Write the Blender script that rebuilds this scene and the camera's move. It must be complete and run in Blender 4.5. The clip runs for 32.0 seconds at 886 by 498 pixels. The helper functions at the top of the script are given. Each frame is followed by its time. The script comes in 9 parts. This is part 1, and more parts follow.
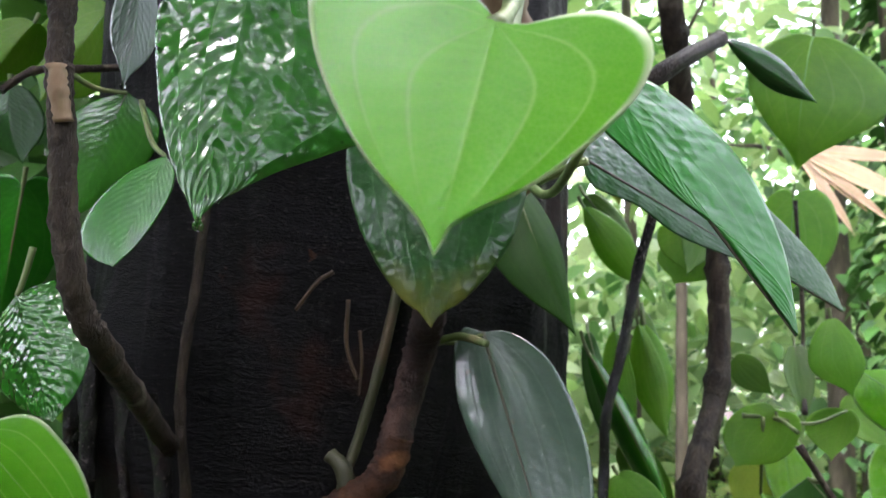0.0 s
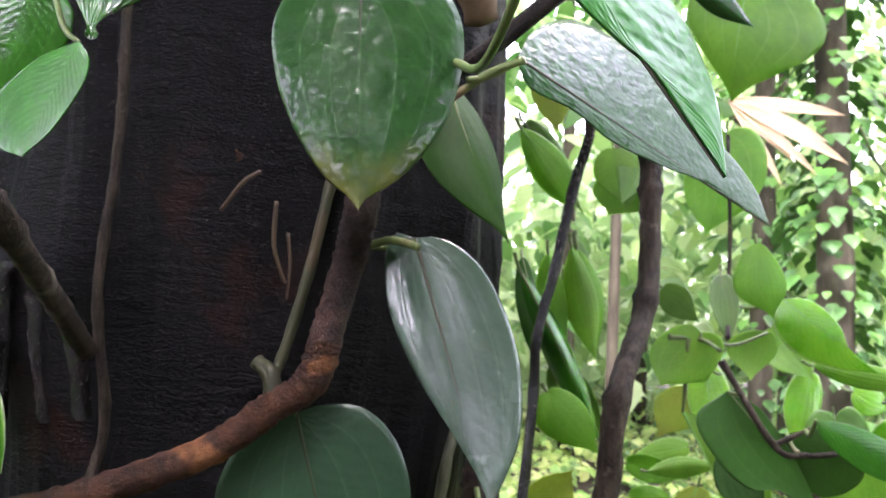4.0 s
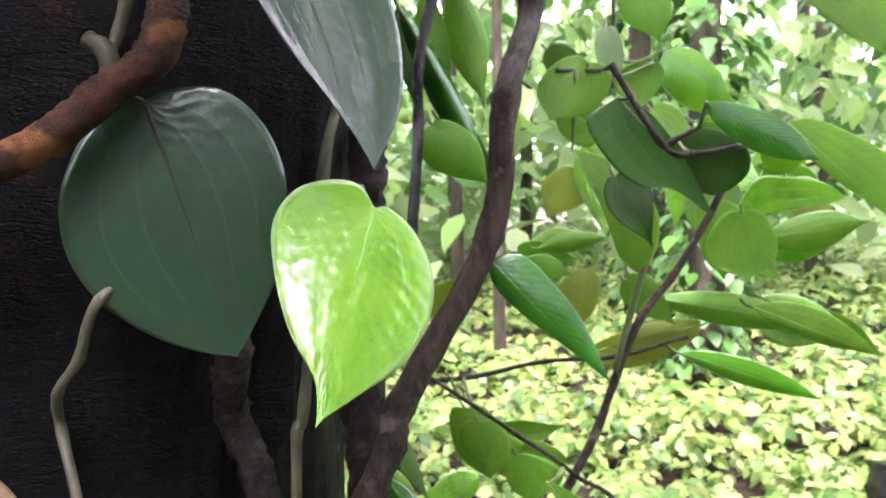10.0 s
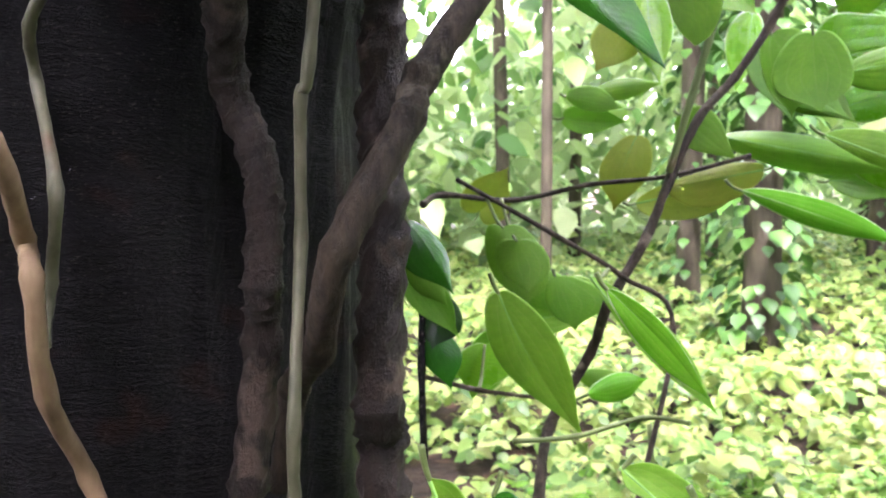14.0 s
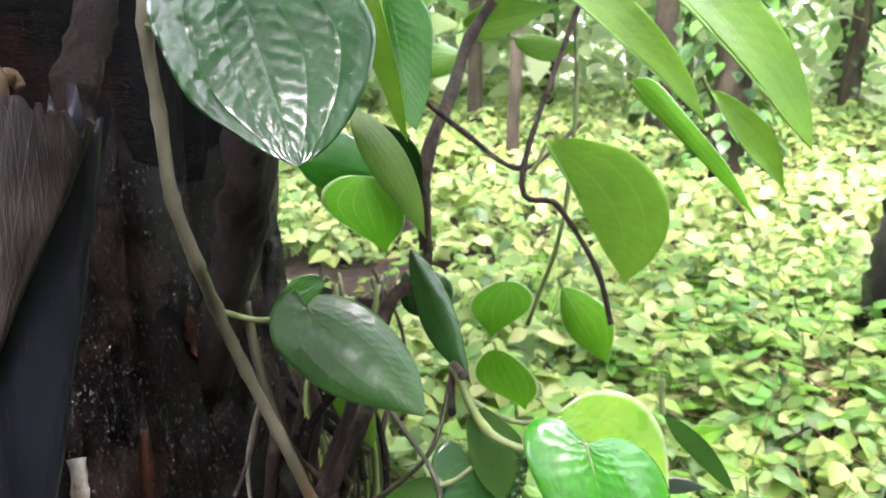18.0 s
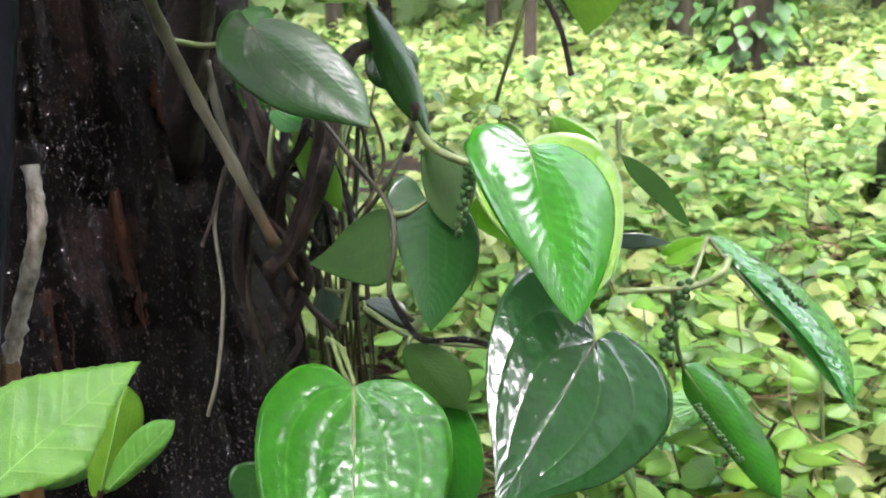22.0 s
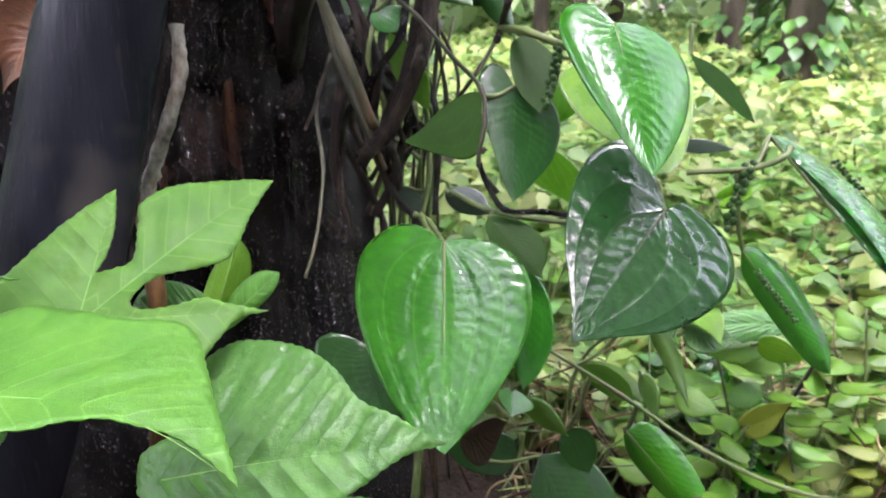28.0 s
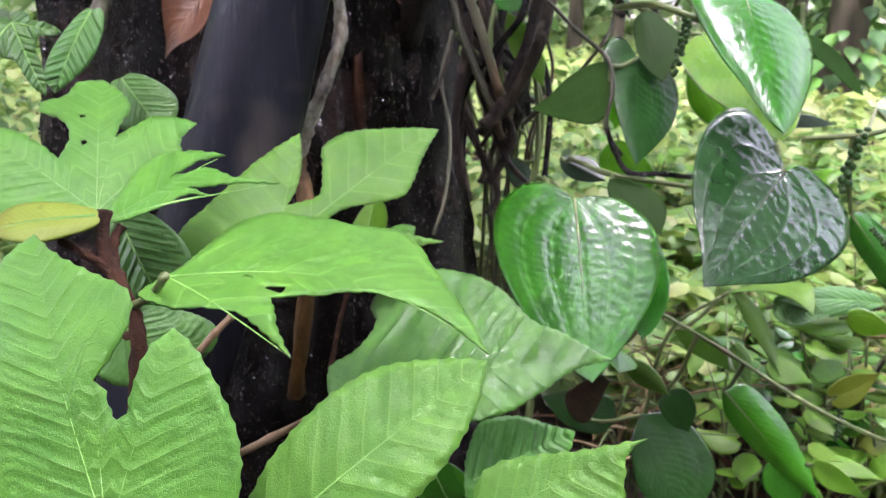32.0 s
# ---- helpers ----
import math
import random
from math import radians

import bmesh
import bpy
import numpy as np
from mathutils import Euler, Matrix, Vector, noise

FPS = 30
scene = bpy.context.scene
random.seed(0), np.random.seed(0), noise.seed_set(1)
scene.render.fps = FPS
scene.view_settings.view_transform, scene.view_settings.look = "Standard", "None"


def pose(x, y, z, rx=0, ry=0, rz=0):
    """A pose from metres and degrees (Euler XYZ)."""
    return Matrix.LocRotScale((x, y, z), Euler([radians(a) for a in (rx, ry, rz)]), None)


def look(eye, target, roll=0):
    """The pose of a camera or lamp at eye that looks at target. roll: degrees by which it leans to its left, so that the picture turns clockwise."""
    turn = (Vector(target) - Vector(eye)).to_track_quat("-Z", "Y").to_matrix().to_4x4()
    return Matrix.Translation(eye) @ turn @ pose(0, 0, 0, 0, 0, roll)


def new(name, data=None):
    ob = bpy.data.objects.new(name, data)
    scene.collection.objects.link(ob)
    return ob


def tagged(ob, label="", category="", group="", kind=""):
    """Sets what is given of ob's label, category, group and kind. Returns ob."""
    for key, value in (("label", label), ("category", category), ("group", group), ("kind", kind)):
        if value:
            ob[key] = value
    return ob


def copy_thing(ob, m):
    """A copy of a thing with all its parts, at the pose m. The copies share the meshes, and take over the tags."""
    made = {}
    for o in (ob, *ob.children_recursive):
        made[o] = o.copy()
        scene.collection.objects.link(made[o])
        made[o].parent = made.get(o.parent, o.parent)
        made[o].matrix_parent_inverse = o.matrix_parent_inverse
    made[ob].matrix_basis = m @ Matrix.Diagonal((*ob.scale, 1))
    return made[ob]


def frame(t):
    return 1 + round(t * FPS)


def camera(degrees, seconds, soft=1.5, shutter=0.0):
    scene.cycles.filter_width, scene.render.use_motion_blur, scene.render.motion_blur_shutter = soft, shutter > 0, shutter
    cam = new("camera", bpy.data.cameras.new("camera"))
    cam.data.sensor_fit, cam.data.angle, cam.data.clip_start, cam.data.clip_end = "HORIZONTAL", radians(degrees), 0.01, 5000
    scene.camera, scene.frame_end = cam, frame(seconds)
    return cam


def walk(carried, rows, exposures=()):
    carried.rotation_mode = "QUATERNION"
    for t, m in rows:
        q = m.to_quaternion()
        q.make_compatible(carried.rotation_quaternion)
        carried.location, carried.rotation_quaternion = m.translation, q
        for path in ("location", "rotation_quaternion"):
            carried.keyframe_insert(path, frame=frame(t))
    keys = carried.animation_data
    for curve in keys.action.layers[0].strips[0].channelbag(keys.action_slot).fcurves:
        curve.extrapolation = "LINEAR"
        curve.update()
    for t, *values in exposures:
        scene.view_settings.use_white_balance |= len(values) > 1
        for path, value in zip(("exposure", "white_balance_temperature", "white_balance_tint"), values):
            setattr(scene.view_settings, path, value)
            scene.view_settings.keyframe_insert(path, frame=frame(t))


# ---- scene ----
from mathutils import geometry

cam = camera(59.9, 32.0, 1.2)
cam.data.dof.use_dof, cam.data.dof.focus_distance, cam.data.dof.aperture_fstop = True, 0.16, 48.0
PATH = [
    (0, (0.0931, 0.126, 1.1249), (0.082, 2.103, 1.426), 2.12),
    (0.5, (0.0925, 0.1279, 1.1213), (0.088, 2.108, 1.406), 1.80),
    (1, (0.0925, 0.129, 1.1205), (0.092, 2.111, 1.387), 2.09),
    (1.5, (0.0947, 0.1273, 1.1183), (0.115, 2.111, 1.373), 2.18),
    (2, (0.0975, 0.1257, 1.115), (0.118, 2.111, 1.354), 2.08),
    (2.5, (0.0986, 0.1256, 1.1117), (0.135, 2.112, 1.341), 2.62),
    (4.5, (0.097, 0.1411, 1.0987), (0.297, 2.126, 1.243), 2.14),
    (5, (0.0958, 0.1439, 1.0921), (0.339, 2.126, 1.201), 1.56),
    (5.5, (0.0936, 0.1446, 1.0862), (0.366, 2.124, 1.168), 0.70),
    (6, (0.0887, 0.1462, 1.0797), (0.414, 2.119, 1.137), 1.00),
    (6.5, (0.085, 0.1478, 1.0748), (0.458, 2.113, 1.098), 0.67),
    (7, (0.0853, 0.152, 1.0651), (0.493, 2.11, 1.035), 0.92),
    (7.5, (0.0888, 0.1586, 1.0573), (0.534, 2.107, 0.974), 0.58),
    (8, (0.094, 0.1602, 1.0511), (0.57, 2.1, 0.954), 0.71),
    (8.5, (0.0993, 0.1635, 1.0442), (0.582, 2.101, 0.922), -0.58),
    (9, (0.1035, 0.1667, 1.0342), (0.567, 2.108, 0.911), -0.74),
    (9.5, (0.1067, 0.1716, 1.0219), (0.553, 2.117, 0.886), -0.92),
    (10, (0.1086, 0.176, 1.0077), (0.55, 2.121, 0.857), -1.27),
    (10.5, (0.1084, 0.1779, 0.9913), (0.499, 2.135, 0.854), -1.91),
    (11, (0.1097, 0.1814, 0.979), (0.502, 2.138, 0.851), -2.32),
    (11.5, (0.1091, 0.1872, 0.9632), (0.47, 2.149, 0.817), -2.14),
    (12, (0.1105, 0.1911, 0.9478), (0.453, 2.156, 0.806), -2.30),
    (12.5, (0.1126, 0.1991, 0.9176), (0.434, 2.165, 0.743), -0.85),
    (13, (0.1147, 0.2051, 0.8937), (0.44, 2.173, 0.742), -0.53),
    (13.5, (0.1194, 0.2103, 0.8691), (0.439, 2.18, 0.728), -0.72),
    (15.5, (0.1431, 0.2298, 0.7722), (0.467, 2.176, 0.442), -0.24),
    (16, (0.149, 0.2265, 0.7462), (0.467, 2.165, 0.369), -0.05),
    (16.5, (0.1555, 0.2208, 0.7223), (0.445, 2.156, 0.307), 0.47),
    (17, (0.1593, 0.2183, 0.6982), (0.454, 2.144, 0.244), 1.33),
    (17.5, (0.1589, 0.2186, 0.6754), (0.478, 2.132, 0.187), 1.03),
    (18, (0.1649, 0.2162, 0.6574), (0.543, 2.114, 0.151), 0.56),
    (18.5, (0.1764, 0.2112, 0.644), (0.536, 2.096, 0.081), 0.71),
    (19, (0.1849, 0.2024, 0.6274), (0.517, 2.083, 0.032), 0.33),
    (19.5, (0.1859, 0.1974, 0.6067), (0.518, 2.073, -0.002), -0.24),
    (20, (0.1922, 0.1899, 0.5855), (0.506, 2.065, -0.034), -0.64),
    (20.5, (0.1933, 0.1876, 0.5782), (0.518, 2.057, -0.053), -0.56),
    (21, (0.1938, 0.1834, 0.5675), (0.524, 2.047, -0.078), 0.08),
    (21.5, (0.1931, 0.1809, 0.5638), (0.521, 2.036, -0.109), -0.12),
    (22, (0.1959, 0.1776, 0.5603), (0.499, 2.034, -0.118), -1.06),
    (22.5, (0.1952, 0.1757, 0.5558), (0.489, 2.031, -0.13), -1.32),
    (23, (0.1945, 0.1734, 0.55), (0.472, 2.028, -0.145), -1.21),
    (23.5, (0.1907, 0.1703, 0.541), (0.476, 2.026, -0.148), -0.99),
    (24, (0.1886, 0.1655, 0.5333), (0.461, 2.023, -0.156), -0.85),
    (24.5, (0.1835, 0.1564, 0.5268), (0.452, 2.019, -0.151), -0.72),
    (25, (0.1787, 0.1462, 0.5245), (0.444, 2.012, -0.146), -0.41),
    (25.5, (0.1717, 0.1429, 0.521), (0.441, 2.007, -0.151), 0.22),
    (27.5, (0.1655, 0.1208, 0.5064), (0.387, 2.001, -0.139), 0.41),
    (28, (0.1584, 0.1165, 0.5014), (0.377, 1.997, -0.143), 0.82),
    (28.5, (0.151, 0.1116, 0.4944), (0.359, 1.994, -0.148), 0.73),
    (29, (0.1422, 0.1072, 0.4887), (0.339, 1.989, -0.16), 0.60),
    (29.5, (0.133, 0.1027, 0.4825), (0.309, 1.987, -0.165), 0.73),
    (30, (0.1231, 0.0982, 0.4826), (0.285, 1.983, -0.167), 1.49),
    (30.5, (0.1151, 0.0944, 0.478), (0.268, 1.985, -0.156), 1.72),
    (31, (0.1087, 0.0903, 0.4756), (0.257, 1.982, -0.157), 1.98),
    (31.5, (0.1034, 0.0843, 0.4761), (0.237, 1.977, -0.155), 1.61),
    (32, (0.0913, 0.0801, 0.4776), (0.252, 1.978, -0.134), 1.49),
]
walk(cam, [(t, look(eye, target, roll)) for t, eye, target, roll in PATH], [(0.0, 2.0, 6100, 22), (1.0, 2.12, 6100, 28), (2.5, 2.38, 6150, 31), (5.0, 2.75, 6200, 33), (8.0, 2.68, 6250, 32), (10.0, 2.68, 6250, 32), (13.0, 2.85, 6250, 32), (17.0, 2.88, 6250, 33), (20.0, 2.72, 6250, 28), (24.0, 2.5, 6150, 28), (28.0, 2.42, 6120, 32), (32.0, 2.37, 6100, 36)])

# ---- world, sun and exposure ----
world = bpy.data.worlds.new("world")
scene.world = world
world.use_nodes = True
wn = world.node_tree.nodes
sky = wn.new("ShaderNodeTexSky")
sky.sky_type = "NISHITA"
sky.sun_disc = False
sky.sun_elevation, sky.sun_rotation = radians(58), radians(200)
sky.dust_density, sky.air_density, sky.ozone_density = 4.0, 1.2, 0.6
wn["Background"].inputs["Strength"].default_value = 0.15
veil = wn.new("ShaderNodeHueSaturation")
veil.inputs["Saturation"].default_value, veil.inputs["Value"].default_value = 0.3, 3.6
world.node_tree.links.new(sky.outputs[0], veil.inputs["Color"])
world.node_tree.links.new(veil.outputs[0], wn["Background"].inputs["Color"])
sun = new("sun", bpy.data.lights.new("sun", "SUN"))
sun.data.energy, sun.data.angle, sun.data.color = 2.4, radians(25), (1.0, 0.97, 0.88)
sun.matrix_world = look((3.5, 5, 9), (0, 1.0, 0))


# ---- materials ----
def nodes_of(name):
    m = bpy.data.materials.new(name)
    m.use_nodes = True
    return m, m.node_tree.nodes, m.node_tree.links, m.node_tree.nodes["Principled BSDF"]


def math_node(n, l, op, a, b=None, c=None, clamp=False):
    x = n.new("ShaderNodeMath")
    x.operation, x.use_clamp = op, clamp
    for i, v in enumerate((a, b, c)):
        if v is None:
            continue
        if isinstance(v, (int, float)):
            x.inputs[i].default_value = v
        else:
            l.new(v, x.inputs[i])
    return x.outputs[0]


def mix_node(n, l, f, a, b):
    x = n.new("ShaderNodeMix")
    x.data_type = "RGBA"
    for s, v in ((0, f), (6, a), (7, b)):
        if isinstance(v, (int, float)):
            x.inputs[s].default_value = v
        elif isinstance(v, tuple):
            x.inputs[s].default_value = (*v, 1)
        else:
            l.new(v, x.inputs[s])
    return x.outputs[2]


def ramp_node(n, l, f, *stops):
    x = n.new("ShaderNodeValToRGB")
    e = x.color_ramp.elements
    while len(e) < len(stops):
        e.new(0.5)
    for k, (p, c) in zip(e, stops):
        k.position, k.color = p, (*c, 1)
    l.new(f, x.inputs[0])
    return x.outputs[0]


def noise_node(n, l, scale, detail=4, stretch=None, rough=0.6, coords="Object"):
    c = n.new("ShaderNodeTexCoord")
    t = n.new("ShaderNodeTexNoise")
    t.inputs["Scale"].default_value, t.inputs["Detail"].default_value, t.inputs["Roughness"].default_value = scale, detail, rough
    if stretch:
        m = n.new("ShaderNodeMapping")
        m.inputs["Scale"].default_value = stretch
        l.new(c.outputs[coords], m.inputs[0])
        l.new(m.outputs[0], t.inputs[0])
    else:
        l.new(c.outputs[coords], t.inputs[0])
    return t.outputs[0]


def leaf_material(name, light, dark, vein, rough=0.25, coat=0.5, glow=0.25, quilt=0.5, spots=0.0, rim=0.0, browned=0.0, pinnate=0, ribs=0.13, crinkle=0.0, veins=0.22, shine=0.5, film=0.12, net=0.09, cells=420):
    """A leaf whose UV runs along the midrib (u) and across the blade (v): curved main veins, cross veins, blotches, wet gloss."""
    m, n, l, p = nodes_of(name)
    uv = n.new("ShaderNodeSeparateXYZ")
    tc = n.new("ShaderNodeTexCoord")
    l.new(tc.outputs["UV"], uv.inputs[0])
    across = math_node(n, l, "ABSOLUTE", math_node(n, l, "SUBTRACT", math_node(n, l, "MULTIPLY", uv.outputs[1], 2.0), 1.0))
    fold = math_node(n, l, "PINGPONG", across, 1 / 6)
    main = math_node(n, l, "SUBTRACT", 1.0, math_node(n, l, "DIVIDE", fold, 0.022), clamp=True)
    tip_fade = math_node(n, l, "MULTIPLY_ADD", uv.outputs[0], -3.2, 3.0, clamp=True)
    main = math_node(n, l, "MULTIPLY", main, tip_fade)
    big, fine = noise_node(n, l, 45, 3), noise_node(n, l, 420, 5)
    if pinnate:
        mid = math_node(n, l, "SUBTRACT", 1.0, math_node(n, l, "DIVIDE", across, 0.02), clamp=True)
        rake = math_node(n, l, "MULTIPLY_ADD", big, 0.25, math_node(n, l, "SUBTRACT", math_node(n, l, "MULTIPLY", uv.outputs[0], float(pinnate)), math_node(n, l, "MULTIPLY", across, 0.3 * pinnate)))
        fold = math_node(n, l, "MULTIPLY", math_node(n, l, "PINGPONG", rake, 0.5), 0.34)
        side = math_node(n, l, "SUBTRACT", 1.0, math_node(n, l, "DIVIDE", fold, 0.022), clamp=True)
        main = math_node(n, l, "MAXIMUM", mid, math_node(n, l, "MULTIPLY", side, math_node(n, l, "MULTIPLY_ADD", across, -0.7, 0.9, clamp=True)))
        tip_fade = math_node(n, l, "MULTIPLY_ADD", across, -1.6, 1.6, clamp=True)
    turn = math_node(n, l, "ADD", math_node(n, l, "MULTIPLY", uv.outputs[0], 48.0), math_node(n, l, "MULTIPLY", across, -14.0))
    turn = math_node(n, l, "ADD", turn, math_node(n, l, "MULTIPLY", big, 7.0))
    cross = math_node(n, l, "POWER", math_node(n, l, "ABSOLUTE", math_node(n, l, "SINE", turn)), 1.6)
    mesh = n.new("ShaderNodeTexVoronoi")
    mesh.feature = "DISTANCE_TO_EDGE"
    mesh.inputs["Scale"].default_value = cells
    l.new(tc.outputs["Object"], mesh.inputs[0])
    net_line = math_node(n, l, "SUBTRACT", 1.0, math_node(n, l, "MULTIPLY", mesh.outputs["Distance"], 9.0), clamp=True)
    col = mix_node(n, l, math_node(n, l, "MULTIPLY_ADD", big, 2.2, -0.6, clamp=True), dark, light)
    col = mix_node(n, l, math_node(n, l, "MULTIPLY", fine, 0.35), col, dark)
    col = mix_node(n, l, math_node(n, l, "MULTIPLY_ADD", cross, -0.3, 0.3), col, dark)
    col = mix_node(n, l, math_node(n, l, "MULTIPLY", net_line, net), col, vein)
    col = mix_node(n, l, math_node(n, l, "MULTIPLY", main, 0.5 if pinnate else 0.28), col, vein)
    if spots:
        sp = ramp_node(n, l, noise_node(n, l, 160, 2), (0.66, (0, 0, 0)), (0.7, (1, 1, 1)))
        col = mix_node(n, l, math_node(n, l, "MULTIPLY", sp, spots), col, (0.06, 0.05, 0.02))
    if rim:
        edge = math_node(n, l, "MULTIPLY_ADD", across, 15.0, -14.0, clamp=True)
        col = mix_node(n, l, math_node(n, l, "MULTIPLY", edge, rim), col, (0.7, 0.76, 0.52))
    if browned:
        end = math_node(n, l, "MULTIPLY_ADD", math_node(n, l, "ADD", uv.outputs[0], math_node(n, l, "MULTIPLY", big, 0.5)), 5.0, -4.9, clamp=True)
        col = mix_node(n, l, math_node(n, l, "MULTIPLY", end, browned), col, (0.16, 0.11, 0.015))
    rnd = n.new("ShaderNodeObjectInfo")
    hsv = n.new("ShaderNodeHueSaturation")
    l.new(math_node(n, l, "MULTIPLY_ADD", rnd.outputs["Random"], 0.014, 0.493), hsv.inputs["Hue"])
    l.new(math_node(n, l, "MULTIPLY_ADD", rnd.outputs["Random"], 0.24, 0.88), hsv.inputs["Value"])
    l.new(col, hsv.inputs["Color"])
    col = hsv.outputs[0]
    l.new(col, p.inputs["Base Color"])
    l.new(math_node(n, l, "MULTIPLY_ADD", big, 0.1, rough - 0.05), p.inputs["Roughness"])
    p.inputs["Coat Weight"].default_value, p.inputs["Coat Roughness"].default_value = coat, film
    p.inputs["Specular IOR Level"].default_value = shine
    height = math_node(n, l, "MULTIPLY_ADD", cross, ribs, math_node(n, l, "MULTIPLY", math_node(n, l, "SUBTRACT", 1.0, math_node(n, l, "POWER", math_node(n, l, "SUBTRACT", 1.0, math_node(n, l, "MULTIPLY", fold, 6.0), clamp=True), 2.0)), math_node(n, l, "MULTIPLY", tip_fade, veins)))
    height = math_node(n, l, "MULTIPLY_ADD", big, 0.7, height)
    height = math_node(n, l, "MULTIPLY_ADD", fine, 0.06, height)
    if pinnate:
        height = math_node(n, l, "MULTIPLY_ADD", net_line, -0.06, height)
    if crinkle:
        height = math_node(n, l, "MULTIPLY_ADD", noise_node(n, l, 95, 2), crinkle, height)
    b = n.new("ShaderNodeBump")
    b.inputs["Strength"].default_value, b.inputs["Distance"].default_value = quilt, 0.0015
    l.new(height, b.inputs["Height"])
    for s in ("Normal", "Coat Normal"):
        l.new(b.outputs[0], p.inputs[s])
    tr = n.new("ShaderNodeBsdfTranslucent")
    l.new(mix_node(n, l, 0.5, col, light), tr.inputs[0])
    ms = n.new("ShaderNodeMixShader")
    ms.inputs[0].default_value = glow
    l.new(p.outputs[0], ms.inputs[1])
    l.new(tr.outputs[0], ms.inputs[2])
    l.new(ms.outputs[0], n["Material Output"].inputs[0])
    return m


def bark_material(name, c1, c2, c3, scale=30, stretch=(1, 1, 0.3), rough=0.5, relief=0.6, depth=0.004, accent=0.6, shine=0.25, grit=0.3, specks=0.0):
    m, n, l, p = nodes_of(name)
    p.inputs["Specular IOR Level"].default_value = shine
    a, b = noise_node(n, l, scale, 8, stretch), noise_node(n, l, scale * 0.22, 3)
    g = noise_node(n, l, scale * 9, 4, stretch)
    col = mix_node(n, l, ramp_node(n, l, a, (0.35, (0, 0, 0)), (0.68, (1, 1, 1))), c1, c2)
    col = mix_node(n, l, ramp_node(n, l, b, (accent, (0, 0, 0)), (accent + 0.08, (1, 1, 1))), col, c3)
    # pale specks: wet glints put into the trunk's colour, lichen and scuffs elsewhere
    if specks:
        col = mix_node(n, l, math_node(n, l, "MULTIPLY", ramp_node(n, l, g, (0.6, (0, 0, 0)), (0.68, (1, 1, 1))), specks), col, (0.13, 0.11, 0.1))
    l.new(col, p.inputs["Base Color"])
    l.new(math_node(n, l, "MULTIPLY_ADD", g, 0.4, rough - 0.2), p.inputs["Roughness"])
    bp = n.new("ShaderNodeBump")
    bp.inputs["Strength"].default_value, bp.inputs["Distance"].default_value = relief, depth
    l.new(math_node(n, l, "MULTIPLY_ADD", g, grit, a), bp.inputs["Height"])
    l.new(bp.outputs[0], p.inputs["Normal"])
    return m


def island_leaf_material(name, colors, rough=0.4, glow=0.35):
    """Leaves joined in one mesh: each island takes its own tone."""
    m, n, l, p = nodes_of(name)
    g = n.new("ShaderNodeNewGeometry")
    col = ramp_node(n, l, g.outputs["Random Per Island"], *[(i / max(1, len(colors) - 1), c) for i, c in enumerate(colors)])
    col = mix_node(n, l, math_node(n, l, "MULTIPLY", noise_node(n, l, 60, 3), 0.4), col, colors[0])
    l.new(col, p.inputs["Base Color"])
    p.inputs["Roughness"].default_value = rough
    b = n.new("ShaderNodeBump")
    b.inputs["Strength"].default_value, b.inputs["Distance"].default_value = 0.4, 0.003
    l.new(noise_node(n, l, 130, 3), b.inputs["Height"])
    l.new(b.outputs[0], p.inputs["Normal"])
    tr = n.new("ShaderNodeBsdfTranslucent")
    l.new(col, tr.inputs[0])
    ms = n.new("ShaderNodeMixShader")
    ms.inputs[0].default_value = glow
    l.new(p.outputs[0], ms.inputs[1])
    l.new(tr.outputs[0], ms.inputs[2])
    l.new(ms.outputs[0], n["Material Output"].inputs[0])
    return m


LEAF = {}
LEAF["fresh"] = leaf_material("fresh_leaf", (0.12, 0.42, 0.008), (0.07, 0.32, 0.006), (0.5, 0.68, 0.2), 0.4, 0.05, 0.35, 0.2, 0.0, 0.9, ribs=0.05, shine=0.2, net=0.1, cells=1500)
LEAF["deep"] = leaf_material("deep_leaf", (0.03, 0.2, 0.01), (0.016, 0.12, 0.007), (0.06, 0.25, 0.025), 0.22, 0.7, 0.2, 0.45, ribs=0.08, crinkle=0.25, veins=0.16)
LEAF["quilted"] = leaf_material("quilted_leaf", (0.03, 0.18, 0.006), (0.011, 0.088, 0.004), (0.08, 0.28, 0.03), 0.24, 0.32, 0.18, 0.55, ribs=0.03, crinkle=0.6, shine=0.4, film=0.06)
LEAF["wet"] = leaf_material("wet_leaf", (0.02, 0.16, 0.012), (0.012, 0.1, 0.008), (0.04, 0.2, 0.025), 0.14, 0.9, 0.15, 0.9, ribs=0.12, crinkle=1.7, film=0.05)
LEAF["silver"] = leaf_material("silver_wet_leaf", (0.024, 0.16, 0.02), (0.014, 0.1, 0.012), (0.05, 0.2, 0.03), 0.3, 0.5, 0.12, 0.6, ribs=0.05, crinkle=1.0, veins=0.08, shine=0.15, film=0.05)
LEAF["sheen"] = leaf_material("dark_wet_leaf", (0.012, 0.08, 0.014), (0.007, 0.05, 0.009), (0.03, 0.12, 0.02), 0.34, 0.4, 0.1, 0.7, ribs=0.05, crinkle=1.2, veins=0.1, shine=0.12, film=0.05)
LEAF["dark"] = leaf_material("dark_leaf", (0.02, 0.085, 0.015), (0.011, 0.05, 0.009), (0.05, 0.12, 0.035), 0.2, 0.45, 0.12, 0.45, ribs=0.1, crinkle=0.4, veins=0.14, film=0.13)
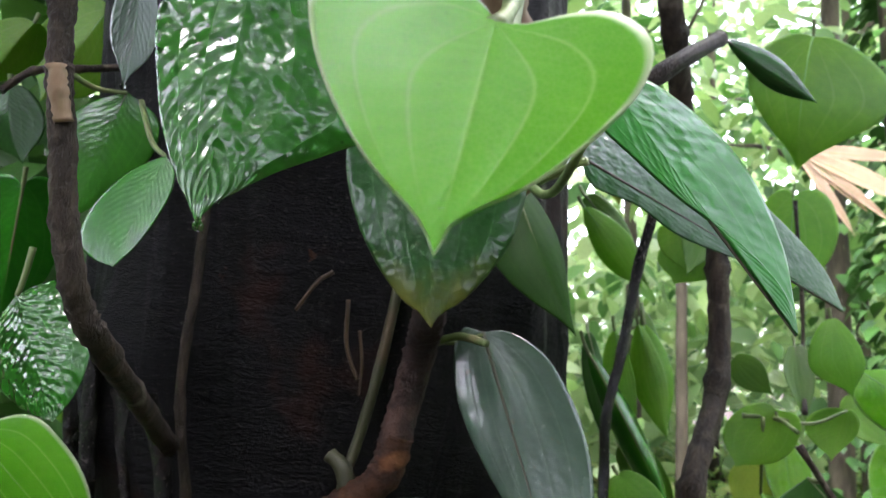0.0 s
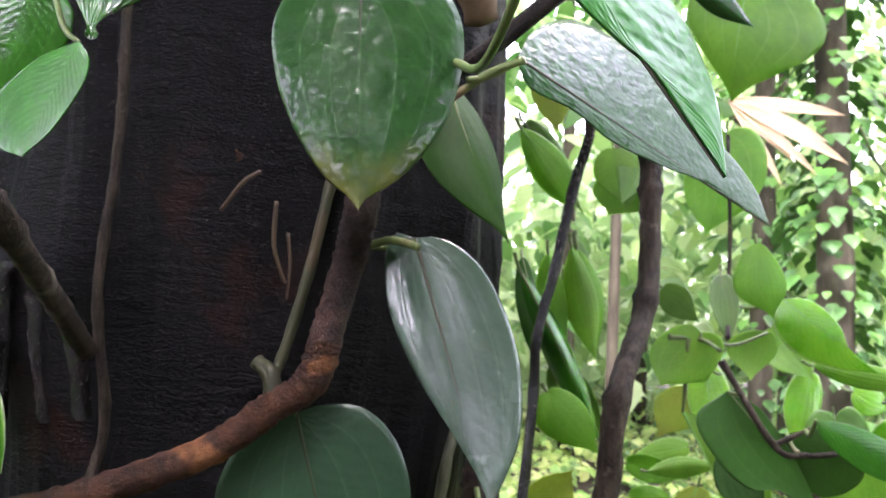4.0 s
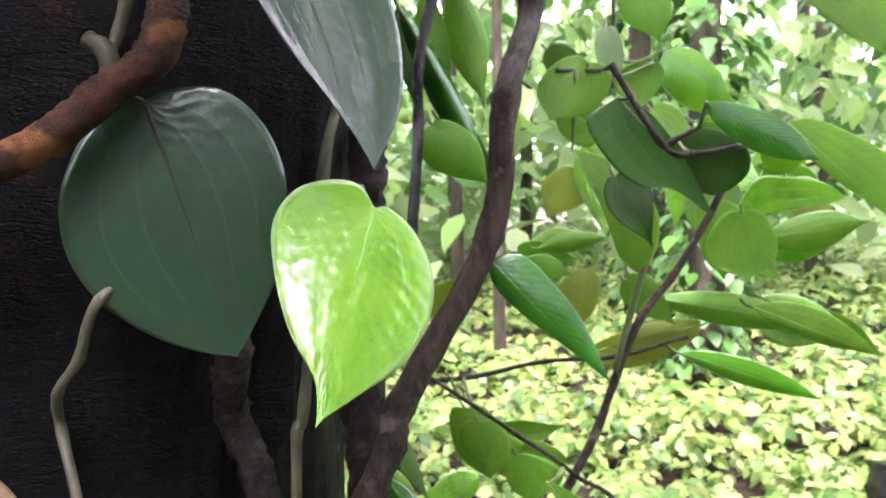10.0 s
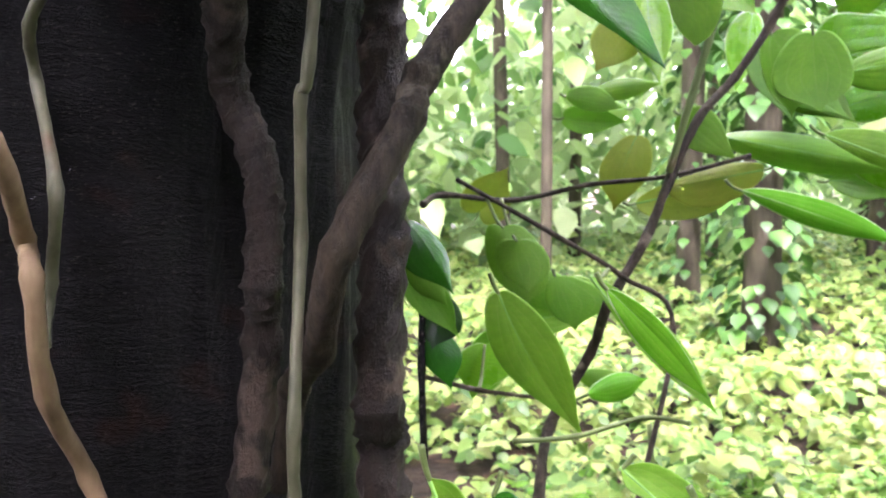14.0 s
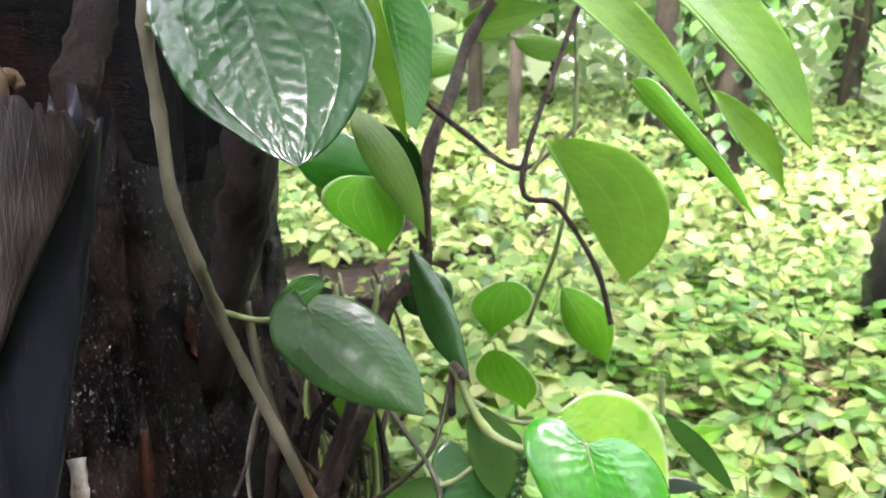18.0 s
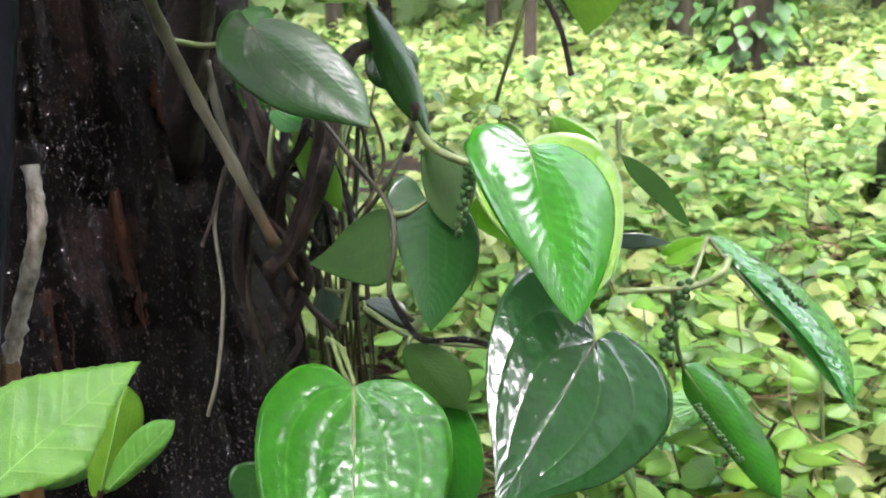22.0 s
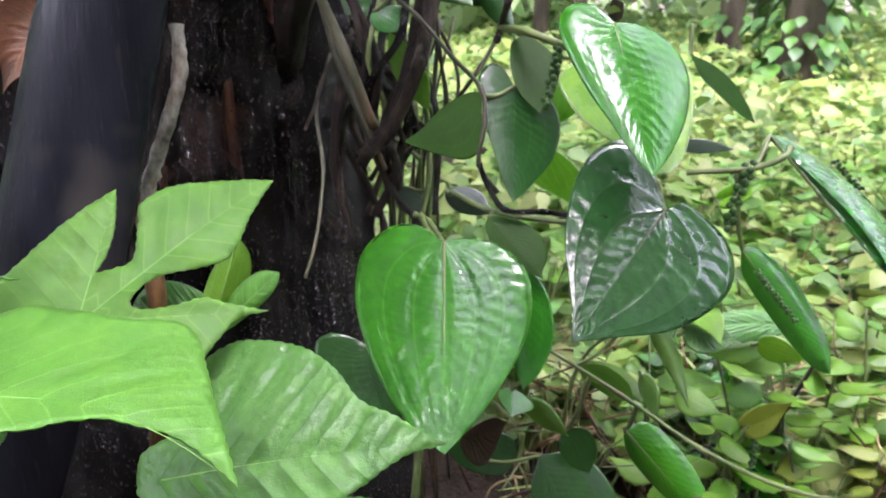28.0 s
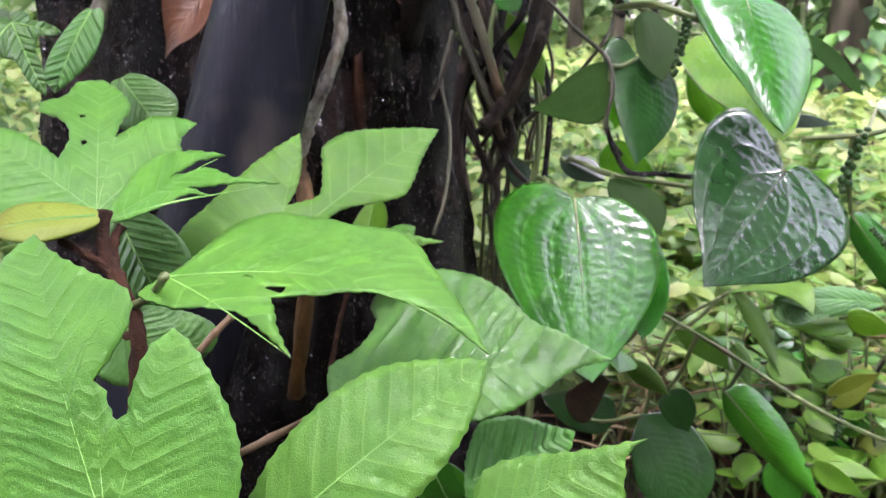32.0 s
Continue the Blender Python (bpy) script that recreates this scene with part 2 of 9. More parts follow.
LEAF["mirror"] = leaf_material("mirror_glossy_leaf", (0.017, 0.08, 0.02), (0.009, 0.048, 0.012), (0.05, 0.12, 0.035), 0.18, 0.65, 0.1, 0.75, ribs=0.1, crinkle=0.45, veins=0.6, film=0.06)
LEAF["glossy"] = leaf_material("glossy_leaf", (0.04, 0.24, 0.008), (0.022, 0.15, 0.005), (0.07, 0.27, 0.025), 0.24, 0.45, 0.2, 0.45, ribs=0.14, crinkle=0.4, veins=0.2, film=0.09)
LEAF["browned"] = leaf_material("browned_leaf", (0.018, 0.062, 0.012), (0.009, 0.038, 0.007), (0.05, 0.12, 0.04), 0.28, 0.3, 0.12, 0.6, 0.15, 0.0, 0.4, ribs=0.04, crinkle=1.3, shine=0.1, film=0.06)
# matt and darker: the shade on these leaves is put into the green
LEAF["shade"] = leaf_material("matt_shaded_leaf", (0.024, 0.085, 0.008), (0.014, 0.052, 0.005), (0.05, 0.12, 0.02), 0.42, 0.0, 0.2, 0.15, shine=0.12)
LEAF["grey"] = leaf_material("grey_leaf", (0.026, 0.064, 0.033), (0.017, 0.045, 0.023), (0.07, 0.13, 0.075), 0.3, 0.8, 0.05, 0.35, 0.2, crinkle=0.5, film=0.2)
LEAF["pewter"] = leaf_material("silvery_leaf", (0.042, 0.074, 0.048), (0.024, 0.05, 0.03), (0.07, 0.11, 0.07), 0.26, 0.75, 0.05, 0.4, 0.35, ribs=0.05, crinkle=0.6, film=0.12)
LEAF["dull"] = leaf_material("dull_leaf", (0.024, 0.09, 0.014), (0.014, 0.055, 0.009), (0.05, 0.12, 0.03), 0.34, 0.12, 0.15, 0.5, ribs=0.08, crinkle=0.7, shine=0.25, film=0.08)
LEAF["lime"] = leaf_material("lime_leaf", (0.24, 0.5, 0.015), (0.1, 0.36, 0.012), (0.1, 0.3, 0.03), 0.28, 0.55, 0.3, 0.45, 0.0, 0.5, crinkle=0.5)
# lighter green: the sunlight on these leaves is part of the colour
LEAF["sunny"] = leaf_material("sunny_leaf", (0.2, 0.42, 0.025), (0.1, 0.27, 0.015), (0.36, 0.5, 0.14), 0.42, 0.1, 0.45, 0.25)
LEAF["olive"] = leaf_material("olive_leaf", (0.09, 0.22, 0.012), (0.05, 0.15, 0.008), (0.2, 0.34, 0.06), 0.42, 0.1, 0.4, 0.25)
LEAF["yellow"] = leaf_material("yellow_leaf", (0.36, 0.42, 0.06), (0.22, 0.31, 0.04), (0.45, 0.48, 0.14), 0.45, 0.05, 0.5, 0.25, 0.3, 0.0, 0.5)
LEAF["dry"] = leaf_material("dry_leaf", (0.2, 0.075, 0.032), (0.08, 0.028, 0.013), (0.4, 0.22, 0.1), 0.5, 0.2, 0.2, 0.8, 0.6, 0.0, 0.0, 9)
LEAF["litter"] = leaf_material("dull_brown_leaf", (0.09, 0.055, 0.035), (0.05, 0.03, 0.02), (0.12, 0.08, 0.05), 0.5, 0.1, 0.1, 0.8, 0.5, 0.0, 0.0, 9)
LEAF["straw"] = leaf_material("straw_leaf", (0.72, 0.58, 0.42), (0.6, 0.42, 0.28), (0.7, 0.52, 0.32), 0.6, 0.0, 0.4, 0.5)
LEAF["shrub"] = leaf_material("shrub_leaf", (0.132, 0.335, 0.037), (0.072, 0.23, 0.03), (0.23, 0.45, 0.1), 0.38, 0.08, 0.3, 0.75, 0.0, 0.0, 0.0, 9, 0.1, 0.8, 0.25, shine=0.3, film=0.3, net=0.04, cells=900)
LEAF["puckered"] = leaf_material("puckered_leaf", (0.1, 0.3, 0.04), (0.05, 0.19, 0.025), (0.02, 0.085, 0.018), 0.36, 0.25, 0.25, 1.0, 0.0, 0.0, 0.0, 9, 0.16, 1.1, 0.5, shine=0.4, film=0.22, net=0.16, cells=650)
LEAF["crinkled"] = leaf_material("crinkled_leaf", (0.11, 0.3, 0.05), (0.05, 0.18, 0.03), (0.2, 0.42, 0.13), 0.34, 0.3, 0.28, 1.0, 0.0, 0.0, 0.0, 10, crinkle=1.1, veins=0.4, film=0.18)
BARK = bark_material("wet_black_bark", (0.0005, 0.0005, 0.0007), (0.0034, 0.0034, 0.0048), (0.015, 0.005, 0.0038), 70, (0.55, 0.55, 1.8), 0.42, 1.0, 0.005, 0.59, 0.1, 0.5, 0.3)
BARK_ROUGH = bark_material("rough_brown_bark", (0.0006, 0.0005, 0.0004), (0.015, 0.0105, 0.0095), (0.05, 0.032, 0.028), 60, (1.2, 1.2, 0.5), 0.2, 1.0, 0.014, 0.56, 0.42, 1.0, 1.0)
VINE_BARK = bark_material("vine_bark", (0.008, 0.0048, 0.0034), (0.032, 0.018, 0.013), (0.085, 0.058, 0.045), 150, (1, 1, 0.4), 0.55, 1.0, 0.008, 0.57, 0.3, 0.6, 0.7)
STEM_BROWN = bark_material("grey_brown_stem", (0.013, 0.009, 0.006), (0.075, 0.053, 0.036), (0.17, 0.14, 0.11), 150, (1, 1, 0.3), 0.6, 1.0, 0.006, 0.6, 0.25, 0.5, 0.5)
STEM_TAN = bark_material("tan_stem", (0.14, 0.09, 0.052), (0.23, 0.16, 0.095), (0.1, 0.06, 0.03), 90, (1, 1, 0.3), 0.6, 0.5, 0.001, 0.6)
STEM_STRAW = bark_material("dry_stalk", (0.1, 0.05, 0.025), (0.26, 0.16, 0.08), (0.4, 0.3, 0.17), 60, (1, 1, 0.3), 0.7, 0.5, 0.001, 0.55)
STEM_GREEN = bark_material("green_stem", (0.07, 0.11, 0.03), (0.14, 0.18, 0.06), (0.16, 0.1, 0.055), 60, (1, 1, 0.5), 0.45, 0.4, 0.0008, 0.6, 0.4)
STEM_GREY = bark_material("grey_green_stem", (0.05, 0.052, 0.03), (0.12, 0.115, 0.075), (0.08, 0.045, 0.024), 60, (1, 1, 0.5), 0.5, 0.5, 0.0008, 0.58, 0.3)
STEM_DIM = bark_material("dim_brown_root", (0.03, 0.02, 0.012), (0.07, 0.045, 0.025), (0.1, 0.07, 0.04), 90, (1, 1, 0.3), 0.6, 0.6, 0.001, 0.6)
STEM_OLIVE = bark_material("dim_olive_stem", (0.022, 0.024, 0.011), (0.05, 0.05, 0.025), (0.06, 0.04, 0.022), 60, (1, 1, 0.5), 0.5, 0.5, 0.0008, 0.58, 0.3)
STEM_RED = bark_material("reddish_stem_bark", (0.01, 0.005, 0.004), (0.038, 0.018, 0.014), (0.08, 0.042, 0.033), 130, (1, 1, 0.6), 0.6, 1.0, 0.005, 0.58, 0.25, 0.6, 0.3)
ROOT_RED = bark_material("rusty_root_bark", (0.016, 0.007, 0.005), (0.07, 0.028, 0.013), (0.18, 0.075, 0.03), 100, (1, 1, 1), 0.7, 1.0, 0.004, 0.6, 0.2)
RUST = bark_material("rust_brown_bark", (0.02, 0.008, 0.005), (0.06, 0.022, 0.01), (0.11, 0.045, 0.02), 160, (1, 1, 0.5), 0.6, 1.0, 0.003, 0.6, 0.2)
SLAB = bark_material("smooth_black_wood", (0.005, 0.0058, 0.0095), (0.013, 0.0145, 0.022), (0.06, 0.055, 0.05), 30, (1.6, 1.6, 0.12), 0.4, 0.5, 0.002, 0.57, 0.22, 0.3, 0.1)
SLAB_WORN = bark_material("worn_grey_brown_wood", (0.01, 0.0078, 0.0075), (0.024, 0.0195, 0.0185), (0.045, 0.036, 0.032), 45, (1.6, 1.6, 0.15), 0.42, 0.8, 0.003, 0.56, 0.25, 0.5, 0.4)
SOIL = bark_material("leaf_litter_soil", (0.014, 0.009, 0.006), (0.05, 0.03, 0.019), (0.12, 0.07, 0.045), 26, (1, 1, 1), 0.8, 1.0, 0.03, 0.58)
FAR_BARK = bark_material("far_bark", (0.035, 0.03, 0.02), (0.1, 0.085, 0.06), (0.17, 0.17, 0.12), 12, (1, 1, 0.3), 0.8, 0.8, 0.02, 0.6)
RIB = bark_material("pale_midrib", (0.14, 0.33, 0.06), (0.21, 0.43, 0.1), (0.23, 0.43, 0.12), 80, (1, 1, 1), 0.5, 0.3, 0.0005, 0.6, 0.3)
BERRY = bark_material("green_berry", (0.012, 0.04, 0.008), (0.024, 0.075, 0.013), (0.035, 0.09, 0.02), 200, (1, 1, 1), 0.35, 0.2, 0.001, 0.6)

WATER = bpy.data.materials.new("water")
WATER.use_nodes = True
WATER.node_tree.nodes["Principled BSDF"].inputs["Transmission Weight"].default_value = 1.0
WATER.node_tree.nodes["Principled BSDF"].inputs["Roughness"].default_value = 0.0
WATER.node_tree.nodes["Principled BSDF"].inputs["IOR"].default_value = 1.33


# ---- mesh helpers ----
def mesh_object(name, verts, faces, material, parent=None, label="", uvs=None, smooth=True):
    me = bpy.data.meshes.new(name)
    me.from_pydata([tuple(v) for v in verts], [], faces)
    if uvs is not None:
        layer = me.uv_layers.new(name="blade")
        index = np.zeros(len(me.loops), dtype=np.int32)
        me.loops.foreach_get("vertex_index", index)
        layer.data.foreach_set("uv", np.asarray(uvs, dtype=np.float32)[index].ravel())
    me.polygons.foreach_set("use_smooth", [smooth] * len(me.polygons))
    me.materials.append(material)
    me.validate()
    ob = new(name, me)
    if parent is not None:
        ob.parent = parent
    if label:
        ob["label"] = label
    return ob


def thing(name, place, label, category, group="", kind=""):
    ob = new(name)
    ob.location = place
    ob.empty_display_size = 0.02
    return tagged(ob, label, category, group, kind)


def spline(points, per=6):
    """A smooth curve through the points, with per steps between neighbours."""
    p = [np.array(q, float) for q in points]
    p = [2 * p[0] - p[1], *p, 2 * p[-1] - p[-2]]
    out = []
    for i in range(1, len(p) - 2):
        for k in range(per):
            t = k / per
            out.append(0.5 * (2 * p[i] + (p[i + 1] - p[i - 1]) * t + (2 * p[i - 1] - 5 * p[i] + 4 * p[i + 1] - p[i + 2]) * t**2
                              + (3 * p[i] - p[i - 1] - 3 * p[i + 1] + p[i + 2]) * t**3))
    out.append(p[-2])
    return np.array(out)


def tube_data(line, radii, sides=8, rough=0.0, seed=0):
    """Vertices and faces of a closed tube along a line."""
    rng = np.random.default_rng(seed)
    ahead = np.gradient(line, axis=0)
    ahead /= np.linalg.norm(ahead, axis=1)[:, None] + 1e-9
    ref = np.array((0.3, 0.9, 0.2)) if abs(ahead[0] @ np.array((0.3, 0.9, 0.2))) < 0.85 else np.array((1.0, 0, 0))
    verts, faces = [], []
    for i, (c, a) in enumerate(zip(line, ahead)):
        ref = ref - a * (ref @ a)
        ref /= np.linalg.norm(ref)
        side = np.cross(a, ref)
        for k in range(sides):
            ang = 2 * math.pi * k / sides
            r = radii[i] * (1 + rough * rng.normal())
            verts.append(c + r * (math.cos(ang) * ref + math.sin(ang) * side))
    n = len(line)
    for i in range(n - 1):
        for k in range(sides):
            a, b = i * sides + k, i * sides + (k + 1) % sides
            faces.append((a, b, b + sides, a + sides))
    faces.append(tuple(range(sides))[::-1])
    faces.append(tuple((n - 1) * sides + k for k in range(sides)))
    return verts, faces


def stem(name, points, r0, r1, material, parent=None, label="", nodes=0.25, sides=10, per=7, rough=0.05, seed=0):
    """A stem through the points: tapered, swollen at the joints, slightly uneven. Lies under parent, in world places."""
    line = spline(points, per)
    n = len(line)
    radii = []
    for i in range(n):
        t = i / (n - 1)
        near = abs(((i / per) + 0.5) % 1 - 0.5) * per
        radii.append((r0 + (r1 - r0) * t) * (1 + nodes * math.exp(-(near / 0.8) ** 2)))
    base = np.array(parent.matrix_basis.translation if parent is not None else line[0])
    if parent is not None and parent.parent is not None:
        base = base + np.array(parent.parent.matrix_basis.translation)
    v, f = tube_data(line - base, radii, sides, rough, seed)
    ob = mesh_object(name, v, f, material, parent, label)
    if parent is None:
        ob.location = base
    return ob


OUTLINE = {}
OUTLINE["heart"] = ((0, 0), (-0.1, 0.18), (-0.15, 0.5), (-0.04, 0.84), (0.2, 1.0), (0.47, 0.85), (0.7, 0.48), (0.85, 0.19), (0.93, 0.07), (1, 0))
OUTLINE["round"] = ((0, 0), (-0.07, 0.3), (-0.06, 0.62), (0.09, 0.91), (0.38, 1.0), (0.62, 0.84), (0.8, 0.5), (0.9, 0.2), (0.95, 0.08), (1, 0))
OUTLINE["ovate"] = ((0, 0), (-0.02, 0.25), (0.02, 0.55), (0.15, 0.87), (0.34, 1.0), (0.54, 0.84), (0.72, 0.5), (0.85, 0.21), (0.93, 0.08), (1, 0))
OUTLINE["disc"] = ((0, 0), (-0.08, 0.3), (-0.07, 0.62), (0.09, 0.91), (0.42, 1.0), (0.68, 0.93), (0.86, 0.7), (0.95, 0.42), (0.99, 0.15), (1, 0))
OUTLINE["delta"] = ((0, 0), (-0.1, 0.2), (-0.16, 0.5), (-0.06, 0.86), (0.15, 1.0), (0.4, 0.82), (0.65, 0.5), (0.85, 0.2), (0.94, 0.07), (1, 0))
OUTLINE["lance"] = ((0, 0), (0.02, 0.25), (0.1, 0.6), (0.25, 0.9), (0.42, 1.0), (0.62, 0.8), (0.8, 0.45), (0.91, 0.18), (0.96, 0.07), (1, 0))
WIDEST = {"disc": 0.42, "delta": 0.15, "heart": 0.2, "round": 0.4, "ovate": 0.36, "lance": 0.42}


def leaf(vine, base, tip, left, right, look_of="dark", shape="heart", cup=0.0, arch=0.0, quilt=0.0012, petiole=None, label="", wave=0.0, teeth=0.0, name="leaf", edges=None, bend=0.0, ladder=0):
    """A leaf blade with thickness: base and tip of its midrib, the blade's widest points to both sides, in world places.
    cup: how far the rims stand out from the midrib; arch: how far the middle does from the line from base to tip; bend: how far the midrib swings aside.
    edges: both rims from base to tip as (along, aside) in lengths of the midrib, where a leaf differs from the usual shapes. ladder: rows of raised pillows between its veins."""
    B, T, L, R = (np.array(v, float) for v in (base, tip, left, right))
    A = T - B
    M = B + A * (0.4 if edges else WIDEST[shape])
    l, r = L - M, R - M
    if edges:
        l, r = l * 2.5, r * 2.5
    nrm = np.cross(A, r - l)
    nrm /= np.linalg.norm(nrm) + 1e-9
    if nrm @ (np.array((0.2, 0.15, B[2] + 0.3)) - B) < 0:
        nrm = -nrm
    size = np.linalg.norm(A)
    rows, half = (32, 15) if size > 0.05 or edges else (20, 9)
    rows = 7 * ladder or rows
    rng = np.random.default_rng(int(abs(B[0] * 7e4 + B[2] * 3e4)) + 1)
    uneven = rng.uniform(0.86, 1.12, 2) if not edges else (1, 1)
    if not edges and not bend:
        bend = rng.uniform(-0.22, 0.22)
    rims = []
    for pts in edges or (OUTLINE[shape][1:-1],) * 2:
        edge = spline([(0, 0, 0), *((a, w, 0) for a, w in pts), (1, 0, 0)], 12)
        way = np.concatenate([[0], np.cumsum(np.linalg.norm(np.diff(edge, axis=0), axis=1))])
        far = np.linspace(0, way[-1], rows + 1)
        out = np.interp(far, way, edge[:, 1]) * uneven[len(rims)]
        if not edges:
            out = out * (1 + 0.05 * np.sin(np.linspace(0, 9, rows + 1) + rng.uniform(0, 6)))
        rims.append((np.interp(far, way, edge[:, 0]), out))
    widest = max(rims[0][1].max(), rims[1][1].max())
    top, uvs = [], []
    thick = 0.00035
    for i in range(rows + 1):
        s = i / rows
        for k in range(-half, half + 1):
            v = k / half
            q = v * v
            ea, ew = rims[0 if k < 0 else 1]
            wide = ew[i] / widest
            a = (1 - q) * (0.9 * s + 0.1 * ea[i]) + q * ea[i]
            w = abs(v) * ew[i]
            swing = bend * 4 * s * (1 - s) * (1 - abs(v)) * widest
            if teeth and abs(k) == half:
                w *= 1 + teeth * (1 if i % 2 else -1)
            bulge = 0.0
            if abs(k) < half:
                pillow = math.sin(math.pi * ((abs(v) * 3) % 1))
                if ladder:
                    pillow = 1 - (1 - pillow) ** 3
                if ladder:
                    step = abs(math.sin(math.pi * (ladder * s - 2.2 * (abs(v) * 3 % 1) + 0.4 * math.sin(7 * s + 5 * v) + (0.5 if v > 0 else 0))))
                    pillow *= 0.3 + 0.7 * step**0.7
                bulge = (0.42 if ladder else 0.22) * min(1.0, size / 0.1) * quilt * pillow * min(1.0, 6 * s * (1 - s)) * (1 - 0.6 * s) * min(1.0, 1.6 * wide)
            ripple = wave * size * math.sin(9 * s + 2.5 * (v > 0)) * q * wide
            d = cup * q * wide * size + arch * 4 * s * (1 - s) * size + bulge + ripple
            top.append(A * a + (r if v > 0 else l) * w + r * swing + nrm * d)
            uvs.append((s, (v + 1) / 2))
    n, cols = len(top), 2 * half + 1
    verts = [p + nrm * thick for p in top] + [p - nrm * thick for p in top]
    faces = []
    for i in range(rows):
        for k in range(cols - 1):
            a = i * cols + k
            faces.append((a, a + 1, a + cols + 1, a + cols))
            faces.append((n + a + cols, n + a + cols + 1, n + a + 1, n + a))
    rim = [i * cols for i in range(rows + 1)]
    for side in (0, cols - 1):
        for i in range(rows):
            a, b = i * cols + side, (i + 1) * cols + side
            faces.append((a, b, n + b, n + a) if side == 0 else (b, a, n + a, n + b))
    ob = mesh_object(name, verts, faces, LEAF[look_of], vine, label, uvs * 2)
    home = np.array(vine.matrix_basis.translation)
    ob.location = tuple(B - home)
    mid = np.array([top[i * cols + half] for i in range(rows + 1)])
    vv, ff = tube_data(mid - nrm * 0.0003, np.linspace(0.0011, 0.0003, rows + 1) * min(1.3, size / 0.1), 6)
    mesh_object("midrib", vv, ff, STEM_OLIVE if look_of in ("grey", "pewter", "dark", "dull", "browned", "mirror", "silver", "sheen") else STEM_GREEN if look_of in ("deep", "wet", "quilted", "glossy", "olive", "shade") else RIB, ob)
    if petiole is not None:
        C = np.array(petiole, float)
        bend = (B + C) / 2 + np.array((0, 0, -0.12 * np.linalg.norm(B - C)))
        vv, ff = tube_data(spline([C - B, bend - B, A * 0.01], 6), np.linspace(0.0017, 0.0012, 13), 7)
        mesh_object("petiole", vv, ff, STEM_GREEN, ob)
    return ob


def palmate_leaf(plant, base, tip, left, right, look_of="shrub", webs=(0.42, 0.42), wide=0.2, arch=0.03, label="", seed=0):
    """A soft leaf with three broad pointed lobes that meet in webs; small teeth, a vein in each lobe."""
    B, T, L, R = (np.array(v, float) for v in (base, tip, left, right))
    A = T - B
    size = np.linalg.norm(A)
    ex = A / size
    nrm = np.cross(A, R - L)
    nrm /= np.linalg.norm(nrm) + 1e-9
    if nrm @ (np.array((0.2, 0.15, B[2] + 0.3)) - B) < 0:
        nrm = -nrm
    ey = np.cross(nrm, ex)
    tips = [np.array(((q - B) @ ex, (q - B) @ ey, (q - B) @ nrm)) for q in (L, T, R)]
    if tips[0][1] > tips[2][1]:
        tips, webs = tips[::-1], webs[::-1]
    turn = [math.atan2(q[1], q[0]) for q in tips]
    long = [math.hypot(q[0], q[1]) for q in tips]
    angles = np.array(sorted(list(np.linspace(-2.75, 2.75, 190)) + turn))
    u = np.linspace(0.02, 1, 60)
    reach = []
    for th in angles:
        r = 0.27 * size * max(0.12, math.cos(0.52 * max(0, abs(th) - 0.5)))
        for k in (0, 1):
            if turn[k] < th < turn[k + 1]:
                mid = (th - turn[k]) / (turn[k + 1] - turn[k])
                r = max(r, webs[k] * (long[k] * (1 - mid) + long[k + 1] * mid))
        for t0, ln in zip(turn, long):
            phi = abs(th - t0)
            if phi < 1.3:
                s = u * ln
                w = wide * ln * 1.75 * (u * math.cos(phi)) ** 0.8 * np.clip(1 - u * math.cos(phi), 0, 1) ** 0.62
                ok = s * math.sin(phi) <= w + 1e-9
                if ok.any():
                    r = max(r, s[ok].max())
        reach.append(r)
    reach = np.array(reach)
    soft = np.convolve(np.pad(reach, 2, mode="edge"), np.ones(5) / 5, "valid")
    for k, th in enumerate(angles):
        near = min(abs(th - t0) for t0 in turn)
        f = min(1.0, near / 0.06)
        reach[k] = (reach[k] * (1 - f) + soft[k] * f) * (1 + (0.007 if k % 4 < 2 else -0.005) * f)
    steps, m = 10, len(angles)
    top, uvs = [np.zeros(3)], [(0.0, 0.5)]
    for j in range(1, steps + 1):
        f = j / steps
        for th, rr in zip(angles, reach):
            x, y = rr * f * math.cos(th), rr * f * math.sin(th)
            along, off = min(((x * math.cos(a) + y * math.sin(a), abs(y * math.cos(a) - x * math.sin(a))) for a in turn), key=lambda q: q[1] + (9 if q[0] < 0 else 0))
            q = tips[0] if y < 0 else tips[2]
            d = q[2] * min(1.6, (y / q[1]) ** 2) + size * (arch * 4 * (x / size) * (1 - x / size) + 0.01 * math.sin(30 * x + seed) * math.sin(34 * y))
            d -= 0.006 * size * math.exp(-((off / (0.03 * size)) ** 2))
            d += 0.0035 * size * math.sin(44 * (along - 0.35 * off) / size) * min(1, off / (0.08 * size)) * (1 - f**4)
            top.append(ex * x + ey * y + nrm * d)
            uvs.append((max(0, along / size), 0.5 + 0.5 * min(1.0, off / (0.36 * size))))
    n = len(top)
    verts = [p + nrm * 0.0003 for p in top] + [p - nrm * 0.0003 for p in top]
    faces = []
    for i in range(m - 1):
        a, c = 1 + i, 2 + i
        faces += [(0, a, c), (n, n + c, n + a)]
        for j in range(steps - 1):
            p, q = a + j * m, c + j * m
            faces += [(p, p + m, q + m, q), (n + q, n + q + m, n + p + m, n + p)]
        p, q = a + (steps - 1) * m, c + (steps - 1) * m
        faces.append((p, n + p, n + q, q))
    ob = mesh_object("leaf", verts, faces, LEAF[look_of], plant, label, uvs * 2)
    ob.location = tuple(B - np.array(plant.matrix_basis.translation))
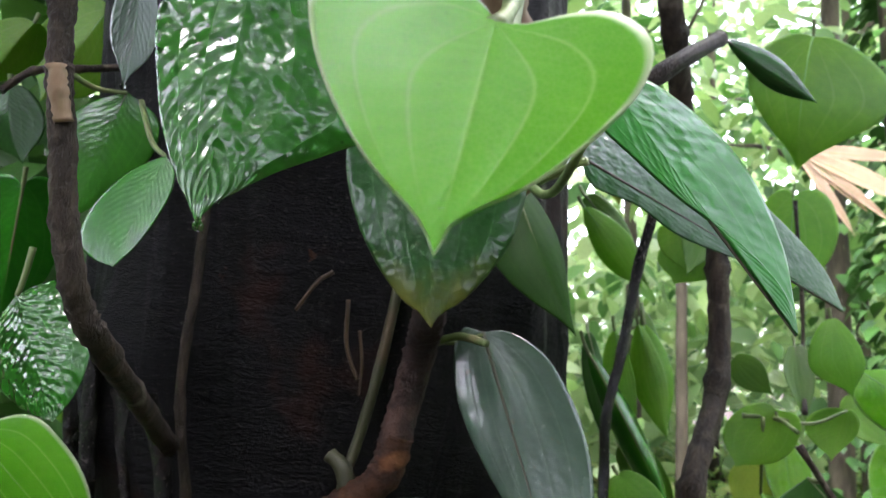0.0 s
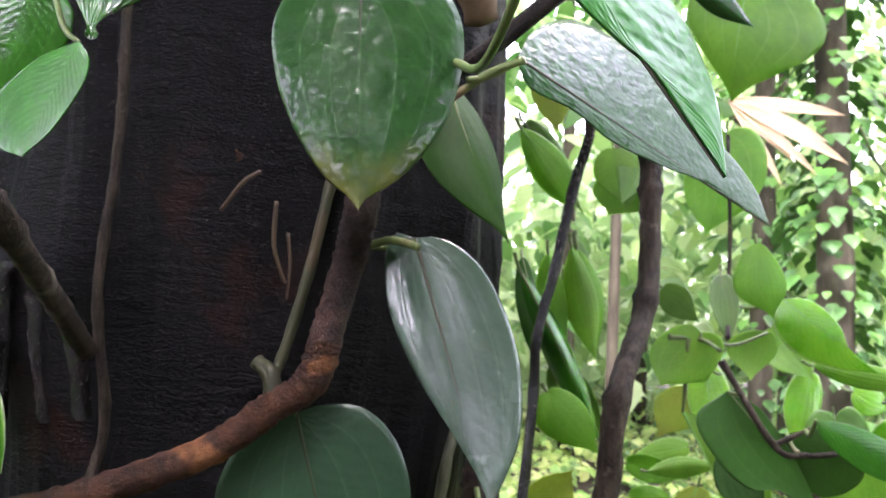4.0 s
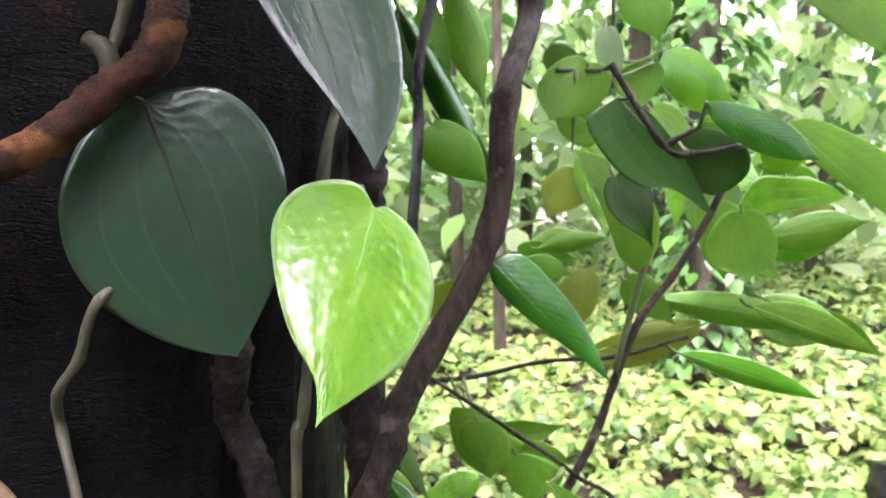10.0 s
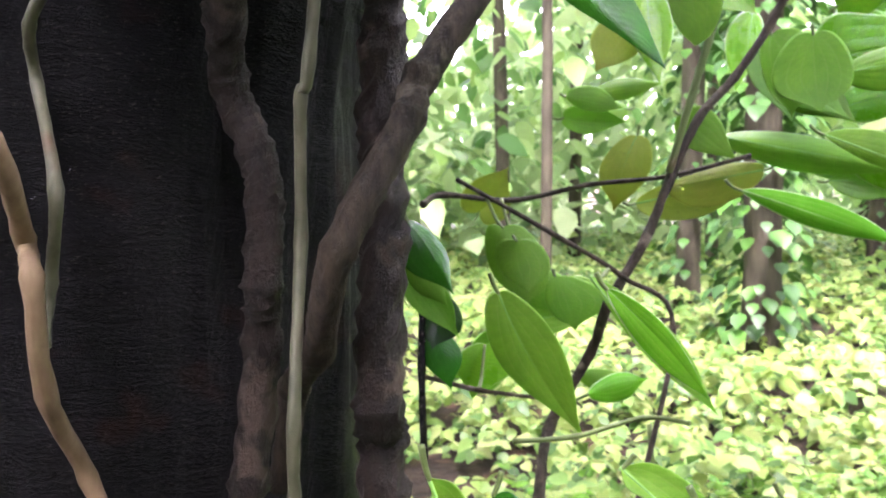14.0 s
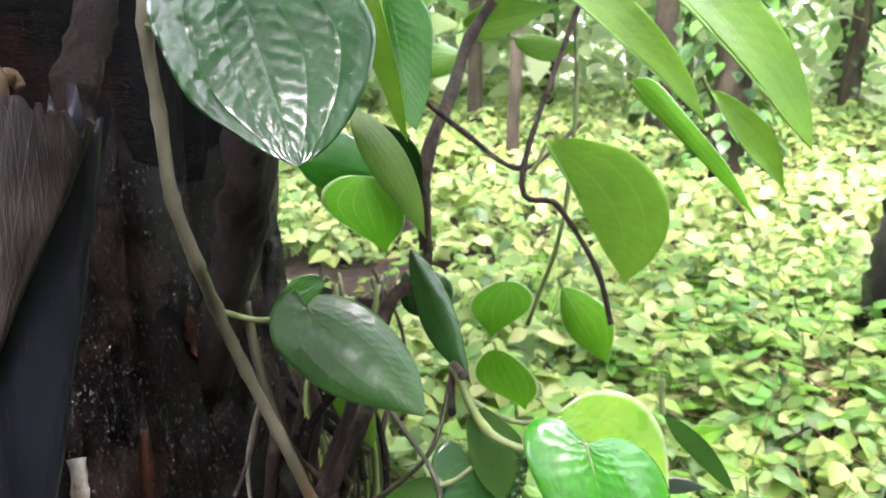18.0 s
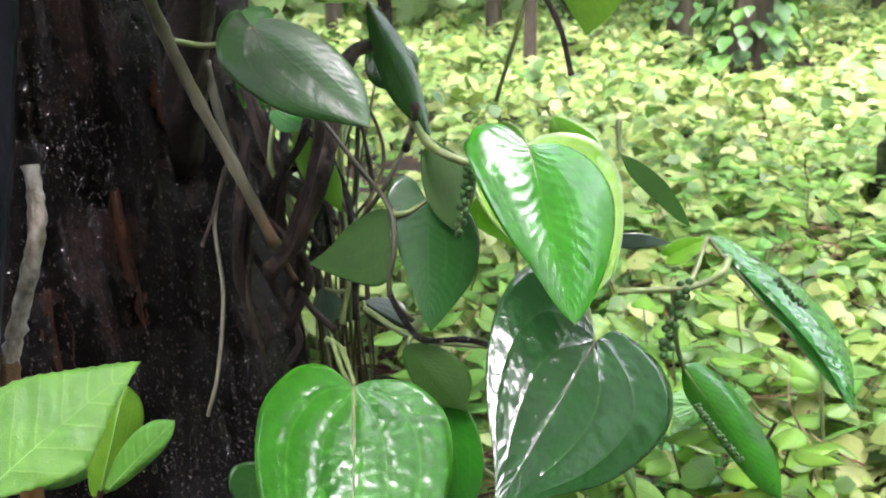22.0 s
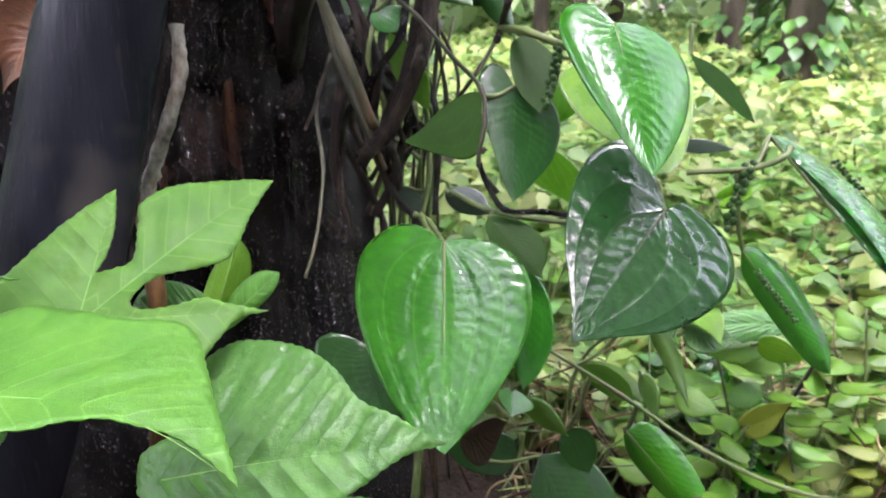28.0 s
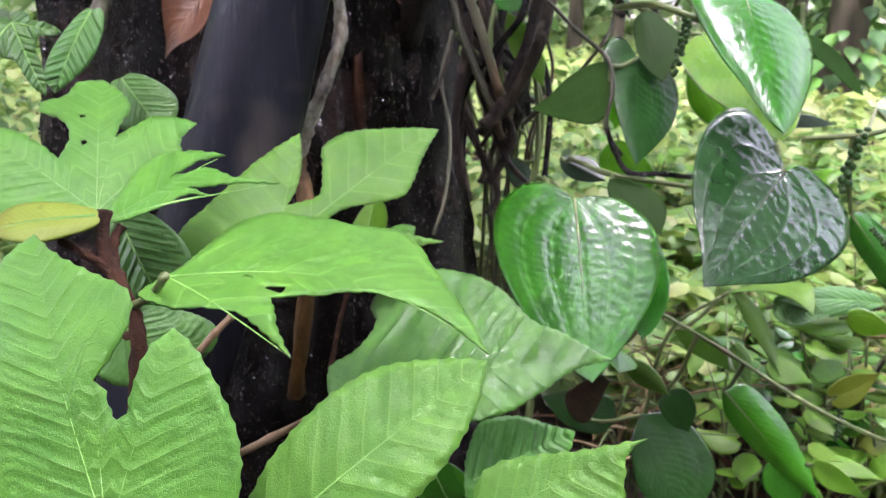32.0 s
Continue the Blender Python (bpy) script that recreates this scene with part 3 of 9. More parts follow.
    for k, th in enumerate(turn):
        at = int(np.argmin(abs(angles - th)))
        mid = np.array([top[0]] + [top[1 + (j - 1) * m + at] for j in range(1, steps + 1)])
        vv, ff = tube_data(spline(mid + nrm * 0.0001, 3), np.linspace(0.0007, 0.0002, 3 * steps + 1), 6)
        mesh_object("midrib" if k == 1 else "vein", vv, ff, RIB, ob)
    return ob


def hand_leaf(plant, base, tip, side, rim, look_of="shrub", arch=0.03, droop=0.05, label="", holes=(), via=(), seed=0):
    """A soft leaf with free lobes. rim: stretches of the outline, each from one sharp point to the next, as (along, aside) in lengths
    of the midrib; the sharp points furthest from the base are lobe tips and carry veins. side: a point to the blade's right. holes: (along, aside, radius).
    via: how far each vein swings aside, in the order of the tips."""
    rng = np.random.default_rng(seed)
    B, T, R = (np.array(v, float) for v in (base, tip, side))
    A = T - B
    size = np.linalg.norm(A)
    ex = A / size
    ey = R - B - ex * ((R - B) @ ex)
    ey /= np.linalg.norm(ey)
    nrm = np.cross(ex, ey)
    if nrm @ (np.array((0.2, 0.15, B[2] + 0.3)) - B) < 0:
        nrm = -nrm
    ring = []
    for stretch in rim:
        line = spline([(x, y, 0) for x, y in stretch], 10)[:, :2]
        way = np.concatenate([[0], np.cumsum(np.linalg.norm(np.diff(line, axis=0), axis=1))])
        n = max(3, int(way[-1] * size / 0.0016))
        far = np.linspace(0, way[-1], n + 1)[:-1]
        pts = np.stack([np.interp(far, way, line[:, 0]), np.interp(far, way, line[:, 1])], 1)
        aside = np.gradient(pts, axis=0)[:, ::-1] * (1, -1)
        aside /= np.linalg.norm(aside, axis=1)[:, None] + 1e-9
        tooth = np.array([(0.0004 if k % 3 == 0 else -0.0001) * (0 < k < n - 1) for k in range(n)])
        ring += list(pts + aside * (tooth / size)[:, None])
    ring = np.array(ring)
    tips = [np.array(stretch[0]) for stretch in rim if math.hypot(*stretch[0]) > 0.45]
    m = len(ring)
    points, loops = [Vector(p) for p in ring], [list(range(m))]
    for hx, hy, hr in holes:
        o = len(points)
        count = 9
        points += [Vector((hx + hr * rng.uniform(0.6, 1.3) * math.cos(6.283 * k / count), hy + hr * rng.uniform(0.6, 1.3) * math.sin(6.283 * k / count))) for k in range(count)]
        loops.append([o + k for k in range(count)])
    edges = [(a, b) for loop in loops for a, b in zip(loop, loop[1:] + loop[:1])]
    step = max(0.02, 0.0022 / size)
    low, high = ring.min(0), ring.max(0)

    def inside(p):
        hit = False
        for a, b in zip(ring, np.roll(ring, -1, 0)):
            if (a[1] > p[1]) != (b[1] > p[1]) and p[0] < (b[0] - a[0]) * (p[1] - a[1]) / (b[1] - a[1]) + a[0]:
                hit = not hit
        return hit

    for j, y in enumerate(np.arange(low[1], high[1], step * 0.87)):
        for x in np.arange(low[0] + step * 0.5 * (j % 2), high[0], step):
            p = np.array((x, y))
            if np.min(np.abs(ring - p).max(1)) > step * 0.6 and inside(p) and all(math.hypot(x - hx, y - hy) > hr * 1.5 for hx, hy, hr in holes):
                points.append(Vector(p))
    flat, _, tris, *_ = geometry.delaunay_2d_cdt(points, edges, [], 1, 1e-7)
    tris = [t for t in tris if all(math.hypot(*(sum((flat[i] for i in t), Vector((0, 0))) / 3 - Vector((hx, hy)))) > hr * 0.6 for hx, hy, hr in holes)]
    run = np.linspace(0.0, 1.0, 15)[:, None]
    swings = list(via) + [0.0] * len(tips)
    ways = [run * t + 4 * run * (1 - run) * w * np.array((-t[1], t[0])) for t, w in zip(tips, swings)]
    spans = [np.linalg.norm(t) for t in tips]
    top, uvs = [], []
    for p in flat:
        x, y = p
        off, along = 9.0, 0.0
        for w, span in zip(ways, spans):
            gap = (w - (x, y))
            gap = np.hypot(gap[:, 0], gap[:, 1])
            k = int(gap.argmin())
            k = min(max(k, 0), 13) if k < 14 and (k == 0 or gap[k + 1] < gap[k - 1]) else k - 1
            step = w[k + 1] - w[k]
            f = min(1.0, max(0.0, ((x, y) - w[k]) @ step / (step @ step)))
            near = math.hypot(*(w[k] + f * step - (x, y)))
            if near < off:
                off, along = near, (k + f) / 14 * span
        d = arch * 4 * x * (1 - x) - droop * (x * x + y * y) - 0.05 * y * y + 0.012 * math.sin(5 * x + 4 * y + seed) * math.sin(6 * y - 2 * x)
        d -= 0.007 * math.exp(-((off / 0.03) ** 2))
        d += 0.007 * (abs(math.sin(23 * (along - 0.45 * off))) - 0.6) * min(1, off / 0.06)
        top.append(ex * (x * size) + ey * (y * size) + nrm * (d * size))
        uvs.append((max(0, along), 0.5 + 0.5 * min(1.0, off / 0.36)))
    n = len(top)
    used = {}
    for t in tris:
        for a, b in zip(t, t[1:] + t[:1]):
            used[(a, b)] = 1
    faces = [tuple(t) for t in tris] + [tuple(n + i for i in reversed(t)) for t in tris]
    faces += [(b, a, n + a, n + b) for a, b in used if (b, a) not in used]
    ob = mesh_object("leaf", [p + nrm * 0.0003 for p in top] + [p - nrm * 0.0003 for p in top], faces, LEAF[look_of], plant, label, uvs * 2)
    ob.location = tuple(B - np.array(plant.matrix_basis.translation))
    for k, t in enumerate(tips):
        run = ways[k][:14]
        line = [ex * (x * size) + ey * (y * size) + nrm * (size * (arch * 4 * x * (1 - x) - droop * (x * x + y * y) - 0.05 * y * y + 0.012 * math.sin(5 * x + 4 * y + seed) * math.sin(6 * y - 2 * x) - 0.007)) for x, y in run]
        vv, ff = tube_data(np.array(line) + nrm * 0.0001, np.linspace(0.0005, 0.00015, 14), 6)
        mesh_object("midrib" if k == 0 else "vein", vv, ff, RIB, ob)
    return ob


def lobed_leaf(plant, base, tip, left, right, look_of="shrub", lobes=3, cut=0.5, arch=0.05, label="", petiole=None, seed=0):
    """A soft rough leaf with pointed lobes and small teeth: base and tip of its middle lobe and the tips of its side lobes."""
    rng = np.random.default_rng(seed)
    B, T, L, R = (np.array(v, float) for v in (base, tip, left, right))
    A = T - B
    nrm = np.cross(A, R - L)
    nrm /= np.linalg.norm(nrm) + 1e-9
    if nrm @ (np.array((0.2, 0.15, B[2] + 0.3)) - B) < 0:
        nrm = -nrm
    size = np.linalg.norm(A)
    # in blade space: y along the middle lobe, x to the sides
    half = [(0, -0.03), (0.2, -0.16), (0.46, -0.18), (0.7, -0.08), (0.88, 0.08), (0.98, 0.28), (1.01, 0.44), (1.05, 0.56), (0.92, 0.56), (0.76, 0.59), (0.6, 0.55), (0.47 - 0.1 * cut, 0.47 - 0.06 * cut),
            (0.41 - 0.1 * cut, 0.48 - 0.04 * cut), (0.44, 0.57), (0.56, 0.66), (0.6, 0.74), (0.46, 0.84), (0.22, 0.925), (0.07, 0.975), (0, 1.03)]
    if lobes == 1:
        half = [(0.0, -0.02), (0.3, -0.1), (0.62, -0.05), (0.88, 0.1), (1.0, 0.27), (0.98, 0.42), (0.86, 0.56), (0.68, 0.69), (0.46, 0.8), (0.24, 0.9), (0.09, 0.96), (0.0, 1.0)]
    ring = spline([(x, y, 0) for x, y in half], 6)[:, :2]
    tooth = np.array([0.014 * (1 if i % 2 else -0.4) for i in range(len(ring))])
    ring[:, 0] += np.where(ring[:, 0] > 0.05, tooth, 0)
    pts = [(x, y) for x, y in ring] + [(-x, y) for x, y in ring[-2:0:-1]]
    lv, rv = L - (B + A * 0.5), R - (B + A * 0.5)
    if lobes == 1:
        lv, rv = L - (B + A * 0.3), R - (B + A * 0.3)
    axes = [A] if lobes == 1 else [A, A * 0.56 + lv * 1.05, A * 0.56 + rv * 1.05]
    axes = [a / np.linalg.norm(a) for a in axes]
    steps = 9
    top, uvs = [A * 0.0], [(0.0, 0.5)]
    spine = 0.1
    for j in range(1, steps + 1):
        f = j / steps
        for x, y in pts:
            xx, yy = x * f, spine * (1 - f) * y + y * f
            flat = A * yy + (rv if xx > 0 else lv) * abs(xx)
            along, off = min(((flat @ a, np.linalg.norm(flat - a * (flat @ a))) for a in axes), key=lambda q: q[1] + (9 if q[0] < -0.02 else 0))
            d = size * (arch * 4 * yy * (1 - yy) - 0.04 * xx * xx - 0.05 * max(0, yy - 0.5) ** 2 + 0.008 * math.sin(5 * xx + seed) * math.sin(6 * yy))
            d -= 0.005 * size * math.exp(-(off / (0.04 * size)) ** 2)
            d += 0.004 * size * math.sin(40 * (along - 0.3 * off) / size) * min(1, off / (0.1 * size)) * (1 - f**4)
            top.append(flat + nrm * d)
            uvs.append((max(0, along / size), 0.5 + 0.5 * min(1.0, off / (0.36 * size))))
    m = len(pts)
    n = len(top)
    thick = 0.0003
    verts = [p + nrm * thick for p in top] + [p - nrm * thick for p in top]
    faces = []
    for i in range(m):
        a, b = 1 + i, 1 + (i + 1) % m
        faces += [(0, a, b), (n, n + b, n + a)]
        for j in range(steps - 1):
            p, q = a + j * m, b + j * m
            faces += [(p, p + m, q + m, q), (n + q, n + q + m, n + p + m, n + p)]
        p, q = a + (steps - 1) * m, b + (steps - 1) * m
        faces.append((p, n + p, n + q, q))
    ob = mesh_object("leaf", verts, faces, LEAF[look_of], plant, label, uvs * 2)
    ob.location = tuple(B - np.array(plant.matrix_basis.translation))
    apex = len(ring) - 1
    tips = [apex] if lobes == 1 else [apex, 42, m - 42]
    for k, at in enumerate(tips):
        mid = np.array([top[0]] + [top[1 + (j - 1) * m + at] for j in range(1, steps + 1)])
        vv, ff = tube_data(spline(mid + nrm * 0.0001, 3), np.linspace(0.0006, 0.0002, 3 * steps + 1), 6)
        mesh_object("vein" if k else "midrib", vv, ff, RIB, ob)
    if petiole is not None:
        C = np.array(petiole, float)
        vv, ff = tube_data(spline([C - B, (C - B) * 0.5 + np.array((0, 0, 0.01)), A * 0.01], 6), np.linspace(0.0018, 0.0013, 13), 7)
        mesh_object("petiole", vv, ff, STEM_GREEN, ob)
    return ob


def rain_beads(blade, count, r, seed=0):
    """Small beads of rain lying on a leaf blade."""
    rng = np.random.default_rng(seed)
    top = [v.co.copy() for v in blade.data.vertices][: len(blade.data.vertices) // 2]
    bm = bmesh.new()
    for _ in range(count):
        i = int(rng.integers(20, len(top) - 22))
        q = top[i].lerp(top[i + 1], rng.random())
        if (top[i + 1] - top[i]).length > 0.02:
            continue
        bmesh.ops.create_icosphere(bm, subdivisions=2, radius=r * rng.uniform(0.5, 1.2), matrix=Matrix.Translation(q))
    me = bpy.data.meshes.new("rain_bead")
    bm.to_mesh(me)
    bm.free()
    me.materials.append(WATER)
    me.polygons.foreach_set("use_smooth", [True] * len(me.polygons))
    ob = new("rain_bead", me)
    ob.parent = blade
    ob["kind"] = "stuff"
    ob["label"] = "clear beads of rain on the leaf"


def berry_spike(vine, points, r=0.0022, label="spike of small green pepper berries"):
    """A hanging spike closely set with round berries."""
    home = np.array(vine.matrix_basis.translation)
    line = spline(points, 5)
    v, f = tube_data(line - line[0], np.full(len(line), r * 0.35), 6)
    ob = mesh_object("fruit_spike", v, f, STEM_GREEN, vine, label)
    ob.location = tuple(line[0] - home)
    total = np.linalg.norm(np.diff(line, axis=0), axis=1).sum()
    count = int(total / (r * 0.75))
    bm = bmesh.new()
    bmesh.ops.create_icosphere(bm, subdivisions=2, radius=r)
    me = bpy.data.meshes.new("berry")
    bm.to_mesh(me)
    bm.free()
    me.materials.append(BERRY)
    me.polygons.foreach_set("use_smooth", [True] * len(me.polygons))
    for i in range(count):
        s = i / max(1, count - 1) * (len(line) - 1)
        c = np.array([np.interp(s, range(len(line)), line[:, d]) for d in range(3)])
        ang = i * 2.4
        berry = new("berry", me)
        berry.parent = ob
        berry.location = tuple(c + r * 0.9 * np.array((math.cos(ang), math.sin(ang), 0.15 * math.sin(5 * ang))) - line[0])
        berry.scale = (random.uniform(0.8, 1.1),) * 3
    return ob


def many_leaves(name, places, aheads, ups, lengths, widths, material, label, category, kind="stuff", fold=0.25, parent=None):
    """Many small pointed leaves, folded along the midrib, in one mesh."""
    P, A, U = (np.asarray(v, float) for v in (places, aheads, ups))
    A = A / np.linalg.norm(A, axis=1)[:, None]
    S = np.cross(A, U)
    S /= np.linalg.norm(S, axis=1)[:, None] + 1e-9
    N = np.cross(S, A)
    ln, wd = np.asarray(lengths)[:, None], np.asarray(widths)[:, None]
    shape = ((0, 0, 0), (0.22, 0.85, 0.5), (0.5, 1.0, 0.5), (0.8, 0.5, 0.1), (1.0, 0, -0.5), (0.8, -0.5, 0.1), (0.5, -1.0, 0.5), (0.22, -0.85, 0.5), (0.3, 0, 0.15), (0.65, 0, 0.05))
    verts = np.stack([P + A * ln * a + S * wd * 0.5 * b + N * (wd * fold * c) for a, b, c in shape], 1).reshape(-1, 3)
    faces = []
    for i in range(len(P)):
        o = i * 10
        faces += [(o, o + 1, o + 8), (o, o + 8, o + 7), (o + 1, o + 2, o + 9, o + 8), (o + 8, o + 9, o + 6, o + 7), (o + 2, o + 3, o + 9), (o + 9, o + 5, o + 6), (o + 3, o + 4, o + 9), (o + 9, o + 4, o + 5)]
    ob = mesh_object(name, verts, faces, material, parent)
    if parent is None:
        tagged(ob, label, category, "", kind)
    else:
        ob["kind"] = "stuff"
    return ob
STEM_RUSTY = bark_material("yellow_brown_stem", (0.05, 0.028, 0.01), (0.16, 0.085, 0.026), (0.24, 0.15, 0.06), 110, (1, 1, 0.4), 0.5, 1.0, 0.003, 0.58, 0.3)
STEM_PALE = bark_material("pale_stick", (0.16, 0.13, 0.09), (0.46, 0.43, 0.38), (0.05, 0.05, 0.07), 170, (1, 1, 0.5), 0.5, 1.0, 0.002, 0.5)
GLINT_GRAIN = bark_material("glint_bark_grain", (0.012, 0.01, 0.01), (0.035, 0.03, 0.028), (0.075, 0.065, 0.06), 200, (1, 1, 1), 0.22, 0.3, 0.0005, 0.55, 1.0)
GRASS = island_leaf_material("grass_blade", [(0.07, 0.2, 0.03), (0.14, 0.32, 0.05), (0.28, 0.42, 0.1), (0.46, 0.46, 0.2)], 0.3, 0.35)
# the darkest green stands in for shaded gaps between the plants
COVER = island_leaf_material("cover_leaf", [(0.05, 0.12, 0.025), (0.14, 0.27, 0.055), (0.24, 0.37, 0.08), (0.31, 0.42, 0.1), (0.38, 0.45, 0.13), (0.45, 0.48, 0.19)])
SEEDLING = island_leaf_material("seedling_leaf", [(0.08, 0.2, 0.035), (0.18, 0.36, 0.065), (0.28, 0.45, 0.09), (0.38, 0.5, 0.12), (0.48, 0.53, 0.17)], 0.35, 0.45)
CROWN = island_leaf_material("crown_leaf", [(0.025, 0.08, 0.016), (0.045, 0.14, 0.02), (0.08, 0.21, 0.025)], 0.4, 0.2)
BUSH = island_leaf_material("bush_leaf", [(0.04, 0.12, 0.025), (0.12, 0.26, 0.06), (0.28, 0.44, 0.12), (0.46, 0.58, 0.24)], 0.35, 0.5)
# paler and less green than leaves close by: haze put into the colour
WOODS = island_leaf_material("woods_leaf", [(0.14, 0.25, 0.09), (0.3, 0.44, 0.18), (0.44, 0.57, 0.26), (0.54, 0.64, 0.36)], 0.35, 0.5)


# ---- setting ----
def ground_height(x, y):
    return 0.04 * math.sin(0.9 * x + 0.4) * math.sin(0.7 * y) + 0.015 * math.sin(5 * x) * math.sin(4 * y)


def build_ground():
    verts, faces = [], []
    xs = np.concatenate([np.linspace(-300, -6, 12), np.linspace(-5, 8, 66), np.linspace(9, 300, 12)])
    ys = np.concatenate([np.linspace(-300, -4, 12), np.linspace(-3, 11, 71), np.linspace(12, 300, 12)])
    for y in ys:
        for x in xs:
            verts.append((x, y, ground_height(x, y) if -6 < x < 9 and -4 < y < 12 else 0))
    w = len(xs)
    for j in range(len(ys) - 1):
        for i in range(w - 1):
            a = j * w + i
            faces.append((a, a + 1, a + w + 1, a + w))
    tagged(mesh_object("ground", verts, faces, SOIL), "reddish brown soil with leaf litter", "ground", "", "structure")


build_ground()


# ---- the trunk ----
def trunk_section(z):
    """Centre and radius of the trunk at a height."""
    front = np.interp(z, (0.0, 0.45, 0.7, 0.92, 1.16, 1.5, 2.4), (0.575, 0.632, 0.615, 0.59, 0.53, 0.49, 0.45))
    left = np.interp(z, (0.0, 0.25, 0.45, 0.8, 1.1, 1.6, 2.4), (-0.25, -0.2, -0.18, -0.165, -0.145, -0.14, -0.13))
    right = np.interp(z, (0.0, 0.25, 0.45, 0.9, 1.0, 1.1, 1.6, 2.4), (0.22, 0.175, 0.152, 0.156, 0.17, 0.178, 0.17, 0.16))
    r = (right - left) / 2
    return (left + right) / 2, front + r * 0.85, r


def trunk_point(a, z, lift=0.0):
    cx, cy, r = trunk_section(z)
    c, s = math.cos(a), math.sin(a)
    q = Vector((c * 3, s * 3, z * 1.4))
    d = 0.010 * noise.noise(q * 1.5) + 0.004 * noise.noise(Vector((c * 14, s * 14, z * 9)))
    d += 0.0012 * noise.noise(Vector((c * 12, s * 12, z * 60)))
    low = max(0.0, min(1.0, (0.66 - z) / 0.16))
    ridge = noise.noise(Vector((c * 16, s * 16, z * 1.6)))
    d += low * (0.022 * (0.4 - abs(ridge)) - 0.004 + 0.006 * noise.noise(Vector((c * 40, s * 40, z * 14))) + 0.003 * noise.noise(Vector((c * 90, s * 90, z * 50))))
    knot = math.exp(-((a - 4.0) / 0.25) ** 2 - ((z - 1.1) / 0.05) ** 2)
    d += 0.022 * knot
    r += d + lift
    return (cx + r * c, cy + r * s * 0.85, z)


def build_trunk():
    """The old wet trunk: uneven, ridged and flared towards the ground."""
    home = np.array((0.0, 0.75, 0.0))
    trunk = thing("tree", tuple(home), "old tree with black wet trunk and peeling bark, overgrown by vines", "tree")
    rows, sides = 230, 150
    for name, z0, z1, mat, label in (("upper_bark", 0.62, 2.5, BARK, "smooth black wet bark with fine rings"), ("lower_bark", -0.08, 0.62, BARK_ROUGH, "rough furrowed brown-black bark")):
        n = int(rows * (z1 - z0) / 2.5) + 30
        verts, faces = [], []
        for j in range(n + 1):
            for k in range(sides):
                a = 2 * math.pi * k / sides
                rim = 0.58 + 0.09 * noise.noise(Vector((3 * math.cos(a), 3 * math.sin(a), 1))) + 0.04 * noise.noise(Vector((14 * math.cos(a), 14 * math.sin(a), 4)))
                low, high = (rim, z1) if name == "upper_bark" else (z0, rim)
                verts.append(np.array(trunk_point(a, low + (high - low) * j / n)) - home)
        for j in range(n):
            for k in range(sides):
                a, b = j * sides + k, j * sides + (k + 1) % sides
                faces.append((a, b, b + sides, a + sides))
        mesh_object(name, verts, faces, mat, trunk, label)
    rng = np.random.default_rng(8)
    # unseen limbs and crown added above the view, to block and shape light
    for ang in (0.6, 2.2, 3.6, 5.0):
        top = np.array((0.9 * math.cos(ang), 0.75 + 0.9 * math.sin(ang), 4.2))
        stem("limb", ((0.01, 0.63, 2.4), (0.25 * math.cos(ang), 0.7 + 0.25 * math.sin(ang), 3.0), tuple(top)), 0.1, 0.04, FAR_BARK, trunk, nodes=0)
    P, A, U, S = [], [], [], []
    for _ in range(58):
        c = np.array((rng.uniform(-2.6, 1.0), rng.uniform(-1.6, 0.9), rng.uniform(2.3, 4.2)))
        if (c[0] - 0.35) ** 2 + (c[1] - 0.1) ** 2 < 0.85:
            continue
        wide = rng.uniform(0.25, 0.5)
        for _ in range(70):
            P.append(tuple(c + rng.normal(size=3) * wide * np.array((1, 1, 0.5))))
            A.append((rng.normal(), rng.normal(), -0.4))
            U.append((rng.normal() * 0.4, rng.normal() * 0.4, 1))
            S.append(rng.uniform(0.14, 0.26))
    many_leaves("crown", P, A, U, S, np.array(S) * 0.55, CROWN, "", "", parent=trunk)
    # wet grains and crumbs of bark, added pale and glossy to make glints
    verts, faces = [], []
    while len(verts) < 6 * 15000:
        a, z = rng.uniform(3.5, 6.1), rng.uniform(0.2, 1.25)
        low = max(0.0, min(1.0, (0.64 - z) / 0.1))
        patch = noise.noise(Vector((a * 6, 2, z * 16))) + 0.5 * noise.noise(Vector((a * 25, 7, z * 60)))
        if patch < 0.3 - 0.5 * low or rng.random() > 0.3 + 0.7 * low:
            continue
        c = np.array(trunk_point(a, z, 0.0002)) - home
        r = rng.uniform(0.00025, 0.0009) * (0.7 + 0.6 * low)
        o = len(verts)
        turn = np.linalg.qr(rng.normal(size=(3, 3)))[0] * r
        verts += [c + turn[0], c - turn[0], c + turn[1], c - turn[1], c + turn[2], c - turn[2]]
        faces += [(o + i, o + j, o + k) for i, j, k in ((0, 2, 4), (2, 1, 4), (1, 3, 4), (3, 0, 4), (2, 0, 5), (1, 2, 5), (3, 1, 5), (0, 3, 5))]
    mesh_object("bark_grain", verts, faces, GLINT_GRAIN, trunk, "tiny pale glossy crumbs of bark, added to give wet glints", smooth=False)["kind"] = "stuff"
    # peeling flakes of bark
    for a, z, w, h, tone in FLAKES:
        flake(trunk, a, z, w, h, tone, home)
    return trunk


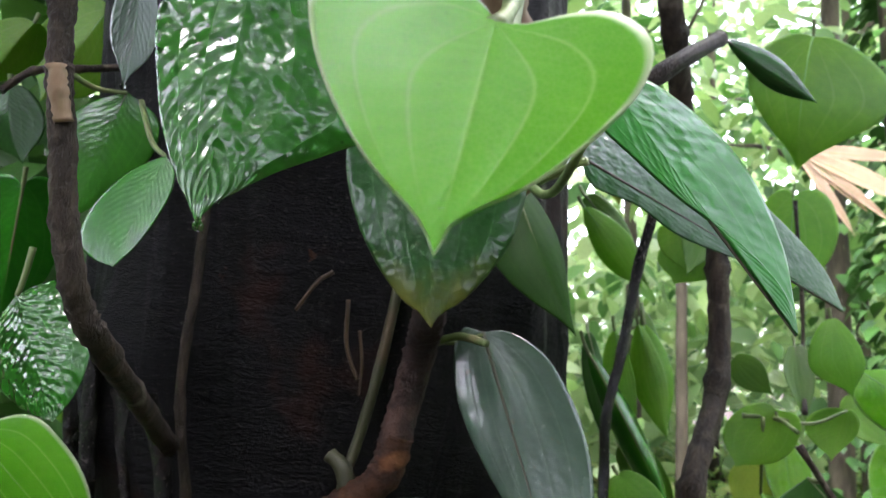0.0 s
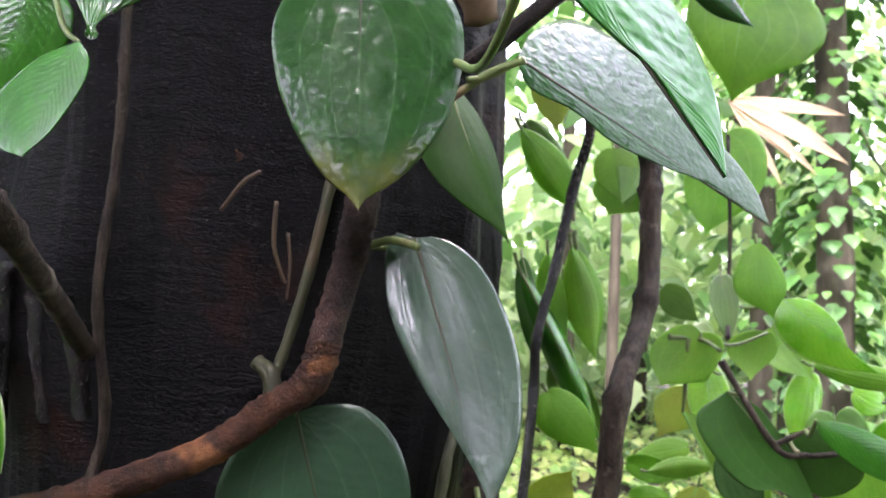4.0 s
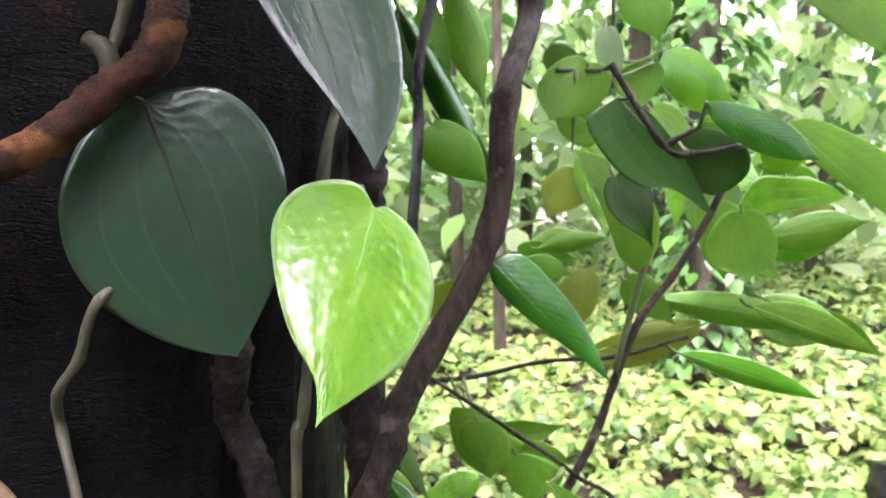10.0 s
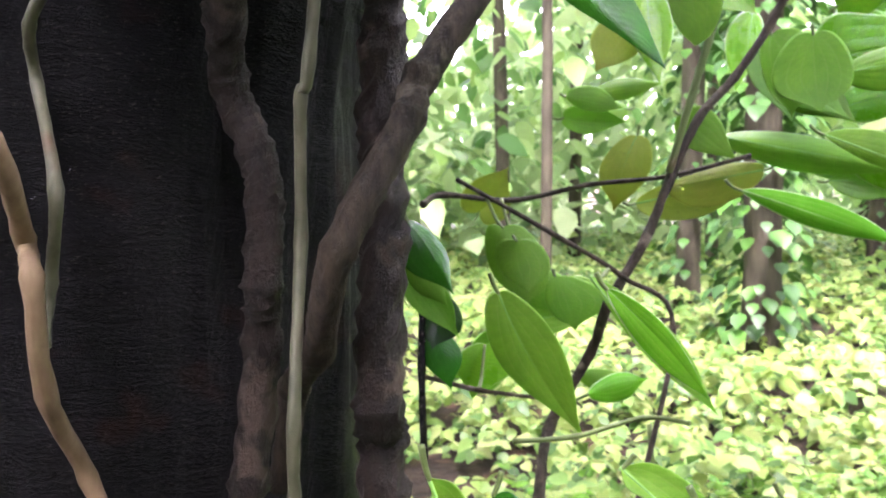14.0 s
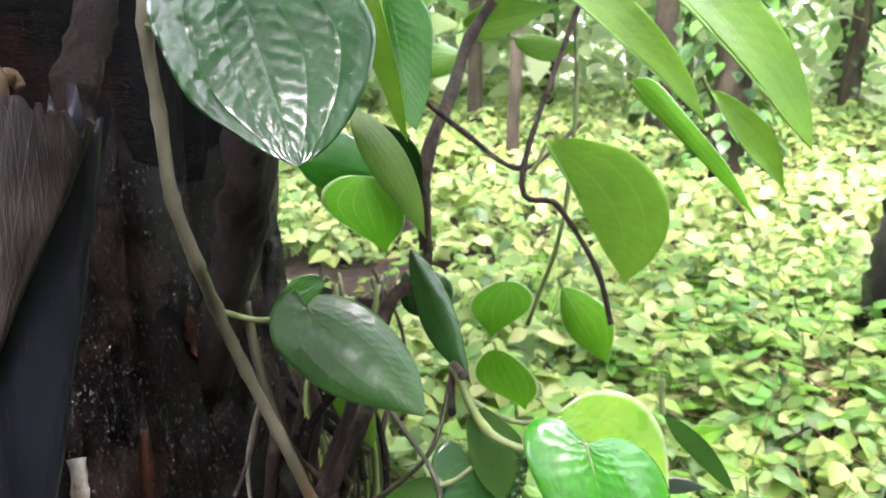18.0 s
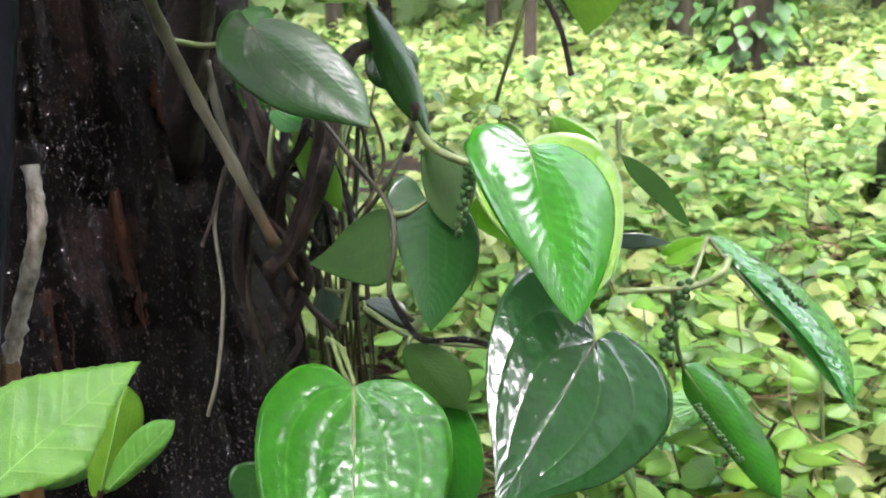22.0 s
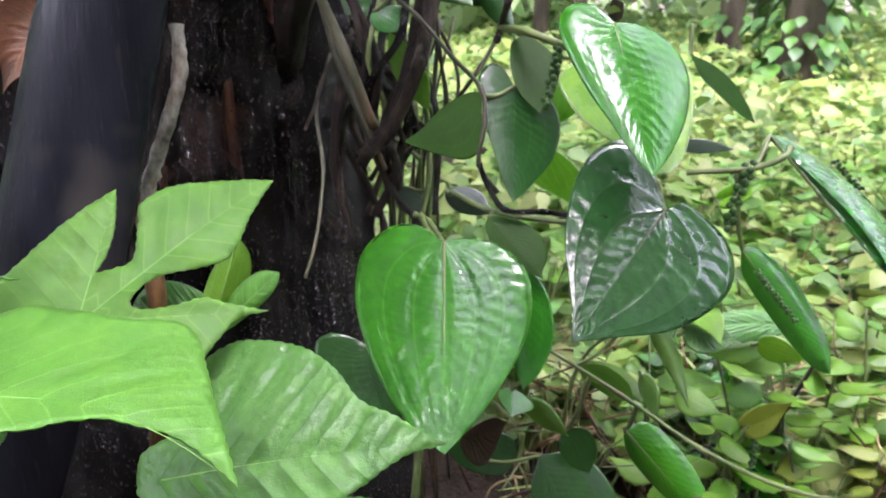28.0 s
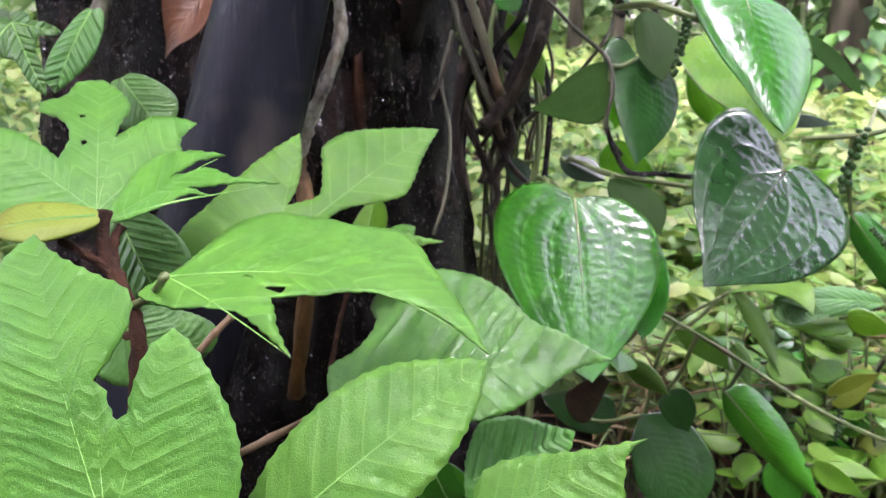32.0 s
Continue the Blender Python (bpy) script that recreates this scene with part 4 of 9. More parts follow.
def flake(trunk, a, z, w, h, tone, home):
    """A small curled plate of bark that stands off the trunk."""
    rng = np.random.default_rng(int(a * 1000 + z * 7777))
    nx, nz = 5, 7
    top = []
    for j in range(nz + 1):
        for i in range(nx + 1):
            u, v = i / nx - 0.5, j / nz - 0.5
            taper = 1 - 0.7 * abs(2 * v) ** 2 + 0.15 * rng.normal() * (i in (0, nx))
            aa = a + u * w / 0.16 * max(0.15, taper)
            zz = z + v * h + 0.06 * h * rng.normal() * (j in (0, nz))
            lift = min(0.0015, 0.02 * h) - 0.0005 + 0.006 * min(1.0, h / 0.03) * max(0, v) ** 1.5 * (h / 0.05) * 0.5 + 0.001 * rng.normal() * 0.3
            top.append(np.array(trunk_point(aa, zz, lift)) - home)
    n = len(top)
    inward = np.array((0, 0.003, 0))
    verts = top + [p + inward for p in top]
    faces = []
    w1 = nx + 1
    for j in range(nz):
        for i in range(nx):
            p = j * w1 + i
            faces += [(p, p + 1, p + w1 + 1, p + w1), (n + p + w1, n + p + w1 + 1, n + p + 1, n + p)]
    edge = [i for i in range(w1)] + [j * w1 + nx for j in range(1, nz + 1)] + [nz * w1 + i for i in range(nx - 1, -1, -1)] + [j * w1 for j in range(nz - 1, 0, -1)]
    for p, q in zip(edge, edge[1:] + edge[:1]):
        faces.append((q, p, n + p, n + q))
    mesh_object("bark_flake", verts, faces, RUST if tone else BARK_ROUGH, trunk, "rusty orange flake of bark" if tone else "")


def build_slab():
    """A smooth dark strip of wood that leans on the trunk, broken off at the top."""
    slab = thing("wooden_slab", (-0.07, 0.5, 0.0), "smooth blue-black strip of wood leaning against the trunk, broken off at the top", "wood")
    rows = ((0.0, -0.115, 0.1, 0.46), (0.15, -0.075, 0.086, 0.478), (0.3, -0.022, 0.073, 0.5), (0.375, 0.005, 0.069, 0.512), (0.49, 0.036, 0.061, 0.525), (0.57, 0.064, 0.037, 0.53), (0.63, 0.079, 0.03, 0.531))
    line = spline([(x, y, z) for z, x, w, y in rows], 8)
    wide = np.interp(line[:, 2], [r[0] for r in rows], [r[2] for r in rows])
    cols = 10
    verts, faces = [], []
    rng = np.random.default_rng(3)
    for i, (c, w) in enumerate(zip(line, wide)):
        for side in (0, 1):
            for k in range(cols + 1):
                u = k / cols - 0.5
                bow = -0.012 * (1 - (2 * u) ** 2) * w / 0.07
                zz = c[2] + (0.012 * rng.normal() if i == len(line) - 1 and side == 0 else 0)
                verts.append((c[0] + u * w + 0.07, c[1] + bow + side * 0.007 - 0.5 + 0.0006 * rng.normal(), zz))
    m = 2 * (cols + 1)
    for i in range(len(line) - 1):
        for k in range(cols):
            a = i * m + k
            faces.append((a, a + 1, a + m + 1, a + m))
            b = a + cols + 1
            faces.append((b + m, b + m + 1, b + 1, b))
        a, b = i * m, i * m + cols + 1
        faces.append((a + m, b + m, b, a))
        a, b = i * m + cols, i * m + 2 * cols + 1
        faces.append((a, b, b + m, a + m))
    e = (len(line) - 1) * m
    faces += [(e + k, e + k + 1, e + cols + 2 + k, e + cols + 1 + k) for k in range(cols)]
    mesh_object("strip", verts, faces, SLAB, slab)
    # the torn wood at the broken end, a jagged plate
    n, front, verts, faces = 18, [], [], []
    for k in range(n + 1):
        u = k / n - 0.5
        y = 0.5185 - 0.012 * (1 - (2 * u) ** 2) * 0.45
        x = 0.0785 + u * 0.031
        low, high = 0.512 + 0.002 * rng.random() + 0.09 * max(0.0, u + 0.2), 0.628 + 0.009 * rng.random() - 0.012 * u
        for dy in (0.0, 0.006):
            verts += [(x + 0.039 + u * 0.008, y + dy - 0.5, low), (x + 0.056 + u * 0.004, y + dy - 0.5 - 0.0003 * rng.random(), (low + high) / 2), (x + 0.07, y + dy - 0.5 + 0.002, high)]
    for k in range(n):
        a, b = 6 * k, 6 * k + 6
        faces += [(a, b, b + 1, a + 1), (a + 1, b + 1, b + 2, a + 2), (a + 4, b + 4, b + 3, a + 3), (a + 5, b + 5, b + 4, a + 4), (a + 2, b + 2, b + 5, a + 5), (a + 3, b + 3, b, a)]
    faces += [(0, 1, 4, 3), (1, 2, 5, 4), (6 * n + 3, 6 * n + 4, 6 * n + 1, 6 * n), (6 * n + 4, 6 * n + 5, 6 * n + 2, 6 * n + 1)]
    mesh_object("torn_end", verts, faces, SLAB_WORN, slab, "worn grey-brown broken end", smooth=False)
    return slab


def water_drop(place, r):
    bm = bmesh.new()
    bmesh.ops.create_icosphere(bm, subdivisions=3, radius=r)
    for v in bm.verts:
        if v.co.z > 0:
            v.co.z *= 1.7
            v.co.x *= 1 - 0.35 * v.co.z / r
            v.co.y *= 1 - 0.35 * v.co.z / r
    me = bpy.data.meshes.new("water_drop")
    bm.to_mesh(me)
    bm.free()
    me.materials.append(WATER)
    me.polygons.foreach_set("use_smooth", [True] * len(me.polygons))
    ob = new("water_drop", me)
    ob.location = place
    tagged(ob, "clear rain drop hanging at a leaf's tip", "water drop", "rain drops")


# angle round the trunk (3/2 pi faces the view), height, width, height of plate, rusty
FLAKES = ((4.65, 1.19, 0.006, 0.005, 1), (4.74, 1.18, 0.007, 0.006, 1), (4.44, 1.169, 0.006, 0.009, 1), (4.14, 1.16, 0.008, 0.005, 1), (4.3, 1.14, 0.012, 0.014, 0), (4.4, 1.135, 0.008, 0.008, 0),
          (5.25, 0.41, 0.011, 0.06, 1), (5.27, 0.37, 0.008, 0.03, 1), (5.08, 0.39, 0.006, 0.008, 1), (5.53, 0.375, 0.02, 0.11, 0), (5.72, 0.41, 0.02, 0.1, 0), (5.4, 0.44, 0.016, 0.1, 0))
FLAKES += tuple((4.85 + 0.055 * k + 0.03 * math.sin(7 * k), 0.3 + 0.24 * ((k * 0.618) % 1), 0.007 + 0.01 * ((k * 0.37) % 1), 0.03 + 0.07 * ((k * 0.73) % 1), int(k % 9 == 2)) for k in range(20))
build_trunk()


# ---- plants placed one by one ----

# the vine that climbs the front of the trunk
trunk_vine = thing("pepper_vine", (0.0982, 0.5747, 0.7744), "pepper vine with dark oval leaves clinging to the black trunk", "vine", "pepper vines")
stem("main_stem", ((0.1004, 0.4776, 1.2893), (0.0959, 0.4852, 1.2411), (0.0903, 0.4946, 1.1871), (0.0856, 0.4988, 1.1513), (0.0808, 0.5220, 1.1305), (0.0710, 0.5283, 1.0917), (0.0649, 0.5303, 1.0693)), 0.0082, 0.0082, STEM_RED, trunk_vine, label="rough reddish brown main stem", nodes=0.08, rough=0.07, per=14, sides=14)
stem("root", ((0.0711, 0.5285, 1.0889), (0.0650, 0.5283, 1.0689), (0.0438, 0.5308, 1.0530), (0.0118, 0.5360, 1.0301), (-0.0605, 0.5515, 1.0011), (-0.1208, 0.5800, 0.9837), (-0.1935, 0.6303, 0.9650)), 0.0084, 0.0075, ROOT_RED, trunk_vine, label="rusty orange peeling root across the trunk", nodes=0.05, rough=0.07, per=14, sides=14)
stem("stem", ((0.0766, 0.5286, 1.2020), (0.0688, 0.5314, 1.1693), (0.0597, 0.5351, 1.1225), (0.0485, 0.5388, 1.0798), (0.0439, 0.5349, 1.0700)), 0.0028, 0.0028, STEM_OLIVE, trunk_vine, nodes=0.1)
stem("bud", ((0.0360, 0.5405, 1.0766), (0.0439, 0.5349, 1.0700), (0.0466, 0.5334, 1.0550)), 0.0038, 0.005, STEM_OLIVE, trunk_vine, nodes=0.1)
stem("stem", ((0.1140, 0.5024, 1.1364), (0.1009, 0.5139, 1.1400), (0.0875, 0.5208, 1.1362)), 0.0018, 0.0022, STEM_GREEN, trunk_vine, nodes=0.05)
stem("stem", ((0.0883, 0.5729, 0.9618), (0.0895, 0.5606, 0.9323), (0.0859, 0.5882, 0.8965), (0.0972, 0.5858, 0.8635), (0.1012, 0.5841, 0.8373), (0.0993, 0.5816, 0.8003), (0.0977, 0.5878, 0.7726), (0.0876, 0.6015, 0.6968), (0.0730, 0.5892, 0.6406), (0.0627, 0.5847, 0.6041)), 0.0085, 0.009, VINE_BARK, trunk_vine, label="knotty brown stem rooted to the bark", nodes=0.16, rough=0.09, per=12, sides=14)
stem("stem", ((0.1522, 0.5908, 1.0833), (0.1448, 0.5700, 1.0517), (0.1359, 0.5596, 1.0170), (0.1231, 0.5671, 0.9008), (0.1189, 0.5712, 0.8844), (0.1172, 0.5803, 0.8221), (0.1123, 0.5573, 0.7391), (0.1115, 0.5627, 0.7040), (0.1091, 0.5566, 0.6658), (0.1109, 0.5624, 0.6287), (0.1140, 0.5588, 0.5933), (0.1222, 0.5607, 0.5625), (0.1269, 0.5766, 0.5372), (0.1387, 0.5861, 0.4988), (0.1527, 0.5835, 0.4657), (0.1694, 0.5869, 0.4199)), 0.0028, 0.003, STEM_GREY, trunk_vine, label="long grey-green jointed stem", nodes=0.2)
stem("stem", ((-0.0280, 0.4964, 1.2459), (-0.0287, 0.5006, 1.2179), (-0.0290, 0.5040, 1.1955), (-0.0323, 0.5100, 1.1562), (-0.0358, 0.5134, 1.1337), (-0.0396, 0.5236, 1.0998), (-0.0384, 0.5409, 1.0528), (-0.0437, 0.5532, 1.0236), (-0.0580, 0.5567, 0.9921), (-0.1173, 0.6316, 0.9405)), 0.0024, 0.0027, STEM_BROWN, trunk_vine, label="thin grey-brown stem on the bark", nodes=0.2)
stem("stem", ((0.0610, 0.5616, 0.9803), (0.0320, 0.5523, 0.9610), (0.0196, 0.5614, 0.9326), (0.0073, 0.5708, 0.9149), (0.0048, 0.5840, 0.8919), (0.0196, 0.5536, 0.8458), (0.0100, 0.5713, 0.8048), (0.0083, 0.5635, 0.7786)), 0.0024, 0.0027, STEM_GREY, trunk_vine, label="thin green and tan stem", nodes=0.25)
stem("stem", ((-0.0423, 0.5765, 0.8925), (0.0050, 0.5293, 0.8647), (0.0031, 0.5638, 0.8248), (0.0109, 0.5478, 0.8106), (0.0088, 0.5628, 0.7581), (0.0161, 0.5901, 0.7109), (0.0378, 0.5775, 0.6579), (0.0466, 0.5687, 0.6420), (0.0390, 0.5874, 0.5999)), 0.004, 0.0042, STEM_TAN, trunk_vine, label="pale tan woody stem", nodes=0.2)
stem("side_shoot", ((0.0466, 0.5687, 0.6420), (0.0474, 0.5861, 0.6440), (0.0512, 0.5844, 0.6391)), 0.004, 0.0025, STEM_TAN, trunk_vine, nodes=0)
stem("aerial_root", ((0.0442, 0.5136, 1.1563), (0.0438, 0.5163, 1.1366), (0.0465, 0.5178, 1.1254), (0.0502, 0.5190, 1.1166)), 0.0011, 0.0009, STEM_DIM, trunk_vine, nodes=0)
stem("aerial_root", ((0.0502, 0.5177, 1.1412), (0.0519, 0.5198, 1.1257), (0.0509, 0.5220, 1.1087)), 0.0009, 0.0006, STEM_DIM, trunk_vine, nodes=0)
stem("aerial_root", ((0.0360, 0.5118, 1.1700), (0.0281, 0.5106, 1.1639), (0.0182, 0.5124, 1.1501)), 0.0012, 0.0009, STEM_DIM, trunk_vine, nodes=0)
stem("aerial_root", ((-0.0979, 0.5504, 1.1205), (-0.1033, 0.5663, 1.0829), (-0.1088, 0.5833, 1.0371)), 0.005, 0.0045, BARK_ROUGH, trunk_vine, label="black hanging root", nodes=0.1, rough=0.1)
stem("aerial_root", ((-0.0819, 0.5528, 1.1058), (-0.0826, 0.5682, 1.0711), (-0.0830, 0.5833, 1.0380)), 0.005, 0.0045, BARK_ROUGH, trunk_vine, label="black hanging root", nodes=0.1, rough=0.1)
stem("aerial_root", ((-0.1176, 0.5668, 1.1455), (-0.1228, 0.5847, 1.0936), (-0.1281, 0.6041, 1.0327)), 0.005, 0.0045, BARK_ROUGH, trunk_vine, label="black hanging root", nodes=0.1, rough=0.1)
stem("aerial_root", ((-0.0603, 0.5329, 1.1043), (-0.0519, 0.5373, 1.0755), (-0.0529, 0.5521, 1.0446)), 0.005, 0.0045, BARK_ROUGH, trunk_vine, label="black hanging root", nodes=0.1, rough=0.1)
leaf(trunk_vine, (0.0844, 0.4059, 1.2238), (0.0884, 0.3921, 1.1377), (0.0511, 0.3993, 1.1879), (0.1209, 0.4015, 1.1908), "browned", "heart", edges=(((-0.08, 0.1), (-0.04, 0.25), (0.17, 0.36), (0.45, 0.33), (0.7, 0.23), (0.87, 0.12), (0.93, 0.05)), ((-0.08, 0.09), (-0.1, 0.27), (0.05, 0.41), (0.26, 0.44), (0.55, 0.37), (0.75, 0.25), (0.89, 0.12), (0.94, 0.04))), petiole=(0.1041, 0.4524, 1.2452), cup=-0.12, label='dark glossy heart-shaped leaf with a browned tip')
leaf(trunk_vine, (0.1131, 0.5270, 1.1429), (0.1526, 0.4971, 1.0167), (0.0770, 0.5117, 1.0770), (0.1807, 0.5183, 1.1079), "pewter", "round", edges=(((-0.04, 0.07), (0.05, 0.13), (0.26, 0.16), (0.52, 0.12), (0.75, 0.05), (0.91, 0.01)), ((0.02, 0.1), (0.14, 0.21), (0.35, 0.26), (0.57, 0.25), (0.79, 0.18), (0.92, 0.08))), petiole=(0.0858, 0.5310, 1.1387), cup=-0.04, quilt=0.002, label='long grey-green wet leaf with a silvery shine')
leaf(trunk_vine, (0.0572, 0.5421, 1.0507), (0.0923, 0.5397, 0.9335), (0.0250, 0.5491, 0.9898), (0.1174, 0.5332, 1.0178), "grey", "disc", edges=(((-0.03, 0.07), (0.05, 0.26), (0.22, 0.42), (0.43, 0.48), (0.64, 0.43), (0.82, 0.29), (0.94, 0.13)), ((-0.01, 0.11), (0.04, 0.27), (0.19, 0.37), (0.4, 0.39), (0.6, 0.32), (0.78, 0.22), (0.93, 0.08))), petiole=(0.0395, 0.5580, 1.0697), cup=-0.05, quilt=0.0004, label='large round dark grey-green leaf lying on the bark')
leaf(trunk_vine, (0.1540, 0.5091, 1.0008), (0.1229, 0.4558, 0.9224), (0.1041, 0.4895, 0.9831), (0.1790, 0.4860, 0.9558), "lime", "heart", edges=(((-0.1, 0.09), (-0.09, 0.22), (0.01, 0.35), (0.2, 0.39), (0.44, 0.31), (0.66, 0.19), (0.81, 0.06), (0.91, 0.02)), ((-0.03, 0.07), (0.04, 0.21), (0.21, 0.33), (0.42, 0.35), (0.64, 0.28), (0.83, 0.13), (0.95, 0.03))), petiole=(0.1551, 0.5649, 1.0105), cup=-0.06, quilt=0.0022, ladder=11, label='small lime green glossy heart-shaped leaf')
leaf(trunk_vine, (0.1463, 0.4949, 0.6886), (0.1671, 0.4722, 0.6190), (0.1254, 0.4843, 0.6525), (0.1839, 0.4874, 0.6690), "mirror", "heart", edges=(((-0.06, 0.12), (-0.03, 0.29), (0.13, 0.4), (0.33, 0.4), (0.58, 0.35), (0.77, 0.22), (0.9, 0.11)), ((-0.06, 0.12), (-0.02, 0.3), (0.15, 0.44), (0.44, 0.53), (0.66, 0.45), (0.83, 0.31), (0.95, 0.15))), petiole=(0.1091, 0.5564, 0.6646), cup=-0.04, arch=-0.05, quilt=0.002, ladder=11, label='dark green shiny heart-shaped leaf with small holes')
leaf(trunk_vine, (0.1686, 0.5703, 0.5367), (0.2208, 0.5356, 0.4923), (0.1669, 0.5432, 0.5027), (0.2120, 0.5696, 0.5351), "dull", "heart", edges=(((-0.15, -0.03), (-0.15, 0.14), (0.0, 0.28), (0.25, 0.3), (0.53, 0.25), (0.81, 0.11)), ((0.0, 0.15), (0.21, 0.29), (0.49, 0.3), (0.74, 0.23), (0.9, 0.11))), petiole=(0.1277, 0.5879, 0.5309), cup=-0.1, quilt=0.0012, label='dark dull green leaf held out on a curved stalk')
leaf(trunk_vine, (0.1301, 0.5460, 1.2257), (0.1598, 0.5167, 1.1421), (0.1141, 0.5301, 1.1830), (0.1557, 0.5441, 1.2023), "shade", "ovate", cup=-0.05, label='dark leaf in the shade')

# the vine with the free jointed stem beside the trunk
free_vine = thing("pepper_vine", (0.0666, 0.6049, 0.6481), "pepper vine with a free brown jointed stem and glossy leaves", "vine", "pepper vines")
stem("main_stem", ((0.2096, 0.5430, 1.3804), (0.2274, 0.5709, 1.3307), (0.2457, 0.6093, 1.2788), (0.2754, 0.6476, 1.2272), (0.2795, 0.6514, 1.1979), (0.2710, 0.6307, 1.1213), (0.2413, 0.5939, 1.0586), (0.2311, 0.5950, 0.9822), (0.1740, 0.5719, 0.8956), (0.1671, 0.5632, 0.8772), (0.1339, 0.5486, 0.8182), (0.1234, 0.5782, 0.7681), (0.1110, 0.6204, 0.7404), (0.1032, 0.6326, 0.6837)), 0.0072, 0.0076, STEM_BROWN, free_vine, label="grey-brown jointed stem with ringed nodes", nodes=0.22, rough=0.06, per=12, sides=14)
stem("stem", ((0.1691, 0.6348, 1.0467), (0.1647, 0.6214, 0.9951), (0.1619, 0.6132, 0.9494), (0.1581, 0.6035, 0.8814), (0.1568, 0.5938, 0.8179), (0.1524, 0.5784, 0.7409), (0.1545, 0.5947, 0.7230), (0.1507, 0.5806, 0.6663), (0.1407, 0.6191, 0.5801), (0.1073, 0.6914, 0.4466)), 0.0105, 0.0125, VINE_BARK, free_vine, label="dark knobbly stem at the trunk's edge", nodes=0.1, rough=0.13, per=12, sides=14)
stem("stem", ((0.2053, 0.6743, 1.2932), (0.2434, 0.6818, 1.2568), (0.2355, 0.6959, 1.2009), (0.2228, 0.6907, 1.1412), (0.2101, 0.6849, 1.0916), (0.2095, 0.6872, 1.0512), (0.1941, 0.6388, 0.9773)), 0.0042, 0.0036, BARK_ROUGH, free_vine, label="dark thin stem", nodes=0.15)
stem("side_shoot", ((0.2103, 0.4482, 1.2725), (0.1766, 0.4219, 1.2447), (0.1419, 0.4457, 1.2198), (0.1257, 0.4767, 1.2146)), 0.0035, 0.0038, VINE_BARK, free_vine, nodes=0.1)
stem("side_shoot", ((0.1572, 0.4757, 1.2223), (0.1415, 0.4865, 1.2176), (0.1224, 0.4983, 1.2056)), 0.0018, 0.002, STEM_GREEN, free_vine, nodes=0.1)
rain_beads(leaf(free_vine, (0.0972, 0.2011, 1.1601), (0.0919, 0.1935, 1.1346), (0.0845, 0.1984, 1.1520), (0.1058, 0.1977, 1.1478), "fresh", "delta", edges=(((-0.09, 0.08), (-0.26, 0.32), (-0.25, 0.6), (-0.06, 0.74), (0.19, 0.68), (0.46, 0.52), (0.7, 0.31), (0.84, 0.13), (0.92, 0.05)), ((-0.02, 0.11), (-0.11, 0.25), (-0.18, 0.42), (-0.13, 0.56), (-0.01, 0.61), (0.18, 0.57), (0.45, 0.42), (0.68, 0.24), (0.84, 0.05), (0.93, 0.02))), petiole=(0.1027, 0.2379, 1.1879), cup=-0.03, quilt=0.0003, label='bright fresh green heart-shaped leaf with a pale rim'), 10, 0.00022)
rain_beads(leaf(free_vine, (0.0505, 0.2801, 1.2153), (0.0452, 0.2708, 1.1492), (0.0222, 0.2712, 1.1917), (0.0745, 0.2815, 1.1860), "wet", "delta", edges=(((-0.04, 0.1), (0.09, 0.23), (0.34, 0.26), (0.56, 0.21), (0.69, 0.17), (0.84, 0.1), (0.93, 0.04)), ((-0.06, 0.14), (0.04, 0.38), (0.3, 0.52), (0.54, 0.5), (0.67, 0.34), (0.78, 0.18), (0.88, 0.07), (0.94, 0.01))), petiole=(0.0642, 0.3085, 1.2544), cup=-0.1, quilt=0.0015, wave=0.01, label='deep green wet crinkled leaf with a drop at its tip'), 40, 0.0005)
leaf(free_vine, (0.1278, 0.2884, 1.1873), (0.1639, 0.2812, 1.1335), (0.1225, 0.2728, 1.1543), (0.1619, 0.2983, 1.1773), "silver", "lance", edges=(((0.08, 0.14), (0.26, 0.11), (0.46, 0.05), (0.66, -0.04), (0.86, -0.07)), ((0.0, 0.16), (0.14, 0.27), (0.35, 0.34), (0.54, 0.32), (0.76, 0.22), (0.91, 0.09))), petiole=(0.1203, 0.4183, 1.1996), cup=-0.02, quilt=0.0008, label='narrow wet leaf shining white under the sky')
leaf(free_vine, (0.1565, 0.4915, 1.2287), (0.3081, 0.5417, 1.1621), (0.2023, 0.4783, 1.1432), (0.2320, 0.5449, 1.2609), "sheen", "ovate", edges=(((0.06, 0.07), (0.21, 0.05), (0.36, 0.07), (0.55, 0.04), (0.72, 0.0), (0.88, -0.01)), ((0.04, 0.17), (0.17, 0.35), (0.39, 0.41), (0.64, 0.32), (0.83, 0.23), (0.95, 0.14))), petiole=(0.1321, 0.4869, 1.2146), cup=-0.04, quilt=0.001, label='dark wet leaf beneath a narrow one')
stem("side_shoot", ((0.1044, 0.2375, 1.1906), (0.1003, 0.2201, 1.1715), (0.0973, 0.2035, 1.1610)), 0.0012, 0.001, STEM_GREEN, free_vine, nodes=0)
stem("dead_stem", ((0.1134, 0.4984, 1.3373), (0.1196, 0.5123, 1.3130), (0.1334, 0.5254, 1.2937), (0.1446, 0.5493, 1.2701)), 0.012, 0.01, STEM_TAN, free_vine, label="pale dead stem stub", nodes=0.05, rough=0.1)

